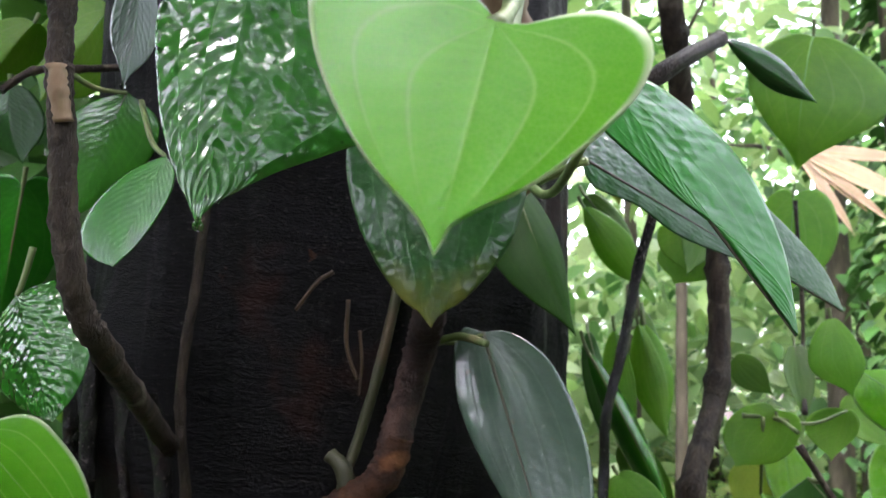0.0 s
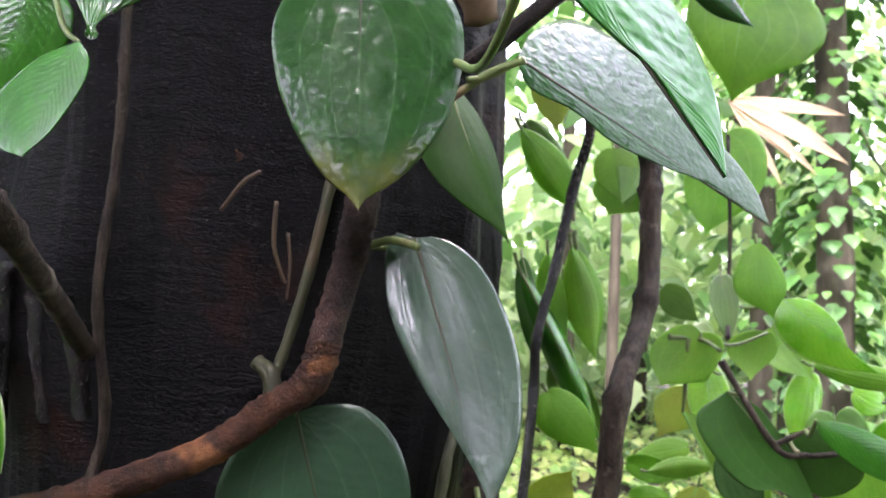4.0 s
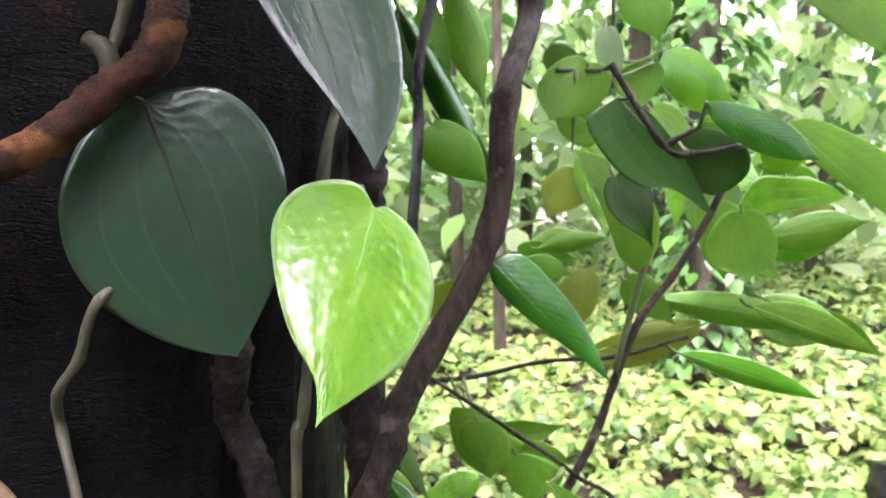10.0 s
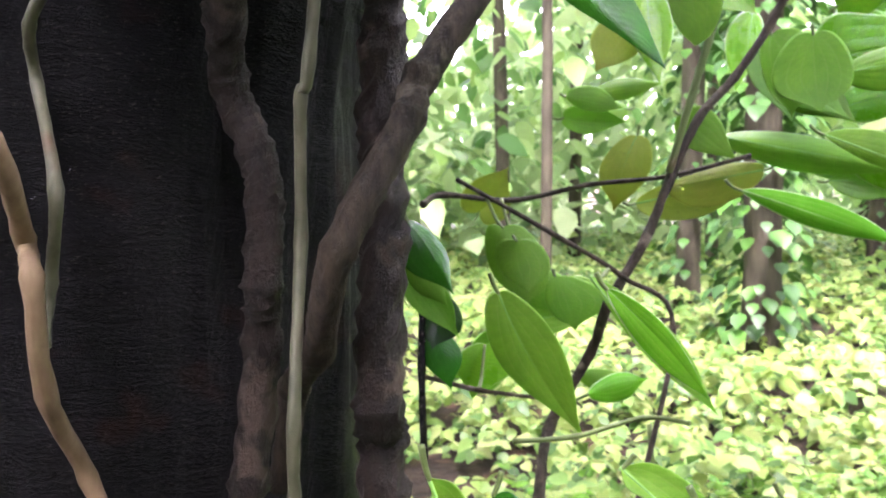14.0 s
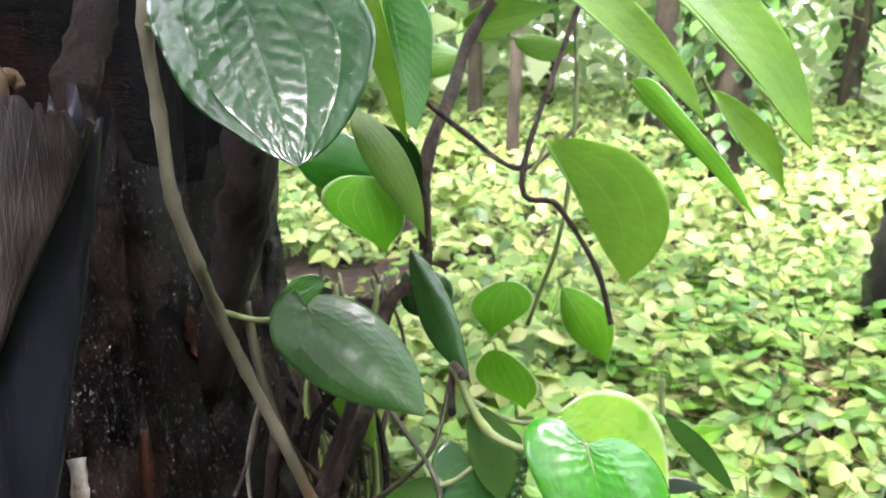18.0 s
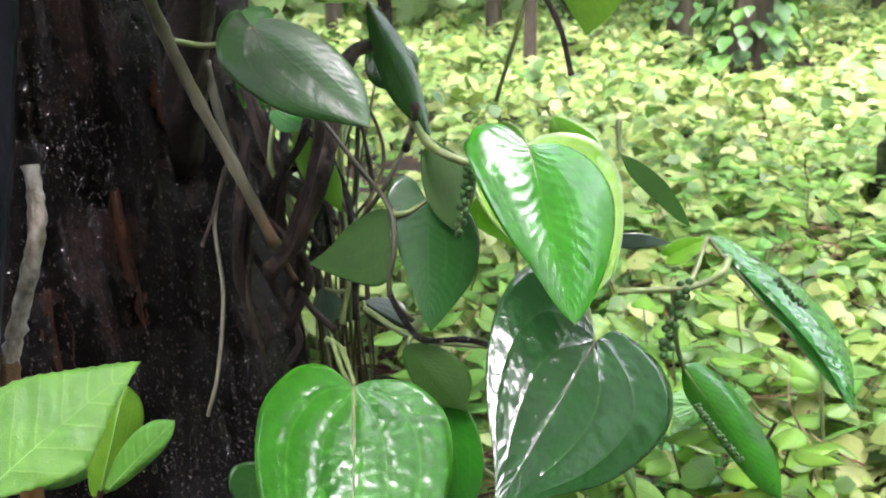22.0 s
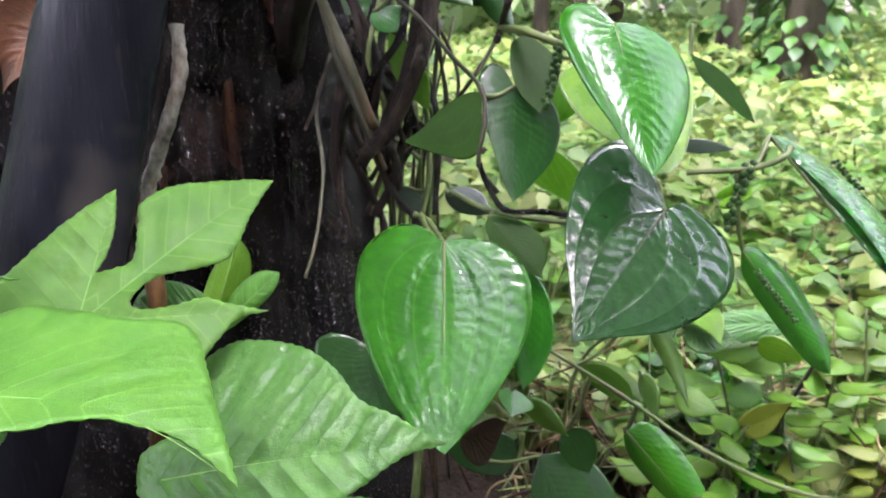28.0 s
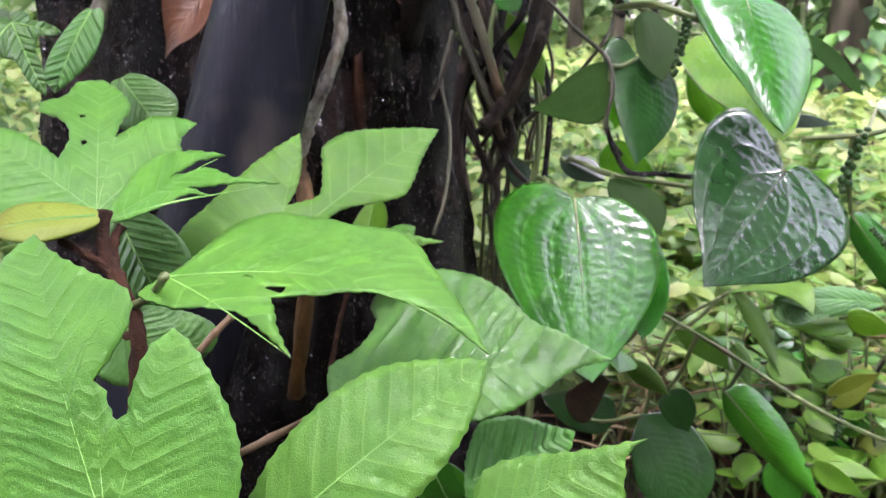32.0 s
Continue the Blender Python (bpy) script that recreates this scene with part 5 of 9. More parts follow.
# leaves of the vine on the far side, beside the trunk
side_vine = thing("pepper_vine", (-0.0583, 0.5121, 1.1079), "pepper vine with a brown woody branch and hanging green leaves", "vine", "pepper vines")
stem("main_stem", ((-0.0236, 0.3384, 1.2540), (-0.0269, 0.3469, 1.2312), (-0.0274, 0.3500, 1.2107), (-0.0257, 0.3534, 1.1886), (-0.0239, 0.3573, 1.1630), (-0.0211, 0.3659, 1.1396), (-0.0204, 0.3885, 1.1242), (-0.0441, 0.5266, 1.0798)), 0.0036, 0.0046, STEM_BROWN, side_vine, label="brown woody branch with torn bark", nodes=0.12, rough=0.08, per=14, sides=14)
stem("bare_wood", ((-0.0263, 0.3463, 1.2100), (-0.0250, 0.3469, 1.2016), (-0.0236, 0.3488, 1.1933)), 0.0026, 0.0026, STEM_TAN, side_vine, label="torn pale patch without bark", nodes=0.15, rough=0.12)
leaf(side_vine, (-0.0106, 0.3590, 1.2516), (-0.0125, 0.3615, 1.2089), (-0.0185, 0.3621, 1.2313), (-0.0049, 0.3674, 1.2303), "grey", "ovate", petiole=(-0.0249, 0.3418, 1.2449), label='grey-green hanging leaf with a drop at its tip')
leaf(side_vine, (-0.0870, 0.5334, 1.2684), (-0.1103, 0.5358, 1.1972), (-0.1245, 0.5298, 1.2490), (-0.0681, 0.5389, 1.2308), "deep", "heart", edges=(((0.19, 0.24), (0.49, 0.33), (0.8, 0.2), (0.96, 0.08)), ((0.08, 0.24), (0.22, 0.33), (0.5, 0.3), (0.78, 0.16))), petiole=(-0.1105, 0.5072, 1.2710), cup=-0.04, label='deep green leaf')
leaf(side_vine, (-0.0464, 0.4917, 1.2220), (-0.0633, 0.4840, 1.1654), (-0.0758, 0.4927, 1.2056), (-0.0305, 0.4846, 1.1932), "deep", "ovate", edges=(((0.23, 0.26), (0.6, 0.43), (0.89, 0.39), (0.99, 0.2)), ((0.12, 0.14), (0.35, 0.18), (0.73, 0.12))), petiole=(-0.0768, 0.5291, 1.2616), cup=-0.03, label='deep green shiny leaf')
leaf(side_vine, (-0.1068, 0.4838, 1.1506), (-0.0786, 0.4734, 1.0943), (-0.1181, 0.4821, 1.1164), (-0.0730, 0.4772, 1.1398), "wet", "heart", edges=(((0.14, 0.27), (0.44, 0.4), (0.79, 0.23)), ((0.02, 0.32), (0.4, 0.43), (0.7, 0.32), (0.89, 0.17))), petiole=(-0.1019, 0.4840, 1.1733), cup=-0.1, label='deep green wet leaf')
leaf(side_vine, (-0.1675, 0.5624, 1.0814), (-0.0972, 0.5673, 1.0108), (-0.1676, 0.5695, 1.0254), (-0.1112, 0.5592, 1.0808), "fresh", "round", edges=(((0.14, 0.22), (0.46, 0.33), (0.81, 0.22)), ((0.15, 0.26), (0.42, 0.3), (0.68, 0.25), (0.87, 0.13))), petiole=(-0.1590, 0.5543, 1.1048), cup=-0.08, label='pale green broad leaf')
leaf(side_vine, (-0.1842, 0.6141, 1.2304), (-0.1990, 0.6291, 1.1318), (-0.2416, 0.6196, 1.1920), (-0.1711, 0.6394, 1.1977), "deep", "heart", petiole=(-0.1828, 0.6126, 1.2433), label='green leaf in the shade')
leaf(side_vine, (-0.1560, 0.6441, 1.3669), (-0.2021, 0.6538, 1.3013), (-0.2135, 0.6554, 1.3571), (-0.1525, 0.6610, 1.3227), "sunny", "heart", petiole=(-0.1513, 0.6431, 1.3758), label='backlit yellow-green leaf')
leaf(side_vine, (-0.1807, 0.5981, 1.3359), (-0.2122, 0.6047, 1.2911), (-0.2208, 0.5992, 1.3271), (-0.1831, 0.6210, 1.3182), "sunny", "ovate", petiole=(-0.1776, 0.5974, 1.3420))
leaf(side_vine, (-0.1653, 0.5564, 1.2784), (-0.1570, 0.5633, 1.2329), (-0.1908, 0.5598, 1.2546), (-0.1466, 0.5692, 1.2610), "dark", "ovate", petiole=(-0.1661, 0.5557, 1.2843))
leaf(side_vine, (-0.2132, 0.6745, 1.1650), (-0.1734, 0.6891, 1.0706), (-0.2356, 0.6824, 1.1122), (-0.1731, 0.6818, 1.1185), "sunny", "ovate", petiole=(-0.2172, 0.6730, 1.1775), label='backlit green leaf')
stem("side_shoot", ((-0.1423, 0.5090, 1.2582), (-0.1305, 0.5170, 1.2726), (-0.1114, 0.5264, 1.2780), (-0.0856, 0.5453, 1.2879)), 0.002, 0.002, STEM_BROWN, side_vine)

# the leafy shoot in the light beside the trunk
light_vine = thing("pepper_vine", (0.2495, 0.6955, 0.5782), "pepper vine shoot with many sunlit leaves on brown twigs", "vine", "pepper vines")
stem("main_stem", ((0.5049, 0.7803, 1.0169), (0.4804, 0.7848, 0.9682), (0.4491, 0.7825, 0.9266), (0.4165, 0.7753, 0.8950), (0.3888, 0.7660, 0.8469), (0.3662, 0.7563, 0.8046), (0.3336, 0.7479, 0.7576), (0.3268, 0.7657, 0.7184), (0.2899, 0.7526, 0.6657), (0.2662, 0.7007, 0.6306), (0.2416, 0.6578, 0.5895), (0.2401, 0.6515, 0.5281), (0.2168, 0.6390, 0.5124), (0.1999, 0.6151, 0.4563), (0.1805, 0.6155, 0.4131), (0.1618, 0.6116, 0.3955)), 0.0032, 0.0045, STEM_BROWN, light_vine, label="thin grey-brown twig", nodes=0.15)
stem("stem", ((0.4287, 0.7699, 0.9827), (0.4206, 0.7689, 0.9520), (0.4076, 0.7680, 0.9126), (0.3889, 0.7665, 0.8535)), 0.0032, 0.0028, STEM_GREEN, light_vine, nodes=0.15)
stem("stem", ((0.2067, 0.8153, 0.8312), (0.2261, 0.8329, 0.8384), (0.2943, 0.8651, 0.8328), (0.3565, 0.8526, 0.8453), (0.4164, 0.8228, 0.8519), (0.4837, 0.8130, 0.8682)), 0.0026, 0.0018, STEM_BROWN, light_vine, nodes=0.2)
stem("stem", ((0.2352, 0.8199, 0.8507), (0.3023, 0.7652, 0.8063), (0.3400, 0.7368, 0.7792), (0.3664, 0.7096, 0.7424), (0.2960, 0.6396, 0.5915), (0.3154, 0.6315, 0.5694), (0.3362, 0.6200, 0.5345), (0.3440, 0.6113, 0.5025)), 0.0018, 0.0016, STEM_BROWN, light_vine, nodes=0.2)
stem("stem", ((0.2411, 0.6672, 0.6289), (0.2682, 0.6685, 0.6078), (0.2991, 0.6490, 0.5891), (0.3554, 0.7074, 0.6092)), 0.0018, 0.0014, STEM_BROWN, light_vine)
stem("stem", ((0.3469, 0.7048, 0.6805), (0.3462, 0.6922, 0.6269), (0.3383, 0.6791, 0.5660), (0.3288, 0.6720, 0.5300), (0.3161, 0.6825, 0.4782)), 0.0016, 0.0014, STEM_GREEN, light_vine)
stem("stem", ((0.2416, 0.6704, 0.6867), (0.2808, 0.6650, 0.6892), (0.3270, 0.6701, 0.6966), (0.3469, 0.6468, 0.6989)), 0.0016, 0.0014, STEM_GREEN, light_vine)
stem("stem", ((0.3185, 0.6221, 1.0836), (0.3489, 0.6122, 1.0326), (0.3667, 0.6075, 1.0273), (0.3935, 0.6012, 1.0313)), 0.0022, 0.0016, STEM_BROWN, light_vine)
stem("stem", ((0.3489, 0.6122, 1.0326), (0.3578, 0.6102, 1.0371), (0.3703, 0.6075, 1.0439)), 0.0018, 0.0014, STEM_BROWN, light_vine)
stem("stem", ((0.3228, 0.7248, 1.0962), (0.3463, 0.7190, 1.0951), (0.3390, 0.6689, 1.0888)), 0.0018, 0.0014, STEM_GREEN, light_vine)
stem("stem", ((0.4532, 0.9096, 1.3084), (0.4544, 0.9040, 1.2028), (0.4432, 0.8828, 1.1361), (0.4084, 0.8069, 1.0966)), 0.002, 0.002, STEM_BROWN, light_vine)
stem("stem", ((0.1991, 0.7515, 0.8067), (0.1970, 0.7490, 0.7664), (0.1950, 0.7458, 0.7181), (0.1941, 0.7315, 0.6575)), 0.0026, 0.0026, BARK_ROUGH, light_vine)
stem("stem", ((0.1957, 0.7453, 0.7120), (0.2366, 0.7479, 0.6992), (0.2861, 0.7494, 0.6898)), 0.0018, 0.0014, STEM_BROWN, light_vine)
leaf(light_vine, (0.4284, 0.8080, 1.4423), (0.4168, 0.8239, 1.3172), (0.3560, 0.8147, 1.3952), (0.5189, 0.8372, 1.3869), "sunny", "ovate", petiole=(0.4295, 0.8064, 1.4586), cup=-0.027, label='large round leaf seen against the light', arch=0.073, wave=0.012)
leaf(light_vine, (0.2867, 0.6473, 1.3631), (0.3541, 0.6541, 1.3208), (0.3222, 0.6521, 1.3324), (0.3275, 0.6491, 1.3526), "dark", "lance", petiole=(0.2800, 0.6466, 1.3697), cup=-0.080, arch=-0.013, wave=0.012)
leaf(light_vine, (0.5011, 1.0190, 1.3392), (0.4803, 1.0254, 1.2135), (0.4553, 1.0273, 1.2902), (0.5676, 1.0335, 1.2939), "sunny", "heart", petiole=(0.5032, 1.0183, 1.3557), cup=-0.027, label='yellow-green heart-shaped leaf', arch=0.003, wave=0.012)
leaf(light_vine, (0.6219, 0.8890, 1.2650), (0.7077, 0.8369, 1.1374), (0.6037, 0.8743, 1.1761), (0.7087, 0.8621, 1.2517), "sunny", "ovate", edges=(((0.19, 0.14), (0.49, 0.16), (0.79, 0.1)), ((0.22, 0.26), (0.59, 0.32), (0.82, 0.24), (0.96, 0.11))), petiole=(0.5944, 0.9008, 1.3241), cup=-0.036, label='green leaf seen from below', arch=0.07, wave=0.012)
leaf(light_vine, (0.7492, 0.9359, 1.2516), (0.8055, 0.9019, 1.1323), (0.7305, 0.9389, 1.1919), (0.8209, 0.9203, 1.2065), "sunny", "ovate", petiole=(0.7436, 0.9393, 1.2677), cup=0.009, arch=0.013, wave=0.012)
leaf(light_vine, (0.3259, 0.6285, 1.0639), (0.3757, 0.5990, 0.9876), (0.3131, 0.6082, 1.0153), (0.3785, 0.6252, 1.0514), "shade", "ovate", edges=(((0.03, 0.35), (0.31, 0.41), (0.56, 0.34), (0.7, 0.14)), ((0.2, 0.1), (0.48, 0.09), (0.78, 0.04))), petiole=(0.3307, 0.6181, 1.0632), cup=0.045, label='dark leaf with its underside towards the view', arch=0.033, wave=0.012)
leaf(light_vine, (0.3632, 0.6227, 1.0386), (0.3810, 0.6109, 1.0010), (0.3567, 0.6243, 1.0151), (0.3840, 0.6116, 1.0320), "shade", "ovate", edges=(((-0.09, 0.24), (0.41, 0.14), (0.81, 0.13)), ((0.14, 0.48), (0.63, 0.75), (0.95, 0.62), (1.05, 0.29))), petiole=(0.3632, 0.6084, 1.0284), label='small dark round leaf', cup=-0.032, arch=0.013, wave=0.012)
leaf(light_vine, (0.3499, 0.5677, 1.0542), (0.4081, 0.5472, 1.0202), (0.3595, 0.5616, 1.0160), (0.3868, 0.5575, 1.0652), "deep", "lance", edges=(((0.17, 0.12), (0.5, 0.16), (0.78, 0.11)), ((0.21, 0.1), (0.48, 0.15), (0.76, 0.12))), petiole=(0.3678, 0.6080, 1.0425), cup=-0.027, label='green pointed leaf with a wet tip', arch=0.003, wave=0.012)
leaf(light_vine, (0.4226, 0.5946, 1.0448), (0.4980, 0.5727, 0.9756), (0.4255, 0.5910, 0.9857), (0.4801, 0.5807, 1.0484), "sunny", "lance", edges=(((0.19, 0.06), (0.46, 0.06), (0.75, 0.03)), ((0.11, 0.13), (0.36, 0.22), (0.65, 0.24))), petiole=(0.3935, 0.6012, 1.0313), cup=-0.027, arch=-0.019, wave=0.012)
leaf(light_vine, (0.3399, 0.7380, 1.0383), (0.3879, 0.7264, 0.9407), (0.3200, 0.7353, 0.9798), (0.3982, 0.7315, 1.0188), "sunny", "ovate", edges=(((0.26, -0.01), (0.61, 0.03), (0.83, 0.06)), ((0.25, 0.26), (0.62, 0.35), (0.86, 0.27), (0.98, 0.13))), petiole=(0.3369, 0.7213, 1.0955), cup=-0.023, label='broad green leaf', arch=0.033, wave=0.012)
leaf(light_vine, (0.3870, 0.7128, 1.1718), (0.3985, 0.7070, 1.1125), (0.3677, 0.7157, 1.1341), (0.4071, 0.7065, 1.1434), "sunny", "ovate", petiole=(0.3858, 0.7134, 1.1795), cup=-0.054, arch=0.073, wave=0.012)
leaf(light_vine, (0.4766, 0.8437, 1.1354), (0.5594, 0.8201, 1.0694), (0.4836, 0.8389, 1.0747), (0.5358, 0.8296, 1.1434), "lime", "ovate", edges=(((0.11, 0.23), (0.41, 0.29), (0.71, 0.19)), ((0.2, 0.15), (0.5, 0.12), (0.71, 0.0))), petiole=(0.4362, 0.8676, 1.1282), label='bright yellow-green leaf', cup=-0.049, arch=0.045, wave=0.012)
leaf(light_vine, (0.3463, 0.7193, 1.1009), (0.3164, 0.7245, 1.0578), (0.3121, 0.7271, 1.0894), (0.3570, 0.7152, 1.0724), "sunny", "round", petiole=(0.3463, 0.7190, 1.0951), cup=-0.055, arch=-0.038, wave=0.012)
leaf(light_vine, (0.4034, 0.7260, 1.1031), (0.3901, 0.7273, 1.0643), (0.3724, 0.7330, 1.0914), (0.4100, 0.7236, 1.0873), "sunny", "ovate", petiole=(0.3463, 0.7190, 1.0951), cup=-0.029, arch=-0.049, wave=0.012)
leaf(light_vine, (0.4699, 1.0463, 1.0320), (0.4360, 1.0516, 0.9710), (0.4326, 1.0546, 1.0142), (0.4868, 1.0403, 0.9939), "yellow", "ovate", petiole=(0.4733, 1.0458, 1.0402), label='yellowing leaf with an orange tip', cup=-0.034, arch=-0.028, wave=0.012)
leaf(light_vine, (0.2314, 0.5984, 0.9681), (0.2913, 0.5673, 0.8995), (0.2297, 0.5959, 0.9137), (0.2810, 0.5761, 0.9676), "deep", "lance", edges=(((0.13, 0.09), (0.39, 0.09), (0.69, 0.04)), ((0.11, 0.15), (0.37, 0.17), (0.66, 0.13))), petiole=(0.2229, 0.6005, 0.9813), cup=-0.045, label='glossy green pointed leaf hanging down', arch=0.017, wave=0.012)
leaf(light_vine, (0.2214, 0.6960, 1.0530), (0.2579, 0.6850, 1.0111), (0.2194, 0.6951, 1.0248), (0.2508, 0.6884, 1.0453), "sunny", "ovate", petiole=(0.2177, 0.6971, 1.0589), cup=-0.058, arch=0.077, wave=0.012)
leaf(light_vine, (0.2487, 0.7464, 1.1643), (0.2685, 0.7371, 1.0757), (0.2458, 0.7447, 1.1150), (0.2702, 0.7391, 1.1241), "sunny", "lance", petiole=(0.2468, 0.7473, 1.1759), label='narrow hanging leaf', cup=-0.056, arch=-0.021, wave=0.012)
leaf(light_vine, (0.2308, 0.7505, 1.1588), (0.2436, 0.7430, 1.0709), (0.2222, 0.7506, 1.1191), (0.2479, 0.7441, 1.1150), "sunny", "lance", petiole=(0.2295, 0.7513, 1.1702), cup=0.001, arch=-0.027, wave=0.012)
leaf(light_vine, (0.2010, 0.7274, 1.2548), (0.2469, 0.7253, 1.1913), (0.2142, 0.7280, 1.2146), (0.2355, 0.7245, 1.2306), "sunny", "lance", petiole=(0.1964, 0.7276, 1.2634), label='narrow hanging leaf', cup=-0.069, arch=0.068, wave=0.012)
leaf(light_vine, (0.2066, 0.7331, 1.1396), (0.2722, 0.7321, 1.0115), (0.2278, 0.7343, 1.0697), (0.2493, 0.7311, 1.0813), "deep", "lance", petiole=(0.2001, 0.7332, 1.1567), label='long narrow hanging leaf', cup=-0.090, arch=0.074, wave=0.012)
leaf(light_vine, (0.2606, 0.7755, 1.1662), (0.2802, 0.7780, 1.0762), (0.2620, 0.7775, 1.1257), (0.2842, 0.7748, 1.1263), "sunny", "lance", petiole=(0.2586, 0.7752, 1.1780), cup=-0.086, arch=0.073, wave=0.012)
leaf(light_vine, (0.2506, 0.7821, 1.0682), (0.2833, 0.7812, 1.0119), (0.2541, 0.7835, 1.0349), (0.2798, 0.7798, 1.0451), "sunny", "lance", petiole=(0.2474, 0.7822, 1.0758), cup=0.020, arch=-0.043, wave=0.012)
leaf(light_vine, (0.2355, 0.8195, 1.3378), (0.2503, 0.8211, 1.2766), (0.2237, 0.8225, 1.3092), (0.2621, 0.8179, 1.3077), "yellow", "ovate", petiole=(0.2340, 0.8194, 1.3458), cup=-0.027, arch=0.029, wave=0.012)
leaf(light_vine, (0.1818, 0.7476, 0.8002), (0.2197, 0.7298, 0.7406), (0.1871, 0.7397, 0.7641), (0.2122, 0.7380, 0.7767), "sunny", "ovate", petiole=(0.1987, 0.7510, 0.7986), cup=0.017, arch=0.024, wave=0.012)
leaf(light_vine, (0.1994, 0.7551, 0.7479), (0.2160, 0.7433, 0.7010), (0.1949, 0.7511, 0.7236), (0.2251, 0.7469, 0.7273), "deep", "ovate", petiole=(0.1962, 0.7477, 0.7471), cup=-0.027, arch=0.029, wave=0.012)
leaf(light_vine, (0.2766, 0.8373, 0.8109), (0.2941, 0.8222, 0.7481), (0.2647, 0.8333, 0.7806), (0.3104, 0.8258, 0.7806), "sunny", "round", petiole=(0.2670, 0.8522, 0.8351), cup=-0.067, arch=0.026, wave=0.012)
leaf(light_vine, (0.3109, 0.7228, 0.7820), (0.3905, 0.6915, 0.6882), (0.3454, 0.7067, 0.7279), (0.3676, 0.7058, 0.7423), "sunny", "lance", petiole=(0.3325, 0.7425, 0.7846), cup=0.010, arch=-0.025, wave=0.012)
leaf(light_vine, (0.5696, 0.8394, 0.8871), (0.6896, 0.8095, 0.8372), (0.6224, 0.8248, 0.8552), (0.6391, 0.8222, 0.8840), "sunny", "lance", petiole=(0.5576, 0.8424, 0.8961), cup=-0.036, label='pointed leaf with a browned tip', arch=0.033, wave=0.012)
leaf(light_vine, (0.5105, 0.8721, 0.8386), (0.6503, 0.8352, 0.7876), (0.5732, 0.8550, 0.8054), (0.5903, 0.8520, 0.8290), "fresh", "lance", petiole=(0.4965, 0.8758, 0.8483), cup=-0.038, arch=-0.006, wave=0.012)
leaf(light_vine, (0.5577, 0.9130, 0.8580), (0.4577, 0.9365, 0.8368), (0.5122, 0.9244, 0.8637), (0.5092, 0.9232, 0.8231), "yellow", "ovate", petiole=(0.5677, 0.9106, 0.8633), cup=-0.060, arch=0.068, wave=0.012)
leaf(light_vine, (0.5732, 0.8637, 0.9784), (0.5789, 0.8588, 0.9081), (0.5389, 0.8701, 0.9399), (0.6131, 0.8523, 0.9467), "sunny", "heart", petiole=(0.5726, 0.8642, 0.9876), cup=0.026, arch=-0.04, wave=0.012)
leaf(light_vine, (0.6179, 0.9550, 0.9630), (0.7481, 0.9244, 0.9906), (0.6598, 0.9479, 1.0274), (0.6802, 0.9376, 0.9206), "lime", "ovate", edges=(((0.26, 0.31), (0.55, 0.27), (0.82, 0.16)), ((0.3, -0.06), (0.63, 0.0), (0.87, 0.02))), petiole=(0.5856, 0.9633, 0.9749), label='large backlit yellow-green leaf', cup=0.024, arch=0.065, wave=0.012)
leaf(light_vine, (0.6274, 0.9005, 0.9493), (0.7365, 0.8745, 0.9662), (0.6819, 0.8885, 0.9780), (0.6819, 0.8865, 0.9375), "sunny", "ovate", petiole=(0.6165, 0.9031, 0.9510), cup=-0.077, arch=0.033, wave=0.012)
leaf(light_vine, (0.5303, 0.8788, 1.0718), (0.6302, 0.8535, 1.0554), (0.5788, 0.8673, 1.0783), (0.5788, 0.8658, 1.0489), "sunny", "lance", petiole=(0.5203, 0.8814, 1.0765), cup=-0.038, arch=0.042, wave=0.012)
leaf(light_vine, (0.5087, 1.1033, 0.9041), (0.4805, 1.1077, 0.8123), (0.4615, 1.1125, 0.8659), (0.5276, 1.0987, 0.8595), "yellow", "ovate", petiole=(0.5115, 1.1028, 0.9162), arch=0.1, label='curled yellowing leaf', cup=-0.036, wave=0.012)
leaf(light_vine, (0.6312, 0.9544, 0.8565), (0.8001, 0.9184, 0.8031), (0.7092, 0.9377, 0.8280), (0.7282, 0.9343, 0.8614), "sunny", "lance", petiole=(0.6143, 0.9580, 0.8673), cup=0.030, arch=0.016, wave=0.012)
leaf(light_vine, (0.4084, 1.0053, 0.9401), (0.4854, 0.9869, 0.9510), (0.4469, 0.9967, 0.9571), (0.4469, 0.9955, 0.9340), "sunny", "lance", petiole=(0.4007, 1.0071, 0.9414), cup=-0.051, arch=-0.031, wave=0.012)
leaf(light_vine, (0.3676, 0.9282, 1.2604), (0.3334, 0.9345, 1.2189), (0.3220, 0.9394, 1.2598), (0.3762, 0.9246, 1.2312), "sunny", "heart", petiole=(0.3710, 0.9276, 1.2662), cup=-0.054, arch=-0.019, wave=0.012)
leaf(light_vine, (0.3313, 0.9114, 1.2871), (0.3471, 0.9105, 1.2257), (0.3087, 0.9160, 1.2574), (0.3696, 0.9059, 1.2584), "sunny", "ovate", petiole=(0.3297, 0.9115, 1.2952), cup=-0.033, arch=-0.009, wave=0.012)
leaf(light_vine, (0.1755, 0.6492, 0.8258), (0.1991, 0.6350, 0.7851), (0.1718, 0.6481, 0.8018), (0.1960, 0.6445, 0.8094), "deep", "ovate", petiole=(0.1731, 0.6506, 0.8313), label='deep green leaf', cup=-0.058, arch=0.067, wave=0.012)
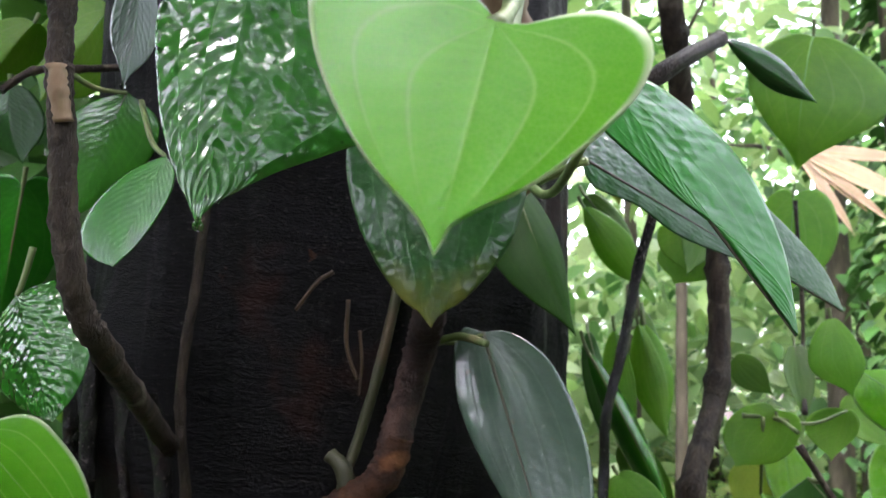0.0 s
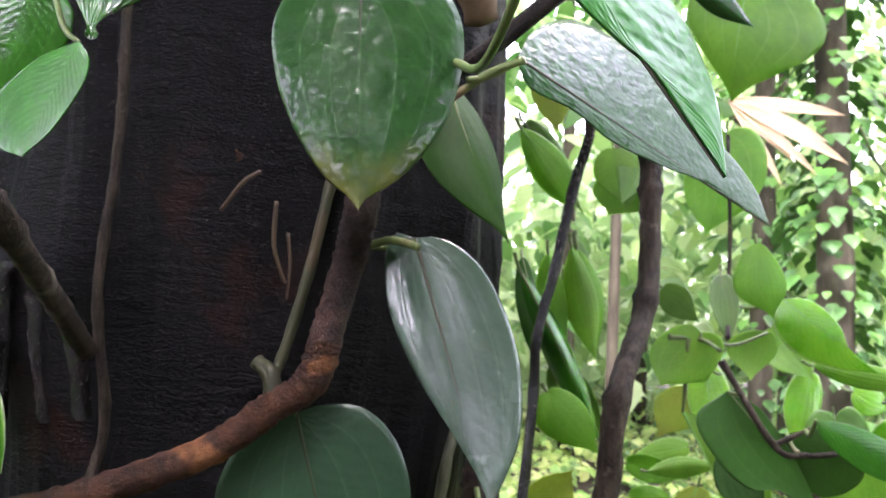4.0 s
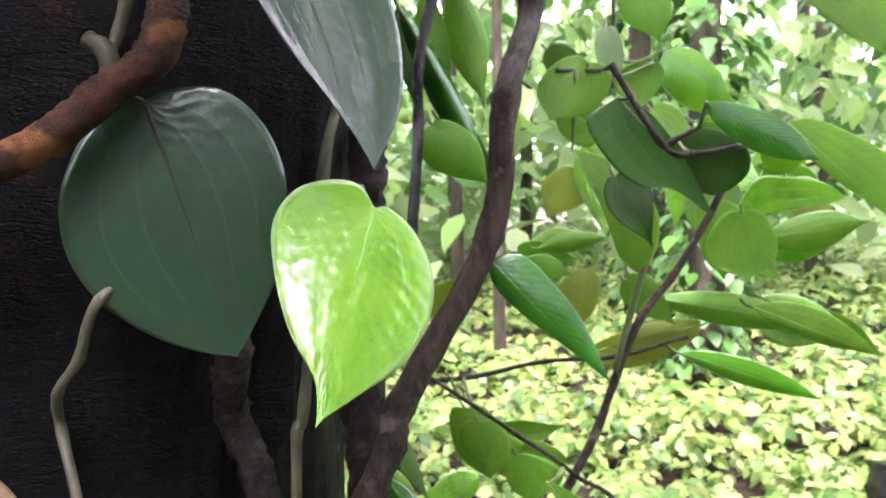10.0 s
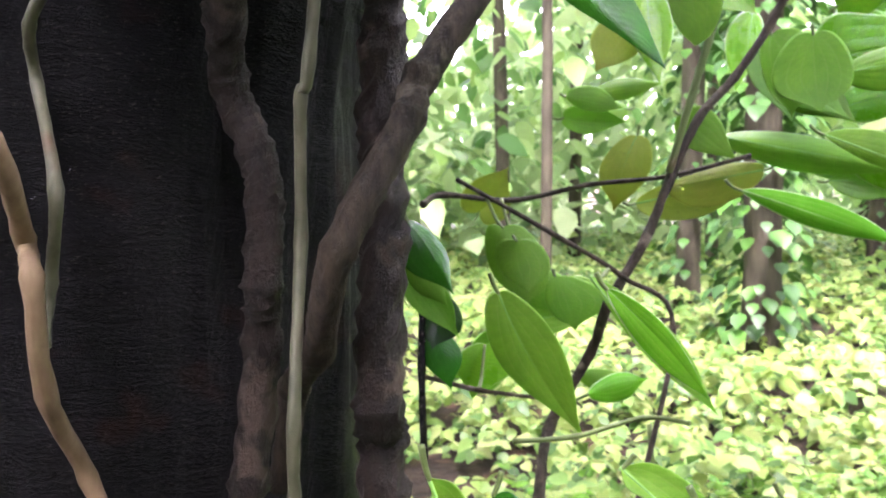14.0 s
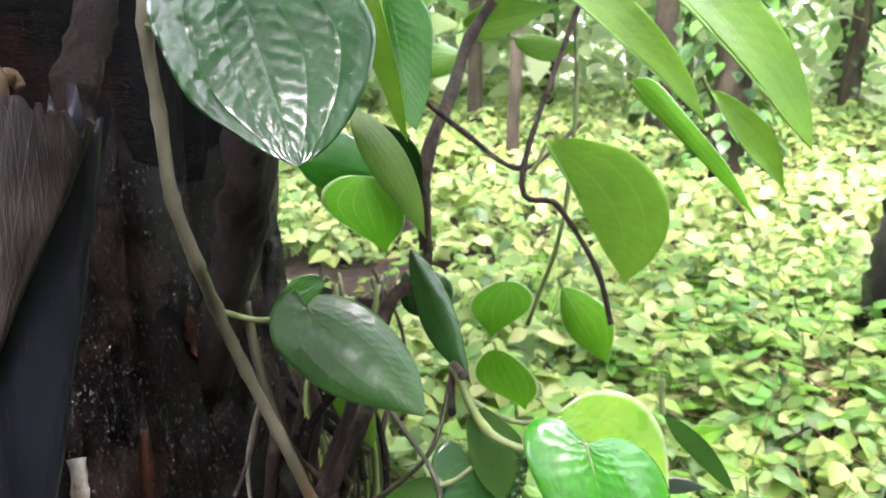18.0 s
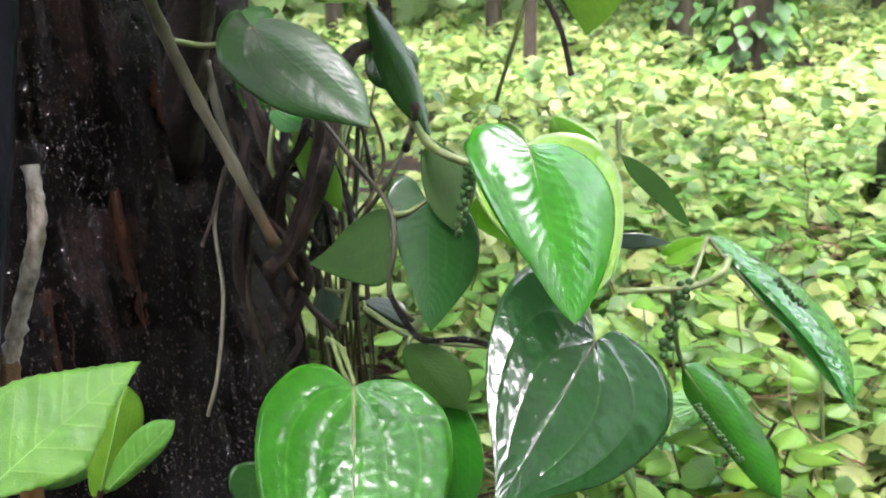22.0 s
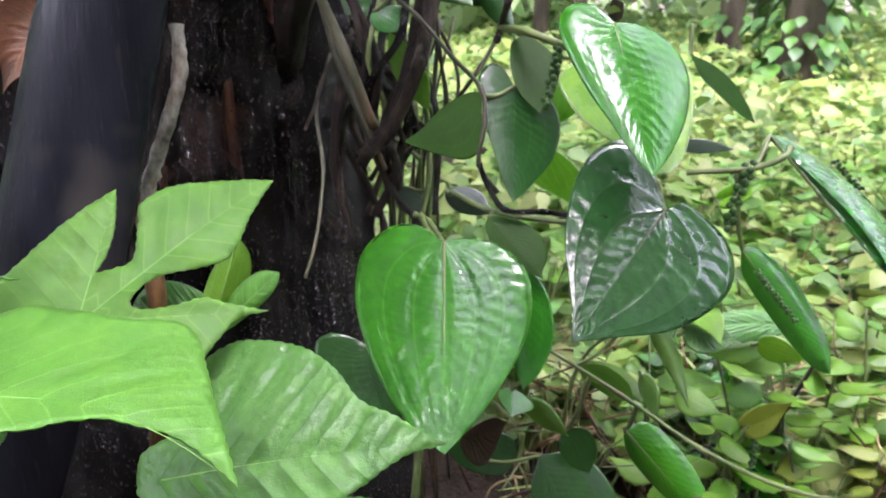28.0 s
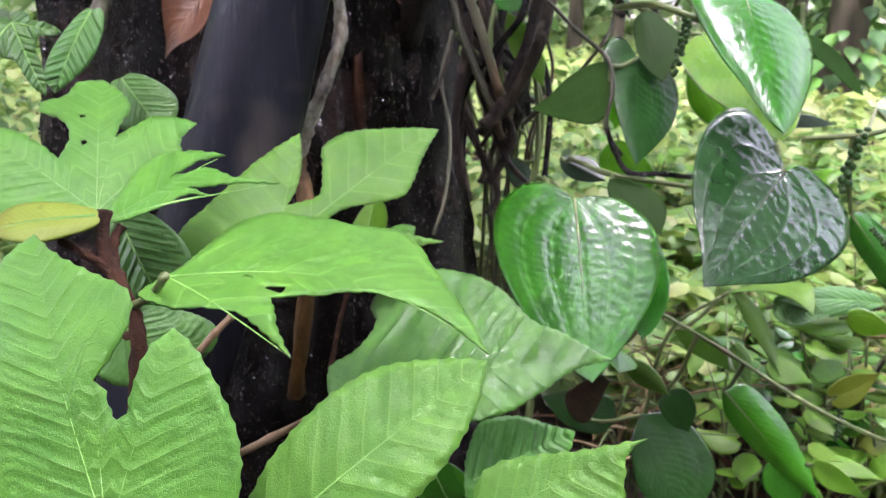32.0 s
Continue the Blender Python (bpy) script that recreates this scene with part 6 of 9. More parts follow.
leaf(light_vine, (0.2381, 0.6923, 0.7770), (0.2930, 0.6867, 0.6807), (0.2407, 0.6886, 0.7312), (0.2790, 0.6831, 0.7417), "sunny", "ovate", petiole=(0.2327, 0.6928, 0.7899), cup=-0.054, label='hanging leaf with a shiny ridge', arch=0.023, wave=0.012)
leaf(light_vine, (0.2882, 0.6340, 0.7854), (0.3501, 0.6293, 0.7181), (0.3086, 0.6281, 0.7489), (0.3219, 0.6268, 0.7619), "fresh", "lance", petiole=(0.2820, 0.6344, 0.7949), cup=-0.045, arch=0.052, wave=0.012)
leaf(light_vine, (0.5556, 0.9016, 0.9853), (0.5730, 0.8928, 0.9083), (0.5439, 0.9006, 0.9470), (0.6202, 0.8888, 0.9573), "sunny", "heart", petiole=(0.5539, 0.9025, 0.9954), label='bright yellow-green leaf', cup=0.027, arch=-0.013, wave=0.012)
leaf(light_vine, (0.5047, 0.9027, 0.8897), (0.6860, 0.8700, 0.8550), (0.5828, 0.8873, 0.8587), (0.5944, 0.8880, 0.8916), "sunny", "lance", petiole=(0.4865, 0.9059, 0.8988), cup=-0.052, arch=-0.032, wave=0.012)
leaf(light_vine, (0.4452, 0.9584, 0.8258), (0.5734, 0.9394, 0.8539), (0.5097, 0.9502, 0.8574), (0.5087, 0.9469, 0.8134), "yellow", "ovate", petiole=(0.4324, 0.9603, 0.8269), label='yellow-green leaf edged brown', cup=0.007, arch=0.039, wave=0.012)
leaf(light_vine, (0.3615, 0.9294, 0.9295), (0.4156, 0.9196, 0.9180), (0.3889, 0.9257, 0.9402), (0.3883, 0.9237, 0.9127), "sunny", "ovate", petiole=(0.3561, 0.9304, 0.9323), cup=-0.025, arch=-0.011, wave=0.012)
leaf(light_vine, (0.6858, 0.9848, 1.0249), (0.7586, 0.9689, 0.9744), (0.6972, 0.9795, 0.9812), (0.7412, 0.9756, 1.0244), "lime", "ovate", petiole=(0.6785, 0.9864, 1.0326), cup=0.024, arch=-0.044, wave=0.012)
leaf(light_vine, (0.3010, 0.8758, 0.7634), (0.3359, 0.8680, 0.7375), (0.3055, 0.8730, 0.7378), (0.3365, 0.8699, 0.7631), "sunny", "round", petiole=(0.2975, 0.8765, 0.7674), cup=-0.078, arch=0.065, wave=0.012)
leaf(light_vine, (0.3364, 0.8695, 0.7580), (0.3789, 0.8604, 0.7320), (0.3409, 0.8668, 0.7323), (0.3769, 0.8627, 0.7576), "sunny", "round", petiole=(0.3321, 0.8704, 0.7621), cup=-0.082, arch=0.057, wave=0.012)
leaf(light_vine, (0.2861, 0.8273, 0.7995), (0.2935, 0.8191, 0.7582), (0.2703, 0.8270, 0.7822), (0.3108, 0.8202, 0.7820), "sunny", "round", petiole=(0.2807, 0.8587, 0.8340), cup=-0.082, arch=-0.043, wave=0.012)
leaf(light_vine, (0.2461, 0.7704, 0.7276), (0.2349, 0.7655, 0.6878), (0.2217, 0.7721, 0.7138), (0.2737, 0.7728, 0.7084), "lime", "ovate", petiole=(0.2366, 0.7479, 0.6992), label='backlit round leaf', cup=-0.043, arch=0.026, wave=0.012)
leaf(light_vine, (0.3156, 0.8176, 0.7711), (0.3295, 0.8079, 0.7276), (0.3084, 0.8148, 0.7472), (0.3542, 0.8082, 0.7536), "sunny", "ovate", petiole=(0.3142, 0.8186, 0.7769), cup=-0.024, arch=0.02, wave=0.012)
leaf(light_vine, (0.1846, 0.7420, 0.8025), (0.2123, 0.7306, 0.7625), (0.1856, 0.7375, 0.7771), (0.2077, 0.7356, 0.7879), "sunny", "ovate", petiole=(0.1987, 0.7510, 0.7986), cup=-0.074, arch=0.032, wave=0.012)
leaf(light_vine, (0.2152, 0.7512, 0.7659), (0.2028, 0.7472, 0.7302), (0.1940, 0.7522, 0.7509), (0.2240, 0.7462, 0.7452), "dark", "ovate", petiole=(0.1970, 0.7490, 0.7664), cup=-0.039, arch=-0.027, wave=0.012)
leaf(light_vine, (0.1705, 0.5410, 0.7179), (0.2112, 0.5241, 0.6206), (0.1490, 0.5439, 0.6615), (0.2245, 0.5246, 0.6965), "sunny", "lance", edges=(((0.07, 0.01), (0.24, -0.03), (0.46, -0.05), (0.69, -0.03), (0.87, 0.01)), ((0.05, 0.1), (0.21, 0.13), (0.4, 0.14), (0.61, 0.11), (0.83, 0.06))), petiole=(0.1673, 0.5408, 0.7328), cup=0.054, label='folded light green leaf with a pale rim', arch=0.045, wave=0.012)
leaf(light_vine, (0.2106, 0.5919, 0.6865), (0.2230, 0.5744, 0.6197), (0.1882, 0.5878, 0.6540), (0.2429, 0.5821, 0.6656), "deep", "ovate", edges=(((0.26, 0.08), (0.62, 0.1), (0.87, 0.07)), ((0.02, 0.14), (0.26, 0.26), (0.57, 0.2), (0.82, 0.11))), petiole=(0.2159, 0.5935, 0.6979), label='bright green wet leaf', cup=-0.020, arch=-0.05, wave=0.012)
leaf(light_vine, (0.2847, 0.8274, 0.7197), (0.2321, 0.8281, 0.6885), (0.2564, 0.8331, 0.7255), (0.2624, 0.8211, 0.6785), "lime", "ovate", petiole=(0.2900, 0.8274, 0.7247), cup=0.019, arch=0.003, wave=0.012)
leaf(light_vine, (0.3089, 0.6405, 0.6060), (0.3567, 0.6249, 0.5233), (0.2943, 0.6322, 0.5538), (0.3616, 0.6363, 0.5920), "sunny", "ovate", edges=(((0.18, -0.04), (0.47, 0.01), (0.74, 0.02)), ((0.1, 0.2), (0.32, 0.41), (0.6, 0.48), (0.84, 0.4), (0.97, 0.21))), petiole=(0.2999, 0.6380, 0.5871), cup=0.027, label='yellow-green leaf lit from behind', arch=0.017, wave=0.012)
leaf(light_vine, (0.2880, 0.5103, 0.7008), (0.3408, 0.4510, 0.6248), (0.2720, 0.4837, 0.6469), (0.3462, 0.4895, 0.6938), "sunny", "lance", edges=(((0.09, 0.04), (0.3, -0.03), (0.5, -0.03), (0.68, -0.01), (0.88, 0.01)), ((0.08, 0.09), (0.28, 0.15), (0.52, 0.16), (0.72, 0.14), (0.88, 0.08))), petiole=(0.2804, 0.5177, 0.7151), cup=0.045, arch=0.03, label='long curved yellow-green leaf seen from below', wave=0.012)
leaf(light_vine, (0.2774, 0.5864, 0.6983), (0.3520, 0.5430, 0.6259), (0.2735, 0.5568, 0.6420), (0.3408, 0.5813, 0.6967), "sunny", "lance", edges=(((0.09, 0.06), (0.28, -0.01), (0.54, -0.02), (0.8, -0.0)), ((0.08, 0.1), (0.24, 0.15), (0.53, 0.14), (0.82, 0.09))), petiole=(0.2853, 0.5856, 0.7050), cup=0.045, arch=0.02, label='folded green leaf', wave=0.012)
leaf(light_vine, (0.4324, 0.6804, 0.6324), (0.4803, 0.6580, 0.5685), (0.4512, 0.6688, 0.5953), (0.4676, 0.6693, 0.6082), "sunny", "lance", petiole=(0.4276, 0.6826, 0.6413), cup=0.045, arch=0.052, wave=0.012)
leaf(light_vine, (0.3083, 0.5319, 0.6453), (0.3591, 0.5058, 0.5882), (0.3078, 0.5309, 0.5996), (0.3495, 0.5121, 0.6453), "fresh", "lance", edges=(((0.14, 0.03), (0.4, 0.02), (0.69, 0.01)), ((0.1, 0.09), (0.36, 0.09), (0.73, 0.07))), petiole=(0.3088, 0.5315, 0.6477), cup=-0.045, label='narrow leaf shining under the sky', arch=-0.043, wave=0.012)
leaf(light_vine, (0.3072, 0.7157, 0.7010), (0.3490, 0.7116, 0.7109), (0.3273, 0.7157, 0.7140), (0.3289, 0.7112, 0.6962), "fresh", "ovate", petiole=(0.2861, 0.7494, 0.6898), cup=-0.080, arch=-0.024, wave=0.012)
leaf(light_vine, (0.3659, 0.9065, 0.6671), (0.4243, 0.8955, 0.6585), (0.3939, 0.9029, 0.6703), (0.3936, 0.8971, 0.6453), "sunny", "ovate", petiole=(0.3601, 0.9076, 0.6698), cup=-0.021, arch=-0.047, wave=0.012)
leaf(light_vine, (0.4055, 1.0437, 0.3941), (0.3852, 1.0316, 0.3293), (0.3660, 1.0435, 0.3674), (0.4314, 1.0339, 0.3689), "fresh", "ovate", petiole=(0.4076, 1.0450, 0.4026), cup=-0.013, arch=0.068, wave=0.012)
leaf(light_vine, (0.3916, 1.0276, 0.3166), (0.4234, 1.0062, 0.2465), (0.3716, 1.0229, 0.2839), (0.4369, 1.0118, 0.2790), "fresh", "ovate", petiole=(0.3884, 1.0297, 0.3260), cup=0.018, arch=-0.011, wave=0.012)
leaf(light_vine, (0.4361, 0.9408, 0.4178), (0.4817, 0.9152, 0.3387), (0.4414, 0.9292, 0.3721), (0.4823, 0.9272, 0.3902), "fresh", "lance", petiole=(0.4316, 0.9433, 0.4285), cup=-0.073, arch=0.048, wave=0.012)
leaf(light_vine, (0.2014, 0.6227, 0.5907), (0.2131, 0.6114, 0.5504), (0.1814, 0.6221, 0.5752), (0.2241, 0.6151, 0.5732), "fresh", "ovate", petiole=(0.2416, 0.6578, 0.5895), cup=-0.023, arch=0.071, wave=0.012)
leaf(light_vine, (0.1785, 0.5941, 0.5424), (0.1551, 0.5951, 0.5319), (0.1640, 0.5969, 0.5449), (0.1696, 0.5922, 0.5288), "deep", "ovate", petiole=(0.1808, 0.5940, 0.5442), cup=0.024, arch=0.02, wave=0.012)
leaf(light_vine, (0.2301, 0.6387, 0.5450), (0.2619, 0.6158, 0.4685), (0.2361, 0.6272, 0.5001), (0.2526, 0.6278, 0.5133), "dark", "lance", petiole=(0.2404, 0.6528, 0.5403), cup=-0.063, arch=-0.037, wave=0.012)
leaf(light_vine, (0.2069, 0.6077, 0.6188), (0.2330, 0.6055, 0.5822), (0.2096, 0.6026, 0.5989), (0.2271, 0.6021, 0.6078), "dark", "ovate", petiole=(0.2043, 0.6080, 0.6238), cup=-0.025, arch=0.038, wave=0.012)
leaf(light_vine, (0.2207, 0.6907, 0.5770), (0.1587, 0.6975, 0.5975), (0.1926, 0.7004, 0.6090), (0.1909, 0.6892, 0.5724), "deep", "heart", petiole=(0.2413, 0.6566, 0.5772), label='deep green leaf in the shade', cup=-0.081, arch=0.041, wave=0.012)
leaf(light_vine, (0.1805, 0.7177, 0.5730), (0.2303, 0.6988, 0.5410), (0.1972, 0.7054, 0.5433), (0.2167, 0.7114, 0.5732), "sunny", "ovate", petiole=(0.1755, 0.7196, 0.5780), cup=0.002, arch=0.027, wave=0.012)
leaf(light_vine, (0.1951, 0.6048, 0.6274), (0.2287, 0.5795, 0.5663), (0.2027, 0.5937, 0.5968), (0.2237, 0.5926, 0.6049), "olive", "lance", petiole=(0.1917, 0.6073, 0.6357), label='narrow dull green leaf', cup=-0.03, arch=0.032, wave=0.012)
leaf(light_vine, (0.2357, 0.6904, 0.5172), (0.2595, 0.6762, 0.4858), (0.2345, 0.6828, 0.4927), (0.2607, 0.6838, 0.5103), "dark", "ovate", petiole=(0.2401, 0.6515, 0.5281), cup=-0.029, arch=0.064, wave=0.012)
leaf(light_vine, (0.6570, 1.1055, 1.0519), (0.6178, 1.0738, 0.9516), (0.6703, 1.0921, 1.0116), (0.6149, 1.0939, 1.0221), "lime", "ovate", petiole=(0.6638, 1.1134, 1.0630), cup=-0.040, arch=0.020, wave=0.012)
leaf(light_vine, (0.6576, 1.0506, 1.0007), (0.6540, 1.0140, 0.9130), (0.6907, 1.0280, 0.9890), (0.6157, 1.0475, 0.9751), "olive", "heart", petiole=(0.6603, 1.0594, 1.0142), cup=0.030, arch=-0.020, wave=0.012)
leaf(light_vine, (0.7395, 1.1409, 1.0285), (0.7705, 1.1037, 1.0082), (0.7588, 1.1307, 1.0428), (0.7398, 1.1224, 0.9999), "lime", "ovate", petiole=(0.7277, 1.1515, 1.0351), cup=-0.060, arch=0.040, wave=0.012)
leaf(light_vine, (0.5227, 1.1702, 0.9430), (0.4327, 1.1535, 0.9293), (0.4916, 1.1574, 0.9221), (0.4901, 1.1683, 0.9544), "sunny", "ovate", petiole=(0.5362, 1.1762, 0.9450), cup=-0.040, arch=0.000, wave=0.012)
leaf(light_vine, (0.3743, 1.3875, 0.8065), (0.4121, 1.3559, 0.8733), (0.3515, 1.3858, 0.8411), (0.4097, 1.3648, 0.8000), "yellow", "heart", petiole=(0.3664, 1.3958, 0.7919), cup=0.030, arch=0.020, wave=0.012)
leaf(light_vine, (0.4887, 1.0324, 1.0605), (0.4866, 0.9937, 0.9497), (0.5111, 1.0096, 1.0242), (0.4632, 1.0253, 1.0193), "lime", "ovate", petiole=(0.4905, 1.0415, 1.0773), cup=-0.060, arch=-0.020, wave=0.012)
leaf(light_vine, (0.2090, 0.9043, 0.7778), (0.2467, 0.8629, 0.7173), (0.2346, 0.8909, 0.7641), (0.2094, 0.8858, 0.7499), "olive", "ovate", petiole=(0.2061, 0.9133, 0.7827), cup=-0.040, arch=0.040, wave=0.012)
leaf(light_vine, (0.6108, 1.1175, 1.1088), (0.6468, 1.0761, 1.0442), (0.6434, 1.0957, 1.1062), (0.6013, 1.1077, 1.0657), "sunny", "ovate", petiole=(0.6060, 1.1274, 1.1205), cup=0.030, arch=0.000, wave=0.012)
leaf(light_vine, (0.8527, 1.2214, 0.9965), (0.9153, 1.1891, 1.1080), (0.8451, 1.2192, 1.0580), (0.9012, 1.1983, 1.0119), "lime", "ovate", petiole=(0.8465, 1.2294, 0.9812), cup=-0.060, arch=0.020, wave=0.012)
leaf(light_vine, (0.3505, 1.0744, 0.6506), (0.2642, 1.0568, 0.6322), (0.3246, 1.0608, 0.6289), (0.3157, 1.0728, 0.6605), "lime", "ovate", petiole=(0.3615, 1.0808, 0.6515), cup=-0.040, arch=-0.020, wave=0.012)
leaf(light_vine, (0.3699, 1.1243, 0.6795), (0.4719, 1.0790, 0.7070), (0.4025, 1.1130, 0.7092), (0.4072, 1.1011, 0.6698), "sunny", "ovate", petiole=(0.3589, 1.1339, 0.6752), cup=0.030, arch=0.040, wave=0.012)
leaf(light_vine, (0.2241, 0.8397, 1.2883), (0.2731, 0.8038, 1.2003), (0.2533, 0.8194, 1.2654), (0.2284, 0.8321, 1.2487), "olive", "ovate", petiole=(0.2185, 0.8484, 1.3010), cup=-0.060, arch=0.000, wave=0.012)
leaf(light_vine, (0.2755, 0.8344, 1.1814), (0.2902, 0.8046, 1.0753), (0.2941, 0.8244, 1.1385), (0.2701, 0.8204, 1.1331), "olive", "lance", petiole=(0.2760, 0.8421, 1.1898), cup=-0.040, arch=0.020, wave=0.012)
leaf(light_vine, (0.2480, 0.7916, 1.0660), (0.2861, 0.7566, 1.0061), (0.2725, 0.7716, 1.0550), (0.2492, 0.7841, 1.0351), "olive", "ovate", petiole=(0.2443, 0.8001, 1.0733), cup=0.030, arch=-0.020, wave=0.012)
leaf(light_vine, (0.5973, 0.9400, 0.9545), (0.6496, 0.9024, 0.9026), (0.6253, 0.9269, 0.9676), (0.5838, 0.9269, 0.9220), "sunny", "heart", petiole=(0.5901, 0.9490, 0.9628), cup=-0.060, arch=0.040, wave=0.012)
leaf(light_vine, (0.6778, 0.9751, 1.0325), (0.7326, 0.9348, 1.0639), (0.6844, 0.9569, 1.0657), (0.7073, 0.9625, 1.0211), "lime", "ovate", petiole=(0.6743, 0.9839, 1.0286), cup=-0.040, arch=0.000, wave=0.012)
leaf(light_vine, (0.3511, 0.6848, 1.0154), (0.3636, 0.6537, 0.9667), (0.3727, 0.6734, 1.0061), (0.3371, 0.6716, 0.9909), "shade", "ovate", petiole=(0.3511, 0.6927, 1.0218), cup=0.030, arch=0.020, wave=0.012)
leaf(light_vine, (0.3684, 0.9170, 1.2983), (0.3346, 0.8943, 1.2243), (0.3798, 0.8997, 1.2725), (0.3389, 0.9140, 1.2907), "olive", "heart", petiole=(0.3760, 0.9234, 1.3140), cup=-0.060, arch=-0.020, wave=0.012)
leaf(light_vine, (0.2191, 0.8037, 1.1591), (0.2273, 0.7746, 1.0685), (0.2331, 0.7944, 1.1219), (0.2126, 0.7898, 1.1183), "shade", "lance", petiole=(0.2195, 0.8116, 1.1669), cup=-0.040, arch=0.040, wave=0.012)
leaf(light_vine, (0.2447, 0.8206, 1.1313), (0.2553, 0.7905, 1.0613), (0.2571, 0.8032, 1.1032), (0.2418, 0.8139, 1.0991), "deep", "lance", petiole=(0.2441, 0.8285, 1.1414), cup=0.030, arch=0.000, wave=0.012)
leaf(light_vine, (0.7127, 0.9701, 1.0077), (0.7447, 0.9360, 0.9527), (0.7428, 0.9571, 1.0045), (0.7028, 0.9565, 0.9731), "yellow", "ovate", petiole=(0.7073, 0.9788, 1.0190), cup=-0.060, arch=0.020, wave=0.012)
leaf(light_vine, (0.4699, 0.9115, 0.9111), (0.5080, 0.8761, 0.8665), (0.4940, 0.8913, 0.9111), (0.4707, 0.9042, 0.8805), "sunny", "ovate", petiole=(0.4677, 0.9199, 0.9153), cup=-0.040, arch=-0.020, wave=0.012)
leaf(light_vine, (0.6446, 0.9353, 0.8464), (0.7162, 0.8933, 0.8377), (0.6815, 0.9208, 0.8574), (0.6704, 0.9154, 0.8276), "sunny", "lance", petiole=(0.6380, 0.9445, 0.8464), cup=0.030, arch=0.040, wave=0.012)
leaf(light_vine, (0.6371, 0.9176, 0.8824), (0.7269, 0.8616, 0.8252), (0.6826, 0.8898, 0.8748), (0.6697, 0.8989, 0.8405), "lime", "lance", petiole=(0.6291, 0.9281, 0.8885), cup=-0.060, arch=0.000, wave=0.012)
leaf(light_vine, (0.5899, 0.9337, 0.9590), (0.6309, 0.8896, 0.9059), (0.6141, 0.9202, 0.9666), (0.5760, 0.9188, 0.9308), "sunny", "heart", petiole=(0.5881, 0.9427, 0.9643), cup=-0.040, arch=0.020, wave=0.012)
leaf(light_vine, (0.4244, 1.1257, 0.9269), (0.4883, 1.0790, 0.9183), (0.4473, 1.1046, 0.9404), (0.4447, 1.1114, 0.9076), "sunny", "ovate", petiole=(0.4133, 1.1367, 0.9282), cup=0.030, arch=-0.020, wave=0.012)
leaf(light_vine, (0.7076, 1.0067, 0.9282), (0.7826, 0.9593, 0.9508), (0.7310, 0.9948, 0.9591), (0.7341, 0.9829, 0.9135), "lime", "ovate", petiole=(0.6963, 1.0173, 0.9240), cup=-0.060, arch=0.040, wave=0.012)
leaf(light_vine, (0.3802, 0.8925, 1.1430), (0.4025, 0.8540, 1.1088), (0.3966, 0.8720, 1.1428), (0.3781, 0.8832, 1.1189), "olive", "ovate", petiole=(0.3774, 0.9018, 1.1494), cup=-0.040, arch=0.000, wave=0.012)
leaf(light_vine, (0.4220, 0.8523, 1.1542), (0.4148, 0.8187, 1.0848), (0.4330, 0.8400, 1.1316), (0.4049, 0.8382, 1.1278), "olive", "ovate", petiole=(0.4246, 0.8606, 1.1657), cup=0.030, arch=0.020, wave=0.012)
leaf(light_vine, (0.4342, 0.9055, 1.0654), (0.3788, 0.8896, 1.0927), (0.4065, 0.8948, 1.0514), (0.4344, 0.8988, 1.0903), "sunny", "heart", petiole=(0.4490, 0.9098, 1.0581), cup=-0.060, arch=-0.020, wave=0.012)

# the low vine with berries
low_vine = thing("pepper_vine", (0.1620, 0.6585, 0.3773), "pepper vine with broad shiny leaves and green berry spikes", "vine", "pepper vines")
stem("stem", ((0.1934, 0.5671, 0.3696), (0.2009, 0.5553, 0.3687), (0.2057, 0.5218, 0.3655)), 0.0018, 0.0014, STEM_GREEN, low_vine)
stem("main_stem", ((0.1789, 0.6454, 0.5000), (0.1987, 0.6162, 0.4836), (0.2166, 0.5856, 0.4623), (0.2298, 0.5577, 0.4474), (0.2302, 0.5413, 0.4307), (0.2265, 0.5340, 0.4082), (0.2380, 0.5374, 0.3909)), 0.0013, 0.0013, STEM_OLIVE, low_vine, label="thin green stem", nodes=0.25)
stem("stem", ((0.2265, 0.5340, 0.4082), (0.2324, 0.5341, 0.3951), (0.2426, 0.5335, 0.3812), (0.2634, 0.5308, 0.3806), (0.2767, 0.5190, 0.3814)), 0.0016, 0.0016, BARK_ROUGH, low_vine)
stem("stem", ((0.2532, 0.6267, 0.4767), (0.2316, 0.5714, 0.4571), (0.2102, 0.5843, 0.4254), (0.1911, 0.6095, 0.3994)), 0.0012, 0.0013, STEM_OLIVE, low_vine)
stem("stem", ((0.2532, 0.6267, 0.4767), (0.2517, 0.5448, 0.4794), (0.2703, 0.5297, 0.4725), (0.2821, 0.5271, 0.4689)), 0.0024, 0.0016, STEM_GREEN, low_vine, label="pale jointed stem", nodes=0.2)
stem("stem", ((0.2470, 0.5720, 0.4950), (0.2532, 0.6267, 0.4767), (0.2419, 0.5756, 0.4729)), 0.0022, 0.002, STEM_BROWN, low_vine)
stem("stem", ((0.1355, 0.6550, 0.5133), (0.1403, 0.6449, 0.4856), (0.1486, 0.6333, 0.4544), (0.1676, 0.6157, 0.4095), (0.1766, 0.6174, 0.3865)), 0.0026, 0.0024, STEM_OLIVE, low_vine, label="grey-green stem", nodes=0.15)
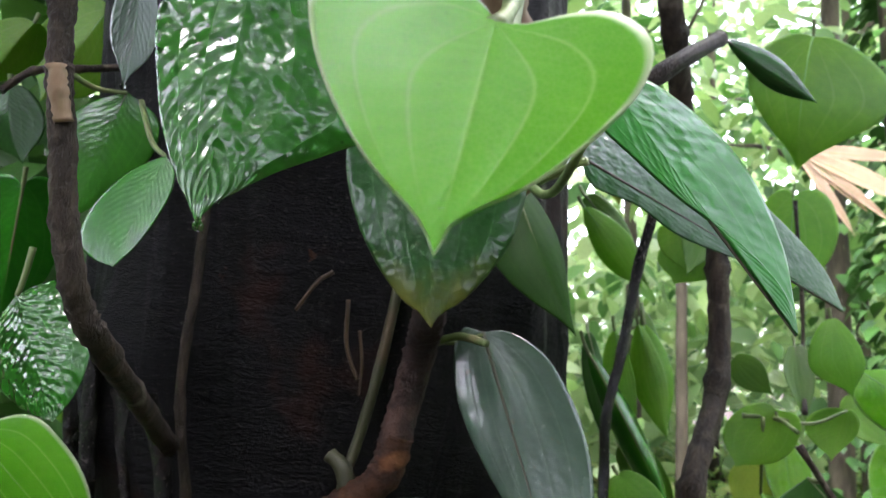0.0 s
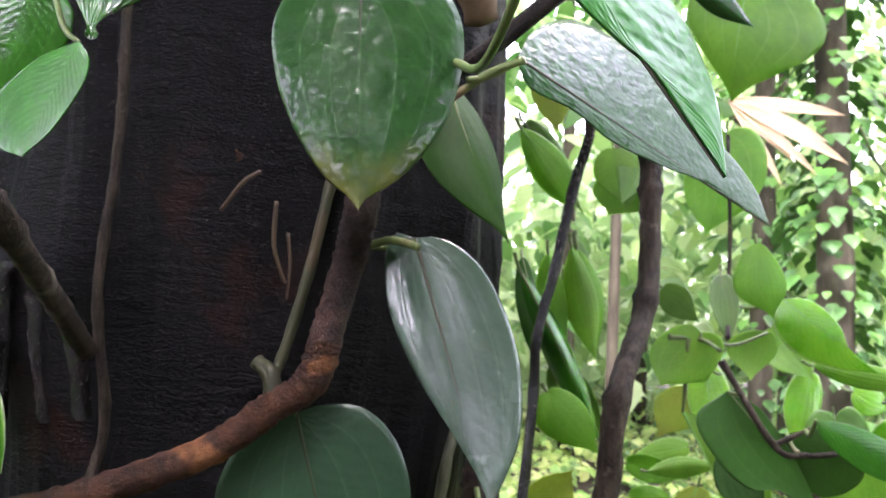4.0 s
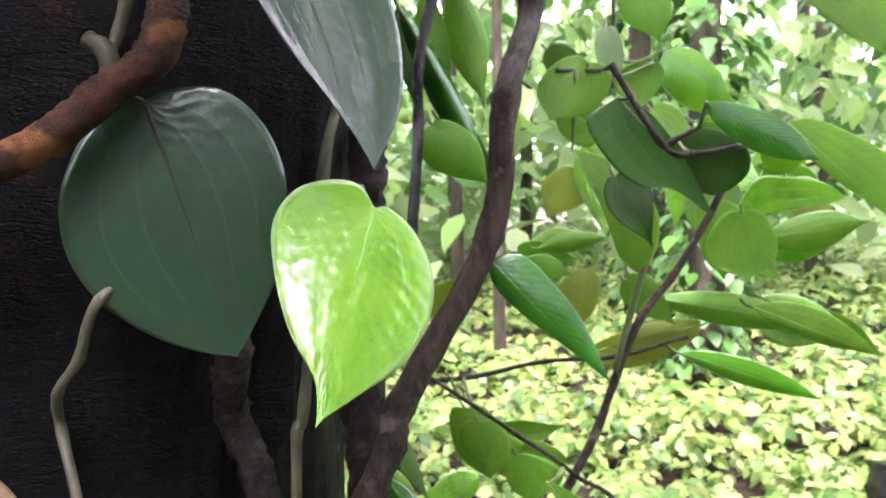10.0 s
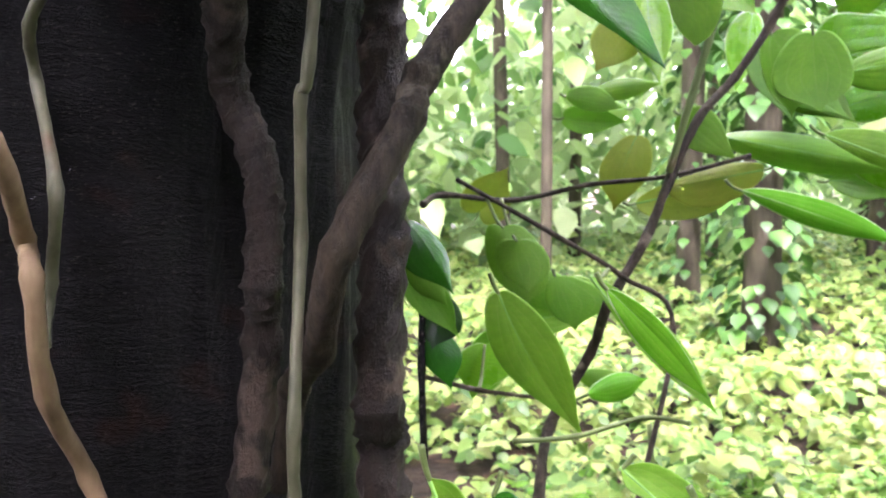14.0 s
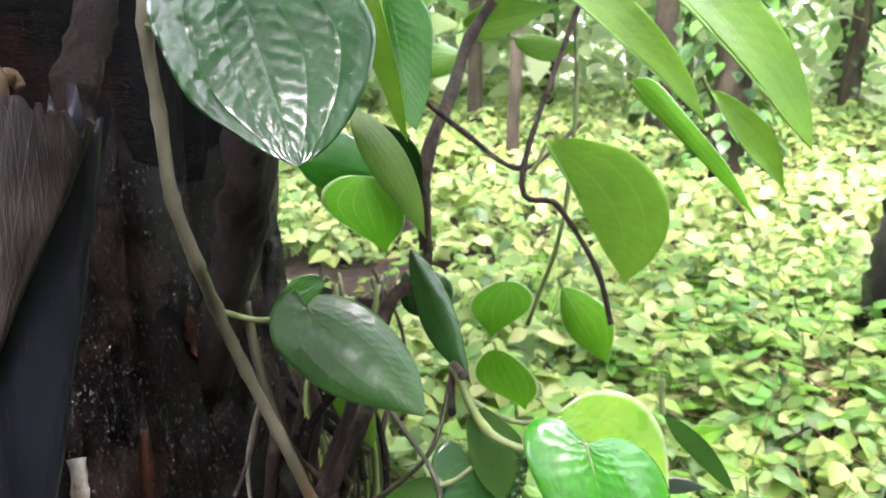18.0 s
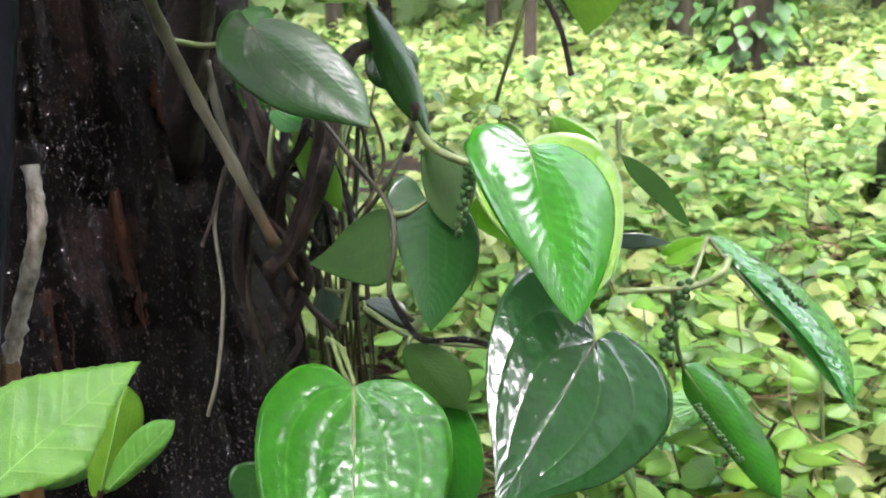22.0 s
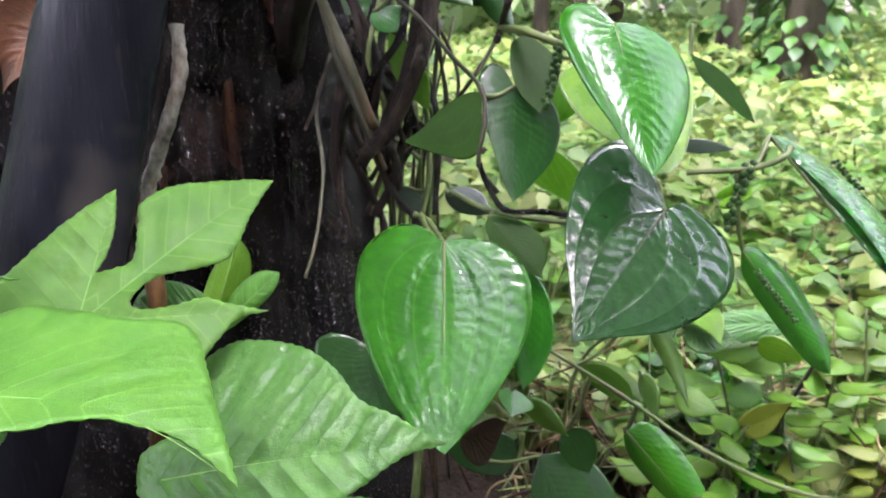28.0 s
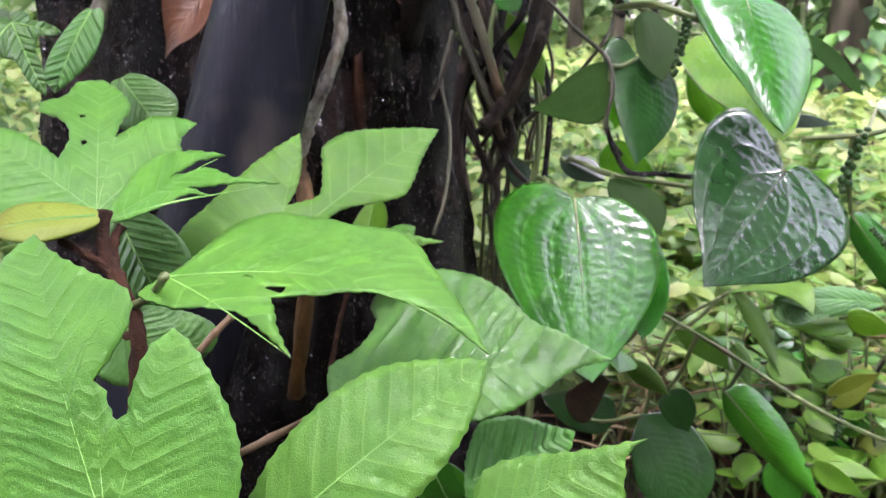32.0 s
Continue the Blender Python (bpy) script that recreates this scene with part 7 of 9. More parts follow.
stem("stem", ((0.2048, 0.6473, 0.5142), (0.2003, 0.6359, 0.4794), (0.1864, 0.6208, 0.4306), (0.1712, 0.6141, 0.4061), (0.1618, 0.6203, 0.3899)), 0.0042, 0.004, VINE_BARK, low_vine, label="brown woody stem", nodes=0.15)
stem("stem", ((0.1839, 0.6710, 0.5144), (0.1677, 0.6580, 0.4708), (0.1708, 0.6490, 0.4456), (0.1930, 0.6378, 0.4206), (0.1850, 0.6362, 0.3821)), 0.003, 0.003, BARK_ROUGH, low_vine)
stem("stem", ((0.1564, 0.6722, 0.4775), (0.1834, 0.6673, 0.4723), (0.2041, 0.6568, 0.4487), (0.2148, 0.6430, 0.4120), (0.2124, 0.6327, 0.3502)), 0.0026, 0.0022, BARK_ROUGH, low_vine)
stem("stem", ((0.1673, 0.6531, 0.4564), (0.1626, 0.6412, 0.4202), (0.1805, 0.6231, 0.3735), (0.1989, 0.6136, 0.3520)), 0.0026, 0.002, VINE_BARK, low_vine)
stem("stem", ((0.1892, 0.7000, 0.5076), (0.1961, 0.6835, 0.4618), (0.2074, 0.6718, 0.4314), (0.2101, 0.6531, 0.3779), (0.2033, 0.6421, 0.3434)), 0.002, 0.002, STEM_GREEN, low_vine)
stem("stem", ((0.2183, 0.7061, 0.5042), (0.2107, 0.6869, 0.4457), (0.2155, 0.6677, 0.3913), (0.2082, 0.6512, 0.3406)), 0.0018, 0.0018, STEM_GREEN, low_vine)
stem("stem", ((0.1601, 0.6797, 0.4696), (0.1869, 0.6651, 0.4362), (0.1820, 0.6515, 0.3948), (0.1651, 0.6380, 0.3496)), 0.0022, 0.0022, STEM_BROWN, low_vine)
stem("stem", ((0.1469, 0.6480, 0.4037), (0.1654, 0.6346, 0.3708), (0.1764, 0.6245, 0.3452), (0.1683, 0.6204, 0.3303)), 0.0026, 0.002, VINE_BARK, low_vine)
stem("stem", ((0.1518, 0.6742, 0.4507), (0.1633, 0.6767, 0.4308), (0.1832, 0.6681, 0.4436), (0.1946, 0.6617, 0.4288), (0.1944, 0.6601, 0.3930)), 0.0022, 0.002, BARK_ROUGH, low_vine)
stem("stem", ((0.2172, 0.5787, 0.3805), (0.2347, 0.5540, 0.3762), (0.2559, 0.5403, 0.3746), (0.2821, 0.5363, 0.3718)), 0.0016, 0.0016, STEM_GREEN, low_vine)
stem("aerial_root", ((0.1427, 0.6564, 0.4579), (0.1334, 0.6255, 0.4264), (0.1377, 0.5922, 0.3928), (0.1331, 0.5694, 0.3558), (0.1256, 0.5622, 0.3321)), 0.0012, 0.001, STEM_GREY, low_vine, label="thin hanging green root", nodes=0.05)
stem("aerial_root", ((0.1507, 0.6351, 0.3984), (0.1484, 0.6169, 0.3755), (0.1551, 0.6052, 0.3437)), 0.0014, 0.0012, STEM_BROWN, low_vine, nodes=0)
stem("aerial_root", ((0.1413, 0.6341, 0.4543), (0.1340, 0.6165, 0.4313), (0.1264, 0.6115, 0.4142)), 0.0012, 0.001, STEM_BROWN, low_vine, nodes=0)
stem("stem", ((0.3416, 0.5196, 0.4053), (0.3726, 0.5070, 0.4101), (0.3896, 0.5069, 0.4156), (0.3999, 0.5175, 0.4190)), 0.0016, 0.0018, STEM_GREEN, low_vine)
stem("stem", ((0.2776, 0.5588, 0.2807), (0.3194, 0.5262, 0.2618), (0.3623, 0.4926, 0.2405), (0.4066, 0.4717, 0.2256), (0.4522, 0.4548, 0.2226)), 0.0013, 0.0013, STEM_GREEN, low_vine, label="creeping green runner")
stem("stem", ((0.1914, 0.5366, 0.1868), (0.1939, 0.5461, 0.2153), (0.1962, 0.5530, 0.2362)), 0.0026, 0.0024, STEM_GREEN, low_vine)
leaf(low_vine, (0.2051, 0.5137, 0.3689), (0.1951, 0.4143, 0.3005), (0.1530, 0.4795, 0.3405), (0.2493, 0.4684, 0.3425), "quilted", "heart", edges=(((-0.11, 0.12), (-0.11, 0.25), (0.02, 0.37), (0.24, 0.39), (0.47, 0.34), (0.75, 0.22), (0.92, 0.09)), ((-0.03, 0.09), (-0.01, 0.24), (0.12, 0.36), (0.31, 0.38), (0.53, 0.32), (0.76, 0.19), (0.92, 0.07))), petiole=(0.1964, 0.5620, 0.3711), cup=-0.04, quilt=0.0038, ladder=14, label='large bright green heart-shaped leaf with quilted shine')
leaf(low_vine, (0.2491, 0.5436, 0.3544), (0.2500, 0.4993, 0.2840), (0.2163, 0.5283, 0.3243), (0.2826, 0.5235, 0.3282), "deep", "ovate", edges=(((0.33, 0.05), (0.65, 0.05), (0.86, 0.04)), ((0.17, 0.15), (0.38, 0.25), (0.66, 0.25), (0.89, 0.13))), petiole=(0.2517, 0.5430, 0.3749), cup=-0.05, label='green leaf behind a larger one')
leaf(low_vine, (0.3230, 0.4986, 0.3897), (0.2611, 0.4486, 0.3378), (0.2695, 0.4934, 0.3890), (0.3269, 0.4639, 0.3489), "mirror", "delta", edges=(((-0.13, 0.13), (-0.26, 0.39), (-0.1, 0.52), (0.19, 0.5), (0.52, 0.35), (0.8, 0.13)), ((-0.12, 0.08), (-0.11, 0.35), (0.02, 0.51), (0.24, 0.54), (0.56, 0.41), (0.82, 0.17))), petiole=(0.3219, 0.5105, 0.4030), cup=-0.05, quilt=0.0024, ladder=11, label='dark green mirror-glossy heart-shaped leaf')
leaf(low_vine, (0.2900, 0.5102, 0.4857), (0.2989, 0.4624, 0.4171), (0.2601, 0.4885, 0.4557), (0.3270, 0.4938, 0.4607), "glossy", "heart", edges=(((-0.14, 0.09), (-0.18, 0.23), (-0.07, 0.31), (0.11, 0.3), (0.4, 0.23), (0.65, 0.14), (0.89, 0.06)), ((-0.0, 0.21), (0.11, 0.39), (0.3, 0.46), (0.53, 0.4), (0.74, 0.27), (0.91, 0.12))), petiole=(0.2703, 0.5297, 0.4725), cup=-0.14, quilt=0.002, ladder=10, label='bright green glossy leaf with white reflections')
leaf(low_vine, (0.2506, 0.5640, 0.4476), (0.2466, 0.5322, 0.3860), (0.2213, 0.5501, 0.4254), (0.2766, 0.5525, 0.4205), "dark", "heart", edges=(((-0.16, 0.1), (-0.18, 0.21), (-0.05, 0.3), (0.21, 0.27), (0.52, 0.18), (0.83, 0.08)), ((0.01, 0.15), (0.09, 0.34), (0.32, 0.42), (0.6, 0.35), (0.83, 0.17))), petiole=(0.2312, 0.5559, 0.4428), cup=-0.04, quilt=0.001, label='dark glossy heart-shaped leaf')
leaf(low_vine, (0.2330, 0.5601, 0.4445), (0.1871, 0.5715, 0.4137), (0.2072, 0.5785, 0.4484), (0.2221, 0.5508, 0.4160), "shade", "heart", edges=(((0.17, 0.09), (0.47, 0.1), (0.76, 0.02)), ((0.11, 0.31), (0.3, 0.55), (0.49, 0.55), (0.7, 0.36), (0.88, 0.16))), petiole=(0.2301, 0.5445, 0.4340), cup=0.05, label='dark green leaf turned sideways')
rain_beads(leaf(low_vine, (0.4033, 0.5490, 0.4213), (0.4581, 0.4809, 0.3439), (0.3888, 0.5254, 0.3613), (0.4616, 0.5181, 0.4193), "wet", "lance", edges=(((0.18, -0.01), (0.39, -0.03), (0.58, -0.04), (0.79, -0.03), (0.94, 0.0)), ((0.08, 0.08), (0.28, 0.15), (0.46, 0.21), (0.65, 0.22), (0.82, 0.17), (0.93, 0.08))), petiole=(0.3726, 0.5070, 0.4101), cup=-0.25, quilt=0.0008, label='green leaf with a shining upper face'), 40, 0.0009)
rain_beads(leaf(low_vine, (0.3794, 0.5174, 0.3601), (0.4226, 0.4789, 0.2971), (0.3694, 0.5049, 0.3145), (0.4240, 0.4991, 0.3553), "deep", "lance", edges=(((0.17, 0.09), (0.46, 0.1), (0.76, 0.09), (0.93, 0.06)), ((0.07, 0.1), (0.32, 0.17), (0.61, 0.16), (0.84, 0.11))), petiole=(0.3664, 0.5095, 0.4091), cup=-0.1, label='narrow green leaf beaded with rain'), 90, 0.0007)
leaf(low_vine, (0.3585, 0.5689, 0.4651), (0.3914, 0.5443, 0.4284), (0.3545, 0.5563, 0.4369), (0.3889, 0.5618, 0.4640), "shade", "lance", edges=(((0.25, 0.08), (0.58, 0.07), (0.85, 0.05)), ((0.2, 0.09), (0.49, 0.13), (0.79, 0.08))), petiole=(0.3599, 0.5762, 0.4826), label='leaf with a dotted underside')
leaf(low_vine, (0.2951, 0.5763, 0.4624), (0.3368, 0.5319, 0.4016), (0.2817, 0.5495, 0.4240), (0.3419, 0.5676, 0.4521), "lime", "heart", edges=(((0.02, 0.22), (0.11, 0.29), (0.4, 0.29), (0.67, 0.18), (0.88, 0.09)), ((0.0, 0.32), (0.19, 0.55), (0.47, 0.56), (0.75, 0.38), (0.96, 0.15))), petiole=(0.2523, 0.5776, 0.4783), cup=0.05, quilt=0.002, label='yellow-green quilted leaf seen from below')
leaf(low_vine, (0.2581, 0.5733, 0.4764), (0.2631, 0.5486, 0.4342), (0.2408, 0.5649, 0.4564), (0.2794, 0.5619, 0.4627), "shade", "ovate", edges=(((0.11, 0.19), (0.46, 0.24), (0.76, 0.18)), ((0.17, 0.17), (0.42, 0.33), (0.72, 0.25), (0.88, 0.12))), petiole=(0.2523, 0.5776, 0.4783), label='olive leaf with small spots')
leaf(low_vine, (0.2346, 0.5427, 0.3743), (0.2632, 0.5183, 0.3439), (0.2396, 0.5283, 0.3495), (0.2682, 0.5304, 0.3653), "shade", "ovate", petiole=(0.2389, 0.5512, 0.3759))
leaf(low_vine, (0.3590, 0.5926, 0.4069), (0.4027, 0.5865, 0.4040), (0.3810, 0.5913, 0.4107), (0.3790, 0.5883, 0.4012), "grey", "lance", petiole=(0.3547, 0.5932, 0.4085))
leaf(low_vine, (0.2816, 0.5702, 0.1917), (0.3052, 0.5315, 0.1351), (0.2638, 0.5519, 0.1596), (0.3184, 0.5575, 0.1785), "dark", "heart", edges=(((0.26, 0.2), (0.64, 0.29), (0.88, 0.19)), ((0.13, 0.37), (0.48, 0.53), (0.81, 0.5), (1.01, 0.27))), petiole=(0.2339, 0.5846, 0.1836), cup=-0.1, quilt=0.0016, label='dark glossy leaf near the ground')
leaf(low_vine, (0.2687, 0.5807, 0.1816), (0.2114, 0.5887, 0.1973), (0.2528, 0.5954, 0.2077), (0.2387, 0.5724, 0.1680), "dark", "heart", edges=(((0.14, 0.23), (0.59, 0.21)), ((0.18, 0.24), (0.62, 0.25))), petiole=(0.2730, 0.5867, 0.1987), label='dark leaf in the shade')
leaf(low_vine, (0.3345, 0.5560, 0.2194), (0.3983, 0.5169, 0.1509), (0.3314, 0.5437, 0.1634), (0.3887, 0.5370, 0.2206), "glossy", "lance", edges=(((0.18, 0.11), (0.5, 0.12), (0.81, 0.06)), ((0.12, 0.15), (0.45, 0.17), (0.76, 0.1))), petiole=(0.3280, 0.5195, 0.2576), cup=-0.1, label='bright wet pointed leaf')
leaf(low_vine, (0.1627, 0.5811, 0.2758), (0.1761, 0.5540, 0.2324), (0.1334, 0.5803, 0.2637), (0.1905, 0.5596, 0.2535), "dark", "round", petiole=(0.1962, 0.5530, 0.2362), label='blackish leaf with holes')
leaf(low_vine, (0.2979, 0.5655, 0.2140), (0.3130, 0.5540, 0.1857), (0.2918, 0.5602, 0.1965), (0.3161, 0.5616, 0.2088), "dark", "ovate", edges=(((0.19, 0.3), (0.67, 0.27)), ((0.18, 0.37), (0.65, 0.37))), petiole=(0.3027, 0.5392, 0.2694))
leaf(low_vine, (0.3105, 0.5965, 0.2469), (0.3521, 0.5830, 0.2217), (0.3159, 0.5868, 0.2206), (0.3384, 0.5954, 0.2530), "olive", "lance", edges=(((0.25, 0.1), (0.66, 0.11)), ((0.33, 0.22), (0.75, 0.2))), petiole=(0.3447, 0.6005, 0.2719))
leaf(low_vine, (0.2589, 0.5698, 0.2445), (0.2546, 0.5465, 0.2370), (0.2493, 0.5696, 0.2407), (0.2738, 0.5644, 0.2338), "deep", "ovate", petiole=(0.2776, 0.5588, 0.2807))
leaf(low_vine, (0.3755, 0.5366, 0.1698), (0.3836, 0.5260, 0.1392), (0.3655, 0.5324, 0.1542), (0.3936, 0.5315, 0.1587), "deep", "round", petiole=(0.3747, 0.5376, 0.1738))
leaf(low_vine, (0.2161, 0.5990, 0.3771), (0.2432, 0.5809, 0.3647), (0.2230, 0.5934, 0.3633), (0.2379, 0.5960, 0.3757), "grey", "lance", petiole=(0.2172, 0.5787, 0.3805))
leaf(low_vine, (0.1938, 0.6510, 0.3662), (0.1972, 0.6428, 0.3434), (0.1855, 0.6480, 0.3547), (0.2075, 0.6449, 0.3531), "grey", "ovate", petiole=(0.2074, 0.6487, 0.3641))
leaf(low_vine, (0.1713, 0.6415, 0.4860), (0.1911, 0.6351, 0.4741), (0.1747, 0.6369, 0.4739), (0.1914, 0.6398, 0.4880), "deep", "ovate", petiole=(0.1829, 0.6396, 0.4967))
leaf(low_vine, (0.1703, 0.6764, 0.5047), (0.1491, 0.6714, 0.4823), (0.1480, 0.6765, 0.4962), (0.1711, 0.6694, 0.4857), "deep", "round", petiole=(0.1807, 0.6684, 0.5057))
leaf(low_vine, (0.1656, 0.6702, 0.4857), (0.1939, 0.6611, 0.4717), (0.1775, 0.6635, 0.4718), (0.1857, 0.6679, 0.4873), "deep", "ovate", petiole=(0.1618, 0.6712, 0.4764))
leaf(low_vine, (0.1828, 0.6563, 0.4711), (0.2082, 0.6361, 0.4208), (0.1859, 0.6460, 0.4422), (0.2051, 0.6464, 0.4497), "sunny", "lance", petiole=(0.1875, 0.6652, 0.4676))
leaf(low_vine, (0.3555, 0.4767, 0.2208), (0.3668, 0.4591, 0.2216), (0.3627, 0.4739, 0.2237), (0.3557, 0.4666, 0.2190), "sunny", "ovate", petiole=(0.3543, 0.4818, 0.2166), cup=-0.040, arch=0.020, wave=0.012)
leaf(low_vine, (0.3527, 0.4650, 0.2165), (0.3750, 0.4431, 0.2067), (0.3621, 0.4560, 0.2205), (0.3583, 0.4580, 0.2061), "sunny", "ovate", petiole=(0.3520, 0.4702, 0.2129), cup=0.030, arch=-0.020, wave=0.012)
leaf(low_vine, (0.3646, 0.4739, 0.2144), (0.3918, 0.4537, 0.2113), (0.3776, 0.4705, 0.2172), (0.3700, 0.4625, 0.2100), "sunny", "ovate", petiole=(0.3634, 0.4788, 0.2099), cup=-0.060, arch=0.040, wave=0.012)
leaf(low_vine, (0.4578, 0.6144, 0.2498), (0.4871, 0.5933, 0.2444), (0.4691, 0.6069, 0.2588), (0.4662, 0.6065, 0.2373), "lime", "ovate", petiole=(0.4555, 0.6197, 0.2458), cup=-0.040, arch=0.000, wave=0.012)
leaf(low_vine, (0.4103, 0.6394, 0.2495), (0.4469, 0.6190, 0.2479), (0.4268, 0.6383, 0.2601), (0.4186, 0.6256, 0.2384), "crinkled", "ovate", petiole=(0.4070, 0.6445, 0.2449), cup=0.030, arch=0.020, wave=0.012)
leaf(low_vine, (0.2678, 0.5816, 0.2290), (0.2971, 0.5574, 0.2138), (0.2843, 0.5711, 0.2300), (0.2768, 0.5729, 0.2142), "olive", "lance", petiole=(0.2649, 0.5873, 0.2263), cup=-0.060, arch=-0.020, wave=0.012)
leaf(low_vine, (0.5042, 0.7892, 0.3139), (0.5389, 0.7759, 0.3340), (0.5076, 0.7903, 0.3277), (0.5119, 0.7777, 0.3095), "lime", "heart", petiole=(0.5002, 0.7932, 0.3056), cup=-0.040, arch=0.040, wave=0.012)
leaf(low_vine, (0.4490, 0.5960, 0.1902), (0.4741, 0.5850, 0.2152), (0.4456, 0.5924, 0.2076), (0.4594, 0.5904, 0.1855), "yellow", "heart", petiole=(0.4469, 0.5995, 0.1811), cup=0.030, arch=0.000, wave=0.012)
leaf(low_vine, (0.3957, 0.6082, 0.2143), (0.4222, 0.5863, 0.2056), (0.4109, 0.6054, 0.2194), (0.3984, 0.5951, 0.2038), "sunny", "ovate", petiole=(0.3931, 0.6137, 0.2108), cup=-0.060, arch=0.020, wave=0.012)
leaf(low_vine, (0.3691, 0.6144, 0.2264), (0.3747, 0.5886, 0.2003), (0.3768, 0.6027, 0.2217), (0.3647, 0.6074, 0.2134), "olive", "ovate", petiole=(0.3696, 0.6205, 0.2260), cup=-0.040, arch=-0.020, wave=0.012)
berry_spike(low_vine, ((0.3721, 0.5079, 0.4124), (0.3688, 0.5052, 0.4036), (0.3630, 0.5019, 0.3919), (0.3596, 0.4978, 0.3787)), 0.0023)
berry_spike(low_vine, ((0.2673, 0.5302, 0.4730), (0.2656, 0.5274, 0.4644), (0.2633, 0.5248, 0.4559), (0.2590, 0.5204, 0.4415)), 0.0018)
berry_spike(low_vine, ((0.4125, 0.4940, 0.4166), (0.4183, 0.4909, 0.4095), (0.4256, 0.4876, 0.4025)), 0.0013)
berry_spike(low_vine, ((0.3667, 0.4753, 0.3622), (0.3726, 0.4661, 0.3529), (0.3839, 0.4601, 0.3391)), 0.0012)
berry_spike(low_vine, ((0.4642, 0.6098, 0.1825), (0.4616, 0.6044, 0.1658), (0.4590, 0.5989, 0.1491)), 0.0018)
stem("stem", ((0.1860, 0.6927, 0.4493), (0.2012, 0.6754, 0.4041), (0.1884, 0.6750, 0.3675), (0.2040, 0.6710, 0.3301)), 0.0034, 0.003, VINE_BARK, low_vine)
stem("stem", ((0.1935, 0.6395, 0.5042), (0.1888, 0.6289, 0.4718), (0.1717, 0.6327, 0.4461), (0.1653, 0.6350, 0.4196)), 0.0026, 0.0022, BARK_ROUGH, low_vine)
stem("stem", ((0.1813, 0.6540, 0.4963), (0.1728, 0.6395, 0.4513), (0.1513, 0.6404, 0.4156), (0.1473, 0.6389, 0.3789)), 0.0026, 0.0022, BARK_ROUGH, low_vine)
stem("stem", ((0.1535, 0.6545, 0.5134), (0.1629, 0.6386, 0.4703), (0.1744, 0.6364, 0.4367), (0.1916, 0.6331, 0.4019)), 0.002, 0.0018, STEM_BROWN, low_vine)
stem("stem", ((0.2058, 0.7159, 0.4772), (0.1846, 0.7028, 0.4318), (0.1893, 0.7007, 0.3962), (0.1686, 0.7010, 0.3591)), 0.002, 0.0018, STEM_BROWN, low_vine)
stem("stem", ((0.2074, 0.6571, 0.4913), (0.2023, 0.6476, 0.4618), (0.2029, 0.6502, 0.4385), (0.2136, 0.6513, 0.4145)), 0.0017, 0.0015, STEM_GREEN, low_vine)
stem("stem", ((0.1990, 0.6782, 0.4671), (0.1928, 0.6691, 0.4383), (0.1899, 0.6721, 0.4152), (0.1918, 0.6743, 0.3913)), 0.0017, 0.0015, STEM_GREEN, low_vine)
stem("stem", ((0.1560, 0.6534, 0.4975), (0.1739, 0.6360, 0.4526), (0.1704, 0.6348, 0.4171), (0.1808, 0.6317, 0.3804)), 0.0034, 0.003, VINE_BARK, low_vine)
stem("stem", ((0.1443, 0.6657, 0.4761), (0.1596, 0.6549, 0.4500), (0.1806, 0.6560, 0.4291), (0.2061, 0.6563, 0.4076)), 0.002, 0.0018, STEM_BROWN, low_vine)
stem("stem", ((0.1506, 0.7105, 0.4824), (0.1645, 0.6951, 0.4424), (0.1555, 0.6959, 0.4105), (0.1653, 0.6942, 0.3778)), 0.0034, 0.003, VINE_BARK, low_vine)
stem("stem", ((0.1492, 0.6990, 0.4546), (0.1803, 0.6856, 0.4260), (0.1796, 0.6882, 0.4026), (0.2057, 0.6877, 0.3787)), 0.0017, 0.0015, STEM_GREEN, low_vine)
stem("stem", ((0.1771, 0.6480, 0.4966), (0.1677, 0.6354, 0.4565), (0.1776, 0.6341, 0.4252), (0.1730, 0.6341, 0.3925)), 0.0017, 0.0015, STEM_GREEN, low_vine)
stem("stem", ((0.1549, 0.6416, 0.4702), (0.1474, 0.6267, 0.4240), (0.1440, 0.6250, 0.3872), (0.1514, 0.6218, 0.3491)), 0.0034, 0.003, VINE_BARK, low_vine)
stem("stem", ((0.1458, 0.6707, 0.4976), (0.1609, 0.6553, 0.4576), (0.1938, 0.6514, 0.4265), (0.2020, 0.6499, 0.3939)), 0.0026, 0.0022, BARK_ROUGH, low_vine)
stem("stem", ((0.1949, 0.6362, 0.4519), (0.1780, 0.6253, 0.4142), (0.1852, 0.6247, 0.3840), (0.1702, 0.6263, 0.3524)), 0.0034, 0.003, VINE_BARK, low_vine)
stem("stem", ((0.1501, 0.6388, 0.4604), (0.1600, 0.6270, 0.4291), (0.1786, 0.6268, 0.4040), (0.1779, 0.6285, 0.3776)), 0.002, 0.0018, STEM_BROWN, low_vine)

# the soft-leaved shrub in front of the trunk
shrub = thing("shrub", (0.0077, 0.3261, 0.2285), "young shrub with large rough light green lobed leaves", "shrub")
stem("main_stem", ((0.0091, 0.2994, 0.3185), (0.0128, 0.3137, 0.3640), (0.0109, 0.3184, 0.3779), (0.0048, 0.3247, 0.3893), (-0.0009, 0.3314, 0.3988), (-0.0011, 0.3375, 0.4079)), 0.0028, 0.0022, ROOT_RED, shrub, label="reddish brown hairy stem", nodes=0.2)
stem("petiole", ((0.0038, 0.3250, 0.3902), (-0.0046, 0.3257, 0.3968), (-0.0120, 0.3258, 0.4015)), 0.0016, 0.0014, ROOT_RED, shrub)
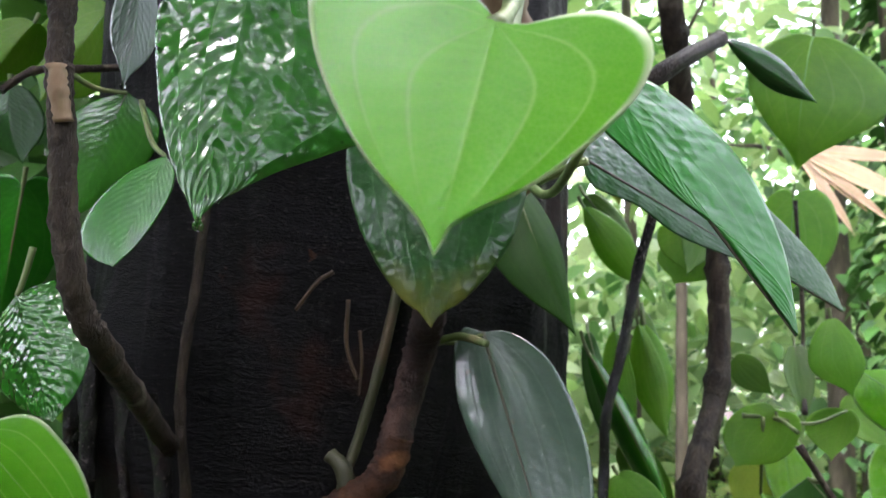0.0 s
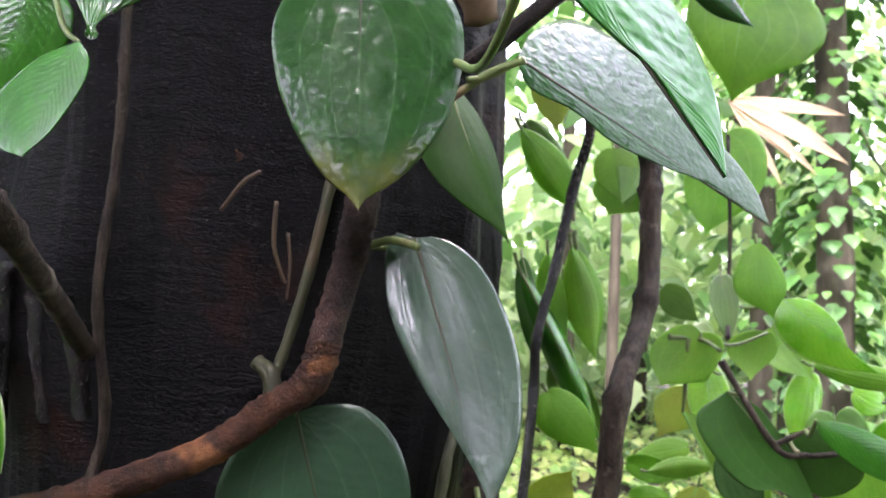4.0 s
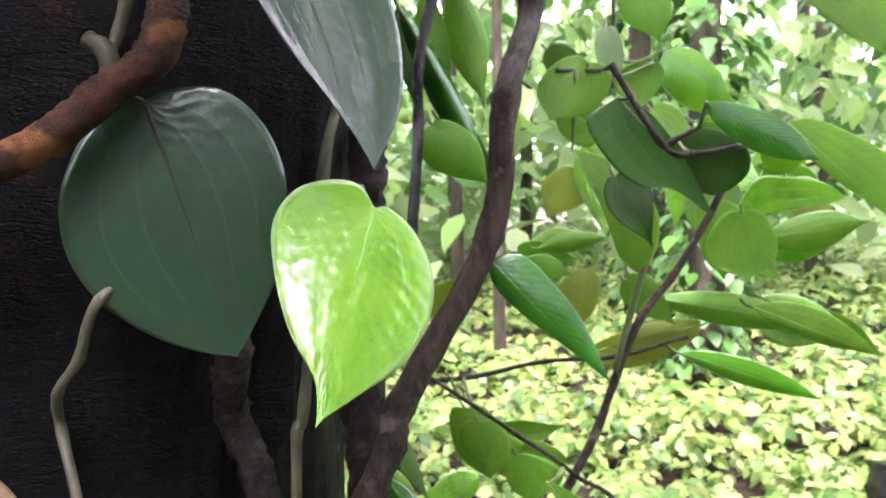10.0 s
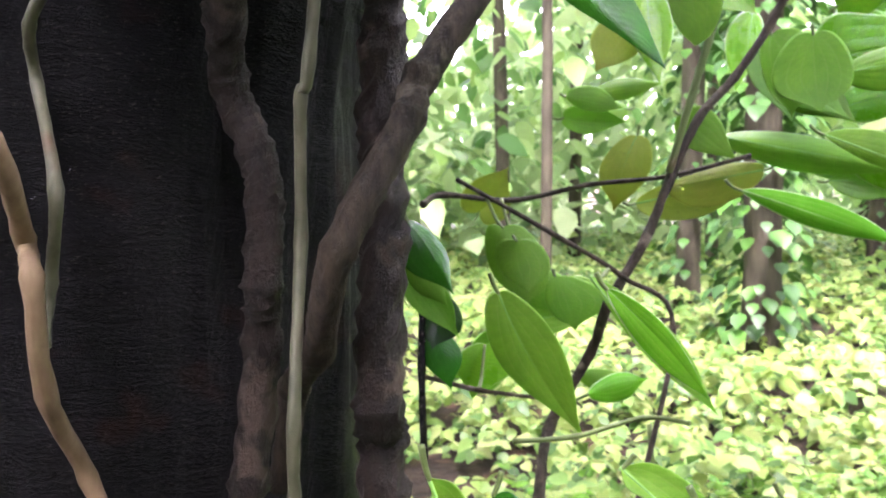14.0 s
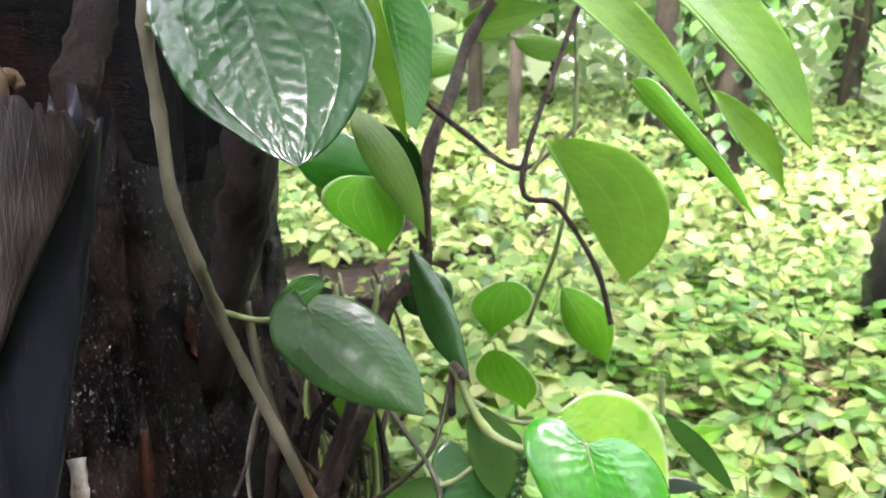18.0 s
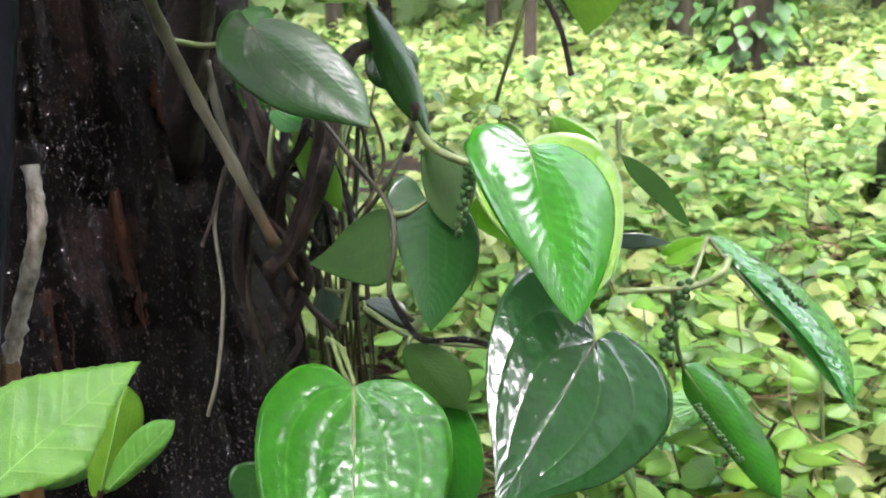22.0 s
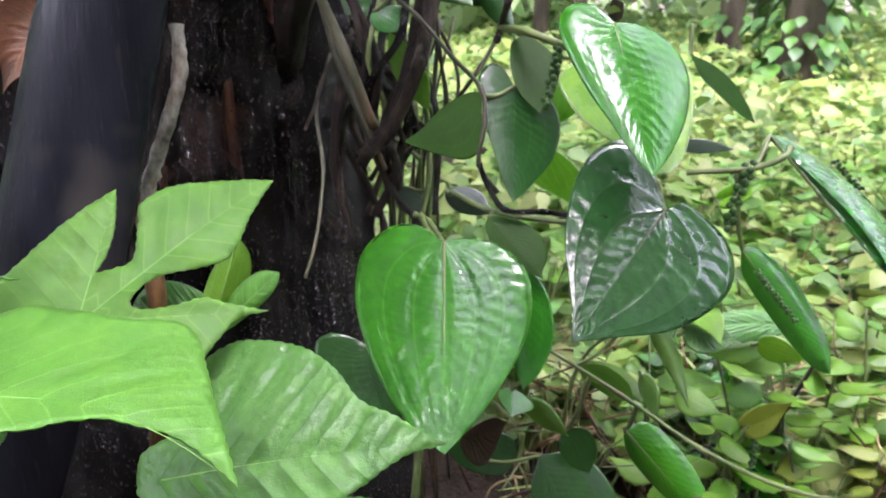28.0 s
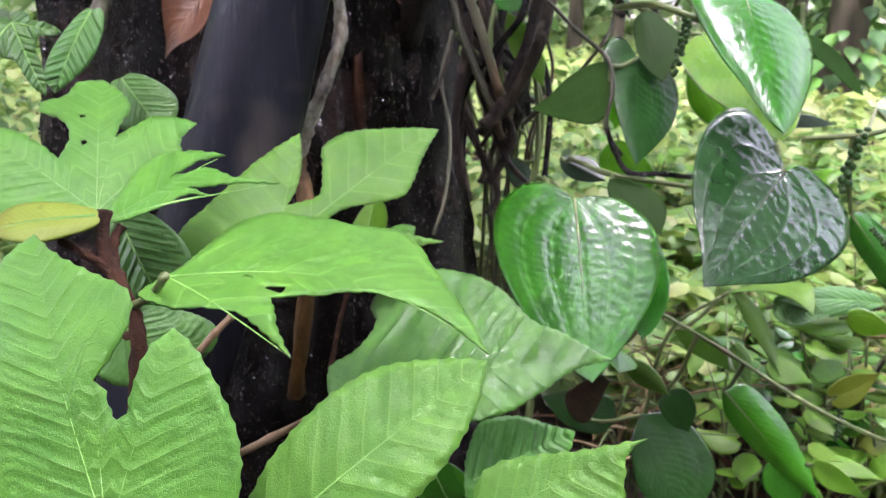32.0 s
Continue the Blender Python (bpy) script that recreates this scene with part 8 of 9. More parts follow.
stem("petiole", ((0.0048, 0.3247, 0.3893), (0.0025, 0.3321, 0.3986), (0.0046, 0.3356, 0.4035)), 0.0016, 0.0014, ROOT_RED, shrub)
stem("petiole", ((0.0137, 0.3159, 0.3710), (0.0091, 0.3165, 0.3718), (0.0055, 0.3170, 0.3722)), 0.0014, 0.0012, ROOT_RED, shrub)
stem("petiole", ((0.0119, 0.3194, 0.3814), (0.0233, 0.3009, 0.3925), (0.0323, 0.2829, 0.4043)), 0.0014, 0.0012, STEM_GREEN, shrub)
stem("petiole", ((0.0201, 0.3597, 0.3450), (0.0267, 0.3615, 0.3525), (0.0333, 0.3630, 0.3589)), 0.0014, 0.0014, STEM_TAN, shrub)
stem("petiole", ((0.0311, 0.3460, 0.3054), (0.0487, 0.3473, 0.3142), (0.0663, 0.3487, 0.3231)), 0.0015, 0.0014, STEM_TAN, shrub)
hand_leaf(shrub, (0.0423, 0.4208, 0.3679), (0.1201, 0.4659, 0.4179), (0.1003, 0.4160, 0.3667), (((1.0, -0.0), (0.81, 0.09), (0.67, 0.17), (0.57, 0.18), (0.39, 0.08), (0.29, 0.05), (0.21, 0.07)), ((0.21, 0.07), (0.21, 0.12), (0.31, 0.2), (0.43, 0.26), (0.5, 0.36), (0.59, 0.48)), ((0.59, 0.48), (0.48, 0.42), (0.36, 0.44), (0.25, 0.46), (0.14, 0.41), (0.03, 0.29), (-0.12, 0.13)), ((-0.12, 0.13), (-0.26, -0.04), (-0.36, -0.26), (-0.27, -0.37), (-0.07, -0.39), (0.21, -0.42), (0.47, -0.41)), ((0.47, -0.41), (0.37, -0.27), (0.27, -0.18), (0.18, -0.14)), ((0.18, -0.14), (0.24, -0.1), (0.33, -0.08), (0.44, -0.2), (0.5, -0.27), (0.64, -0.26), (0.84, -0.12), (1.0, -0.0))), arch=0.03, droop=0.02, label='large light green leaf with three free lobes and puckered veins', seed=1)
hand_leaf(shrub, (0.0261, 0.3066, 0.3961), (0.1254, 0.2959, 0.3777), (0.0604, 0.2625, 0.3830), (((1.0, -0.0), (0.91, -0.17), (0.81, -0.38), (0.74, -0.53), (0.66, -0.61), (0.51, -0.56), (0.34, -0.55), (0.18, -0.55), (0.08, -0.43), (0.04, -0.25), (0.02, -0.08)), ((0.02, -0.08), (-0.02, 0.05), (-0.03, 0.13), (0.08, 0.18), (0.23, 0.15), (0.32, 0.2), (0.45, 0.31)), ((0.45, 0.31), (0.39, 0.21), (0.35, 0.11), (0.33, 0.07)), ((0.33, 0.07), (0.46, 0.02), (0.59, -0.06), (0.69, -0.08), (0.82, -0.08), (1.0, -0.0))), arch=0.05, droop=0.03, label='broad light green leaf with a drooping side lobe, torn by small holes', via=(-0.11, 0.0), holes=((0.23, -0.03, 0.018), (0.33, 0.02, 0.035)), seed=2)
hand_leaf(shrub, (0.0780, 0.3877, 0.3138), (0.1897, 0.3709, 0.3361), (0.1234, 0.3459, 0.2929), (((1.0, 0.0), (0.92, -0.05), (0.84, -0.11), (0.72, -0.18), (0.64, -0.3), (0.53, -0.4), (0.37, -0.46), (0.23, -0.47), (0.13, -0.42), (0.08, -0.34), (0.1, -0.26), (0.02, -0.16), (-0.09, -0.11), (-0.1, -0.03)), ((-0.1, -0.03), (-0.07, 0.06), (0.1, 0.15), (0.34, 0.2), (0.56, 0.19), (0.71, 0.12), (0.86, 0.03), (1.0, 0.0))), look_of='puckered', arch=0.04, droop=0.02, label='broad toothed light green leaf with pressed-in veins', seed=3)
hand_leaf(shrub, (0.0621, 0.2460, 0.3459), (0.1192, 0.2627, 0.3886), (0.1018, 0.2345, 0.3474), (((1.0, 0.0), (0.89, 0.09), (0.76, 0.16), (0.63, 0.2), (0.48, 0.22), (0.28, 0.2), (0.12, 0.15)), ((0.12, 0.15), (-0.04, 0.06), (-0.06, -0.07), (0.04, -0.16), (0.23, -0.23), (0.48, -0.26), (0.69, -0.22), (0.87, -0.11), (1.0, 0.0))), arch=0.03, droop=0.03, label='pale green leaf close to the view', seed=4)
hand_leaf(shrub, (0.1345, 0.3876, 0.2647), (0.1838, 0.3970, 0.2842), (0.1458, 0.4043, 0.2875), (((1.0, 0.0), (0.87, -0.14), (0.68, -0.26), (0.39, -0.34), (0.08, -0.3)), ((0.08, -0.3), (-0.12, -0.15), (-0.05, 0.08), (0.07, 0.26), (0.28, 0.42), (0.59, 0.33), (0.81, 0.15), (1.0, 0.0))), look_of='puckered', arch=0.05, droop=0.02, label='crinkled bright green leaf', seed=5)
hand_leaf(shrub, (0.1130, 0.2296, 0.3619), (0.1513, 0.2282, 0.3849), (0.1351, 0.2175, 0.3592), (((1.0, 0.0), (0.88, 0.02), (0.8, 0.13), (0.72, 0.24), (0.49, 0.31), (0.18, 0.23)), ((0.18, 0.23), (-0.04, 0.07), (0.04, -0.11), (0.18, -0.22), (0.37, -0.2), (0.65, -0.1), (0.82, -0.05), (1.0, 0.0))), arch=0.02, droop=0.02, label='bright green leaf tip', seed=6)
hand_leaf(shrub, (0.0254, 0.2409, 0.3513), (0.0392, 0.2618, 0.3984), (0.0511, 0.2432, 0.3669), (((1.0, 0.0), (0.93, 0.14), (0.77, 0.32), (0.61, 0.45), (0.43, 0.52), (0.18, 0.53), (-0.01, 0.31)), ((-0.01, 0.31), (-0.12, 0.04), (-0.1, -0.34), (0.06, -0.7), (0.42, -0.98), (0.78, -1.09), (1.11, -1.02), (1.26, -0.92)), ((1.26, -0.92), (1.19, -0.74), (1.15, -0.52), (1.11, -0.3), (0.97, -0.23), (0.77, -0.26), (0.67, -0.3)), ((0.67, -0.3), (0.64, -0.22), (0.59, -0.19), (0.53, -0.13), (0.57, -0.08), (0.68, -0.09), (0.87, -0.08), (1.0, 0.0))), arch=0.03, droop=0.02, label='large smooth green leaf with two broad lobes', seed=7)
hand_leaf(shrub, (-0.0180, 0.3764, 0.3972), (-0.0278, 0.4261, 0.4441), (-0.0490, 0.3913, 0.4155), (((1.0, -0.0), (0.88, -0.11), (0.74, -0.17), (0.59, -0.12), (0.49, -0.09)), ((0.49, -0.09), (0.58, -0.2), (0.66, -0.3), (0.66, -0.43), (0.62, -0.55)), ((0.62, -0.55), (0.49, -0.46), (0.33, -0.45), (0.15, -0.29), (-0.01, -0.11)), ((-0.01, -0.11), (-0.04, -0.0), (-0.05, 0.15), (-0.01, 0.38), (0.13, 0.61), (0.45, 0.7), (0.6, 0.63)), ((0.6, 0.63), (0.59, 0.48), (0.47, 0.31), (0.36, 0.21)), ((0.36, 0.21), (0.52, 0.16), (0.65, 0.21), (0.72, 0.33), (0.81, 0.32), (0.85, 0.21), (0.98, 0.14), (1.0, -0.0))), arch=0.03, droop=0.03, label='pale green lobed leaf with small holes', holes=((0.67, 0.1, 0.022), (0.47, 0.08, 0.025)), seed=9)
hand_leaf(shrub, (-0.0019, 0.3400, 0.4037), (0.0554, 0.3468, 0.4174), (0.0162, 0.3639, 0.4187), (((1.0, -0.0), (0.77, 0.11), (0.6, 0.26), (0.48, 0.26), (0.36, 0.26)), ((0.36, 0.26), (0.47, 0.31), (0.54, 0.35), (0.71, 0.37)), ((0.71, 0.37), (0.47, 0.5), (0.26, 0.51), (0.11, 0.35), (0.02, 0.11)), ((0.02, 0.11), (0.04, -0.03), (0.2, -0.04), (0.36, 0.01), (0.46, 0.05), (0.59, 0.01)), ((0.59, 0.01), (0.46, 0.12), (0.4, 0.16)), ((0.4, 0.16), (0.51, 0.1), (0.76, 0.07), (1.0, -0.0))), arch=0.02, droop=0.02, label='young pale leaf with narrow lobes', seed=10)
lobed_leaf(shrub, (-0.0013, 0.3293, 0.4087), (-0.0306, 0.3204, 0.4060), (-0.0211, 0.3321, 0.4121), (-0.0148, 0.3182, 0.4033), "yellow", lobes=1, seed=11, label='young yellow-green leaf')
lobed_leaf(shrub, (-0.0276, 0.4279, 0.3807), (-0.0045, 0.4124, 0.3385), (-0.0327, 0.4208, 0.3573), (0.0032, 0.4212, 0.3680), "crinkled", lobes=1, seed=12, label='quilted dark green leaf')
lobed_leaf(shrub, (-0.0267, 0.4048, 0.3418), (0.0057, 0.3946, 0.3189), (-0.0316, 0.3968, 0.3156), (0.0156, 0.4008, 0.3405), "crinkled", lobes=1, seed=13)
palmate_leaf(shrub, (-0.0810, 0.4697, 0.4635), (-0.0652, 0.4579, 0.4312), (-0.1021, 0.4640, 0.4403), (-0.0573, 0.4662, 0.4591), "crinkled", webs=(0.5, 0.5), seed=14, label='wet grey-green curled leaf')
lobed_leaf(shrub, (-0.0366, 0.4469, 0.4699), (-0.0528, 0.4370, 0.4350), (-0.0540, 0.4429, 0.4528), (-0.0341, 0.4413, 0.4533), "crinkled", lobes=1, seed=15)
lobed_leaf(shrub, (-0.0364, 0.4786, 0.4375), (-0.0155, 0.4689, 0.4128), (-0.0405, 0.4725, 0.4175), (-0.0113, 0.4745, 0.4315), "crinkled", lobes=1, seed=16)
lobed_leaf(shrub, (0.0727, 0.5348, 0.3109), (0.0885, 0.5513, 0.3631), (0.0691, 0.5432, 0.3327), (0.0930, 0.5509, 0.3339), "sunny", lobes=1, seed=17, label='small yellowing leaf')
stem("petiole", ((0.0595, 0.5174, 0.2572), (0.0658, 0.5269, 0.2862), (0.0727, 0.5348, 0.3109)), 0.0016, 0.0013, ROOT_RED, shrub)
lobed_leaf(shrub, (0.0770, 0.5345, 0.3117), (0.1125, 0.5411, 0.3440), (0.0901, 0.5417, 0.3369), (0.1023, 0.5363, 0.3267), "shrub", lobes=1, seed=18)
lobed_leaf(shrub, (0.0669, 0.5495, 0.3198), (0.0241, 0.5555, 0.3195), (0.0459, 0.5577, 0.3342), (0.0442, 0.5478, 0.3060), "crinkled", lobes=1, seed=19)
lobed_leaf(shrub, (0.1165, 0.4261, 0.2492), (0.1282, 0.4179, 0.2272), (0.1092, 0.4221, 0.2351), (0.1370, 0.4218, 0.2414), "deep", lobes=1, seed=21)

# things leaning on and lying by the trunk
build_slab()
stick = thing("stick", (0.0357, 0.5327, 0.2319), "pale weathered stick with a brown foot leaning on the trunk", "stick")
stem("shaft", ((0.0670, 0.5455, 0.4807), (0.0681, 0.5372, 0.4571), (0.0587, 0.5398, 0.4303), (0.0470, 0.5421, 0.4022), (0.0417, 0.5365, 0.3840)), 0.0034, 0.0042, STEM_PALE, stick, nodes=0.15, rough=0.12)
stem("foot", ((0.0424, 0.5372, 0.3868), (0.0417, 0.5365, 0.3840), (0.0498, 0.5142, 0.3416), (0.0357, 0.5327, 0.2319)), 0.0047, 0.005, STEM_RUSTY, stick, label="yellowish brown bark left on the foot", nodes=0.1, rough=0.14)
tagged(stem("twig", ((-0.0504, 0.5235, 0.5079), (-0.0528, 0.5147, 0.4799), (-0.0544, 0.5042, 0.4632), (-0.0611, 0.4947, 0.4482), (-0.0740, 0.4926, 0.4383)), 0.0045, 0.0036, STEM_GREY, None, nodes=0.2, rough=0.14), "mossy grey-green dead twig caught on the trunk", "twig")
dry_leaf = thing("dead_leaf", (-0.0477, 0.6647, 0.4795), "curled orange-brown dead leaf caught against the trunk", "leaf")
leaf(dry_leaf, (-0.0124, 0.6157, 0.4880), (-0.0462, 0.5976, 0.4392), (-0.0390, 0.6176, 0.4845), (-0.0148, 0.5973, 0.4491), "dry", "ovate", cup=0.2, arch=0.12, name='blade')
# a leaf blade added in place of a brown piece of stump
stump_piece = thing("dead_leaf", (0.2249, 0.5719, 0.2071), "dull brown leaf-shaped stand-in for a piece of stump under the vine", "leaf")
leaf(stump_piece, (0.2249, 0.5719, 0.2071), (0.2585, 0.5729, 0.2189), (0.2427, 0.5671, 0.2298), (0.2419, 0.5751, 0.1887), "litter", "ovate", cup=0.1, arch=0.06, name='blade')
def build_tangle():
    """Thin bare vine stems that hang in a tangle beside the trunk."""
    tangle = thing("vine_tangle", (0.2084, 0.7424, 0.2175), "tangle of thin bare olive and brown vine stems beside the trunk", "vine")
    rng = np.random.default_rng(17)
    levels = [np.array(v) for v in (((0.1514, 0.7526, 0.4793), (0.2330, 0.7886, 0.4811)), ((0.1686, 0.7464, 0.4040), (0.2280, 0.7606, 0.3984)), ((0.1844, 0.7371, 0.3193), (0.2230, 0.7341, 0.3203)))]
    for k in range(17):
        line = []
        f = rng.random()
        for level in levels:
            f = min(1.0, max(0.0, f + 0.28 * rng.normal()))
            p = level[0] * (1 - f) + level[1] * f
            line.append(tuple(p + (0.008 * rng.normal(), rng.uniform(0.0, 0.05), 0.01 * rng.normal())))
        foot = line[-1]
        line.append((foot[0] + 0.015 * rng.normal(), foot[1] + 0.02, 0.0))
        r = rng.uniform(0.0008, 0.0022)
        stem("strand", line, r, r * 0.8, (STEM_OLIVE, STEM_DIM, STEM_GREY, STEM_GREEN)[k % 4], tangle, nodes=0.15, sides=7, per=8, rough=0.12, seed=k)


build_tangle()
toothed_herb = thing("toothed_herb", (0.5127, 0.6482, 0.0000), "leafy herb with toothed yellow-green leaves on a thin brown stalk", "plant")
stem("stalk", ((0.5127, 0.6482, 0.0000), (0.5070, 0.6487, 0.1432), (0.5155, 0.6485, 0.1758), (0.5376, 0.6518, 0.2217)), 0.0022, 0.0014, STEM_RED, toothed_herb, nodes=0.2)
leaf(toothed_herb, (0.5132, 0.6512, 0.2444), (0.4091, 0.6323, 0.2562), (0.4689, 0.6507, 0.2628), (0.4498, 0.6260, 0.2479), "crinkled", "lance", teeth=0.07, cup=-0.08, arch=0.05, petiole=(0.5376, 0.6518, 0.2217))
leaf(toothed_herb, (0.5196, 0.6609, 0.2280), (0.4145, 0.6451, 0.2330), (0.4773, 0.6632, 0.2396), (0.4526, 0.6295, 0.2280), "sunny", "lance", teeth=0.07, cup=-0.08, arch=0.04, petiole=(0.5353, 0.6527, 0.2145))
leaf(toothed_herb, (0.4898, 0.6538, 0.1846), (0.4509, 0.6370, 0.1879), (0.4756, 0.6581, 0.1937), (0.4674, 0.6335, 0.1817), "shrub", "round", teeth=0.08, cup=-0.06, petiole=(0.5210, 0.6518, 0.1804))
leaf(toothed_herb, (0.5330, 0.6429, 0.1329), (0.4953, 0.6224, 0.1256), (0.5171, 0.6436, 0.1311), (0.5177, 0.6192, 0.1221), "yellow", "heart", teeth=0.08, cup=-0.06, petiole=(0.5084, 0.6495, 0.1460))
leaf(toothed_herb, (0.5140, 0.6524, 0.1866), (0.4912, 0.6406, 0.1774), (0.5012, 0.6529, 0.1849), (0.5052, 0.6399, 0.1791), "yellow", "ovate", teeth=0.08, petiole=(0.5226, 0.6517, 0.1868))
leaf(toothed_herb, (0.5269, 0.6551, 0.1977), (0.5366, 0.6313, 0.1926), (0.5397, 0.6550, 0.2007), (0.5214, 0.6320, 0.1909), "sunny", "ovate", teeth=0.07, petiole=(0.5255, 0.6524, 0.1895))
broad_grass = thing("broad_grass", (0.3290, 0.6804, 0.0000), "clump of broad arching dull green grass blades", "grass")
stem("stalk", ((0.3290, 0.6804, 0.0000), (0.3363, 0.6799, 0.1912), (0.3861, 0.6651, 0.2531)), 0.002, 0.0012, STEM_GREEN, broad_grass, nodes=0.1)
leaf(broad_grass, (0.3861, 0.6651, 0.2531), (0.3994, 0.5954, 0.2082), (0.3884, 0.6366, 0.2327), (0.4044, 0.6371, 0.2382), "olive", "lance", arch=0.06, cup=-0.05, bend=0.3, name="blade")
leaf(broad_grass, (0.3402, 0.6725, 0.2017), (0.3796, 0.6046, 0.1992), (0.3573, 0.6384, 0.1994), (0.3680, 0.6520, 0.2107), "olive", "lance", arch=0.12, cup=-0.05, name="blade")
leaf(broad_grass, (0.3833, 0.6644, 0.2504), (0.4210, 0.5995, 0.2563), (0.4209, 0.6331, 0.2615), (0.4301, 0.6337, 0.2654), "sunny", "lance", arch=0.1, cup=-0.05, name="blade")
dead_frond = thing("dead_frond", (1.2626, 2.6356, 1.8612), "dry straw-coloured drooping frond", "leaf")
leaf(dead_frond, (1.2422, 2.6328, 1.8887), (1.6912, 2.6475, 1.6908), (1.4555, 2.6433, 1.7646), (1.4779, 2.6370, 1.8150), "straw", "lance", arch=0.05, name='leaflet')
leaf(dead_frond, (1.2422, 2.6328, 1.8887), (1.6113, 2.6406, 1.7631), (1.4173, 2.6393, 1.8046), (1.4362, 2.6341, 1.8472), "straw", "lance", arch=0.05, name='leaflet')
leaf(dead_frond, (1.2422, 2.6328, 1.8887), (1.6640, 2.6284, 1.8604), (1.4427, 2.6335, 1.8513), (1.4634, 2.6277, 1.8978), "straw", "lance", arch=0.05, name='leaflet')
leaf(dead_frond, (1.2422, 2.6328, 1.8887), (1.5006, 2.6520, 1.6821), (1.3628, 2.6448, 1.7660), (1.3800, 2.6400, 1.8048), "straw", "lance", arch=0.05, name='leaflet')
leaf(dead_frond, (1.2422, 2.6328, 1.8887), (1.4567, 2.6622, 1.6004), (1.3400, 2.6501, 1.7232), (1.3589, 2.6449, 1.7659), "straw", "lance", arch=0.05, name='leaflet')
leaf(dead_frond, (1.2422, 2.6328, 1.8887), (1.3834, 2.6481, 1.7337), (1.3051, 2.6426, 1.7938), (1.3206, 2.6383, 1.8287), "straw", "lance", arch=0.05, name='leaflet')
leaf(dead_frond, (1.2422, 2.6328, 1.8887), (1.5787, 2.6545, 1.6477), (1.4018, 2.6461, 1.7488), (1.4191, 2.6413, 1.7876), "straw", "lance", arch=0.05, name='leaflet')

# water drops
water_drop((0.0456, 0.2697, 1.1495), 0.0011)
water_drop((-0.0126, 0.3613, 1.2097), 0.0011)
water_drop((0.2546, 0.4978, 0.2811), 0.0012)


# ---- low plants, litter and the wood around ----
def build_cover():
    rng = np.random.default_rng(4)
    P, A, U, S, W = [], [], [], [], []
    for _ in range(15000):
        y = 0.68 + 11 * rng.random() ** 2.0
        x = rng.uniform(-0.9 - 0.35 * y, 0.5 + 1.0 * y)
        if x < 0.3 and y < 1.15 or x < 0.5 and y < 0.82 or (x - 0.62) ** 2 / 0.03 + (y - 1.0) ** 2 / 0.01 < 1:
            continue
        gap = noise.noise(Vector((x * 1.6, y * 1.6, 3))) + 0.5 * noise.noise(Vector((x * 5, y * 5, 8)))
        if gap < -0.32:
            continue
        h = ground_height(x, y) + rng.uniform(0.015, 0.08 + 0.2 * max(0, gap + 0.15) + 0.012 * y)
        big = rng.uniform(0.02, 0.046) * (1 + 0.3 * max(0, y - 0.75))
        turn = rng.uniform(0, 6.28)
        for k in range(5 if y < 4 else 4):
            ang = turn + 1.57 * k + 0.8 * (k > 3) + 0.25 * rng.normal()
            low = k > 3
            ln = big * rng.uniform(0.75, 1.15) * (1.2 if low else 1)
            P.append((x + 0.15 * ln * math.cos(ang), y + 0.15 * ln * math.sin(ang), max(0.01, h - low * 0.6 * big + 0.003 * rng.normal())))
            A.append((math.cos(ang), math.sin(ang), rng.uniform(-1.0, 0.1)))
            U.append((rng.normal() * 0.4, rng.normal() * 0.4 - 0.2, 1))
            S.append(ln)
            W.append(ln * rng.uniform(0.55, 0.8))
    # the same plants, thinner, over the rest of the clearing
    for _ in range(9000):
        x, y = rng.uniform(-7, 9), rng.uniform(-3, 12)
        if (x - 0.15) ** 2 + (y - 0.45) ** 2 < 1.1 or -0.9 - 0.35 * y < x < 0.5 + y and y > 0.7:
            continue
        if noise.noise(Vector((x * 1.6, y * 1.6, 3))) < -0.3:
            continue
        h, big, turn = ground_height(x, y) + rng.uniform(0.03, 0.2), rng.uniform(0.04, 0.08), rng.uniform(0, 6.28)
        for k in range(4):
            ang = turn + 1.57 * k + 0.25 * rng.normal()
            P.append((x, y, h))
            A.append((math.cos(ang), math.sin(ang), rng.uniform(-0.45, 0.15)))
            U.append((rng.normal() * 0.15, rng.normal() * 0.15, 1))
            S.append(big * rng.uniform(0.75, 1.15))
            W.append(big * 0.58)
    many_leaves("ground_cover", P, A, U, S, W, COVER, "dense low yellow-green ground cover plants", "ground cover")


def build_seedlings():
    """Young leafy plants close to the vine, larger and lighter than the cover."""
    rng = np.random.default_rng(14)
    P, A, U, S = [], [], [], []
    for _ in range(1500):
        x, y = 0.4 + 1.2 * rng.random() ** 1.2, 0.76 + 1.0 * rng.random()
        if x > 0.45 + 0.95 * y or noise.noise(Vector((x * 6, y * 6, 8))) < -0.3:
            continue
        h, big, turn = ground_height(x, y) + rng.uniform(0.05, 0.15), rng.uniform(0.022, 0.045), rng.uniform(0, 6.28)
        for k in range(5):
            ang = turn + 1.257 * k + 0.3 * rng.normal()
            P.append((x, y, h + 0.005 * rng.normal()))
            A.append((math.cos(ang), math.sin(ang), rng.uniform(-0.6, 0.1)))
            U.append((rng.normal() * 0.35, rng.normal() * 0.35 - 0.2, 1))
            S.append(big * rng.uniform(0.7, 1.2))
    many_leaves("seedlings", P, A, U, S, np.array(S) * rng.uniform(0.55, 0.85, len(S)), SEEDLING, "light green young plants growing densely beside the vine", "seedling")


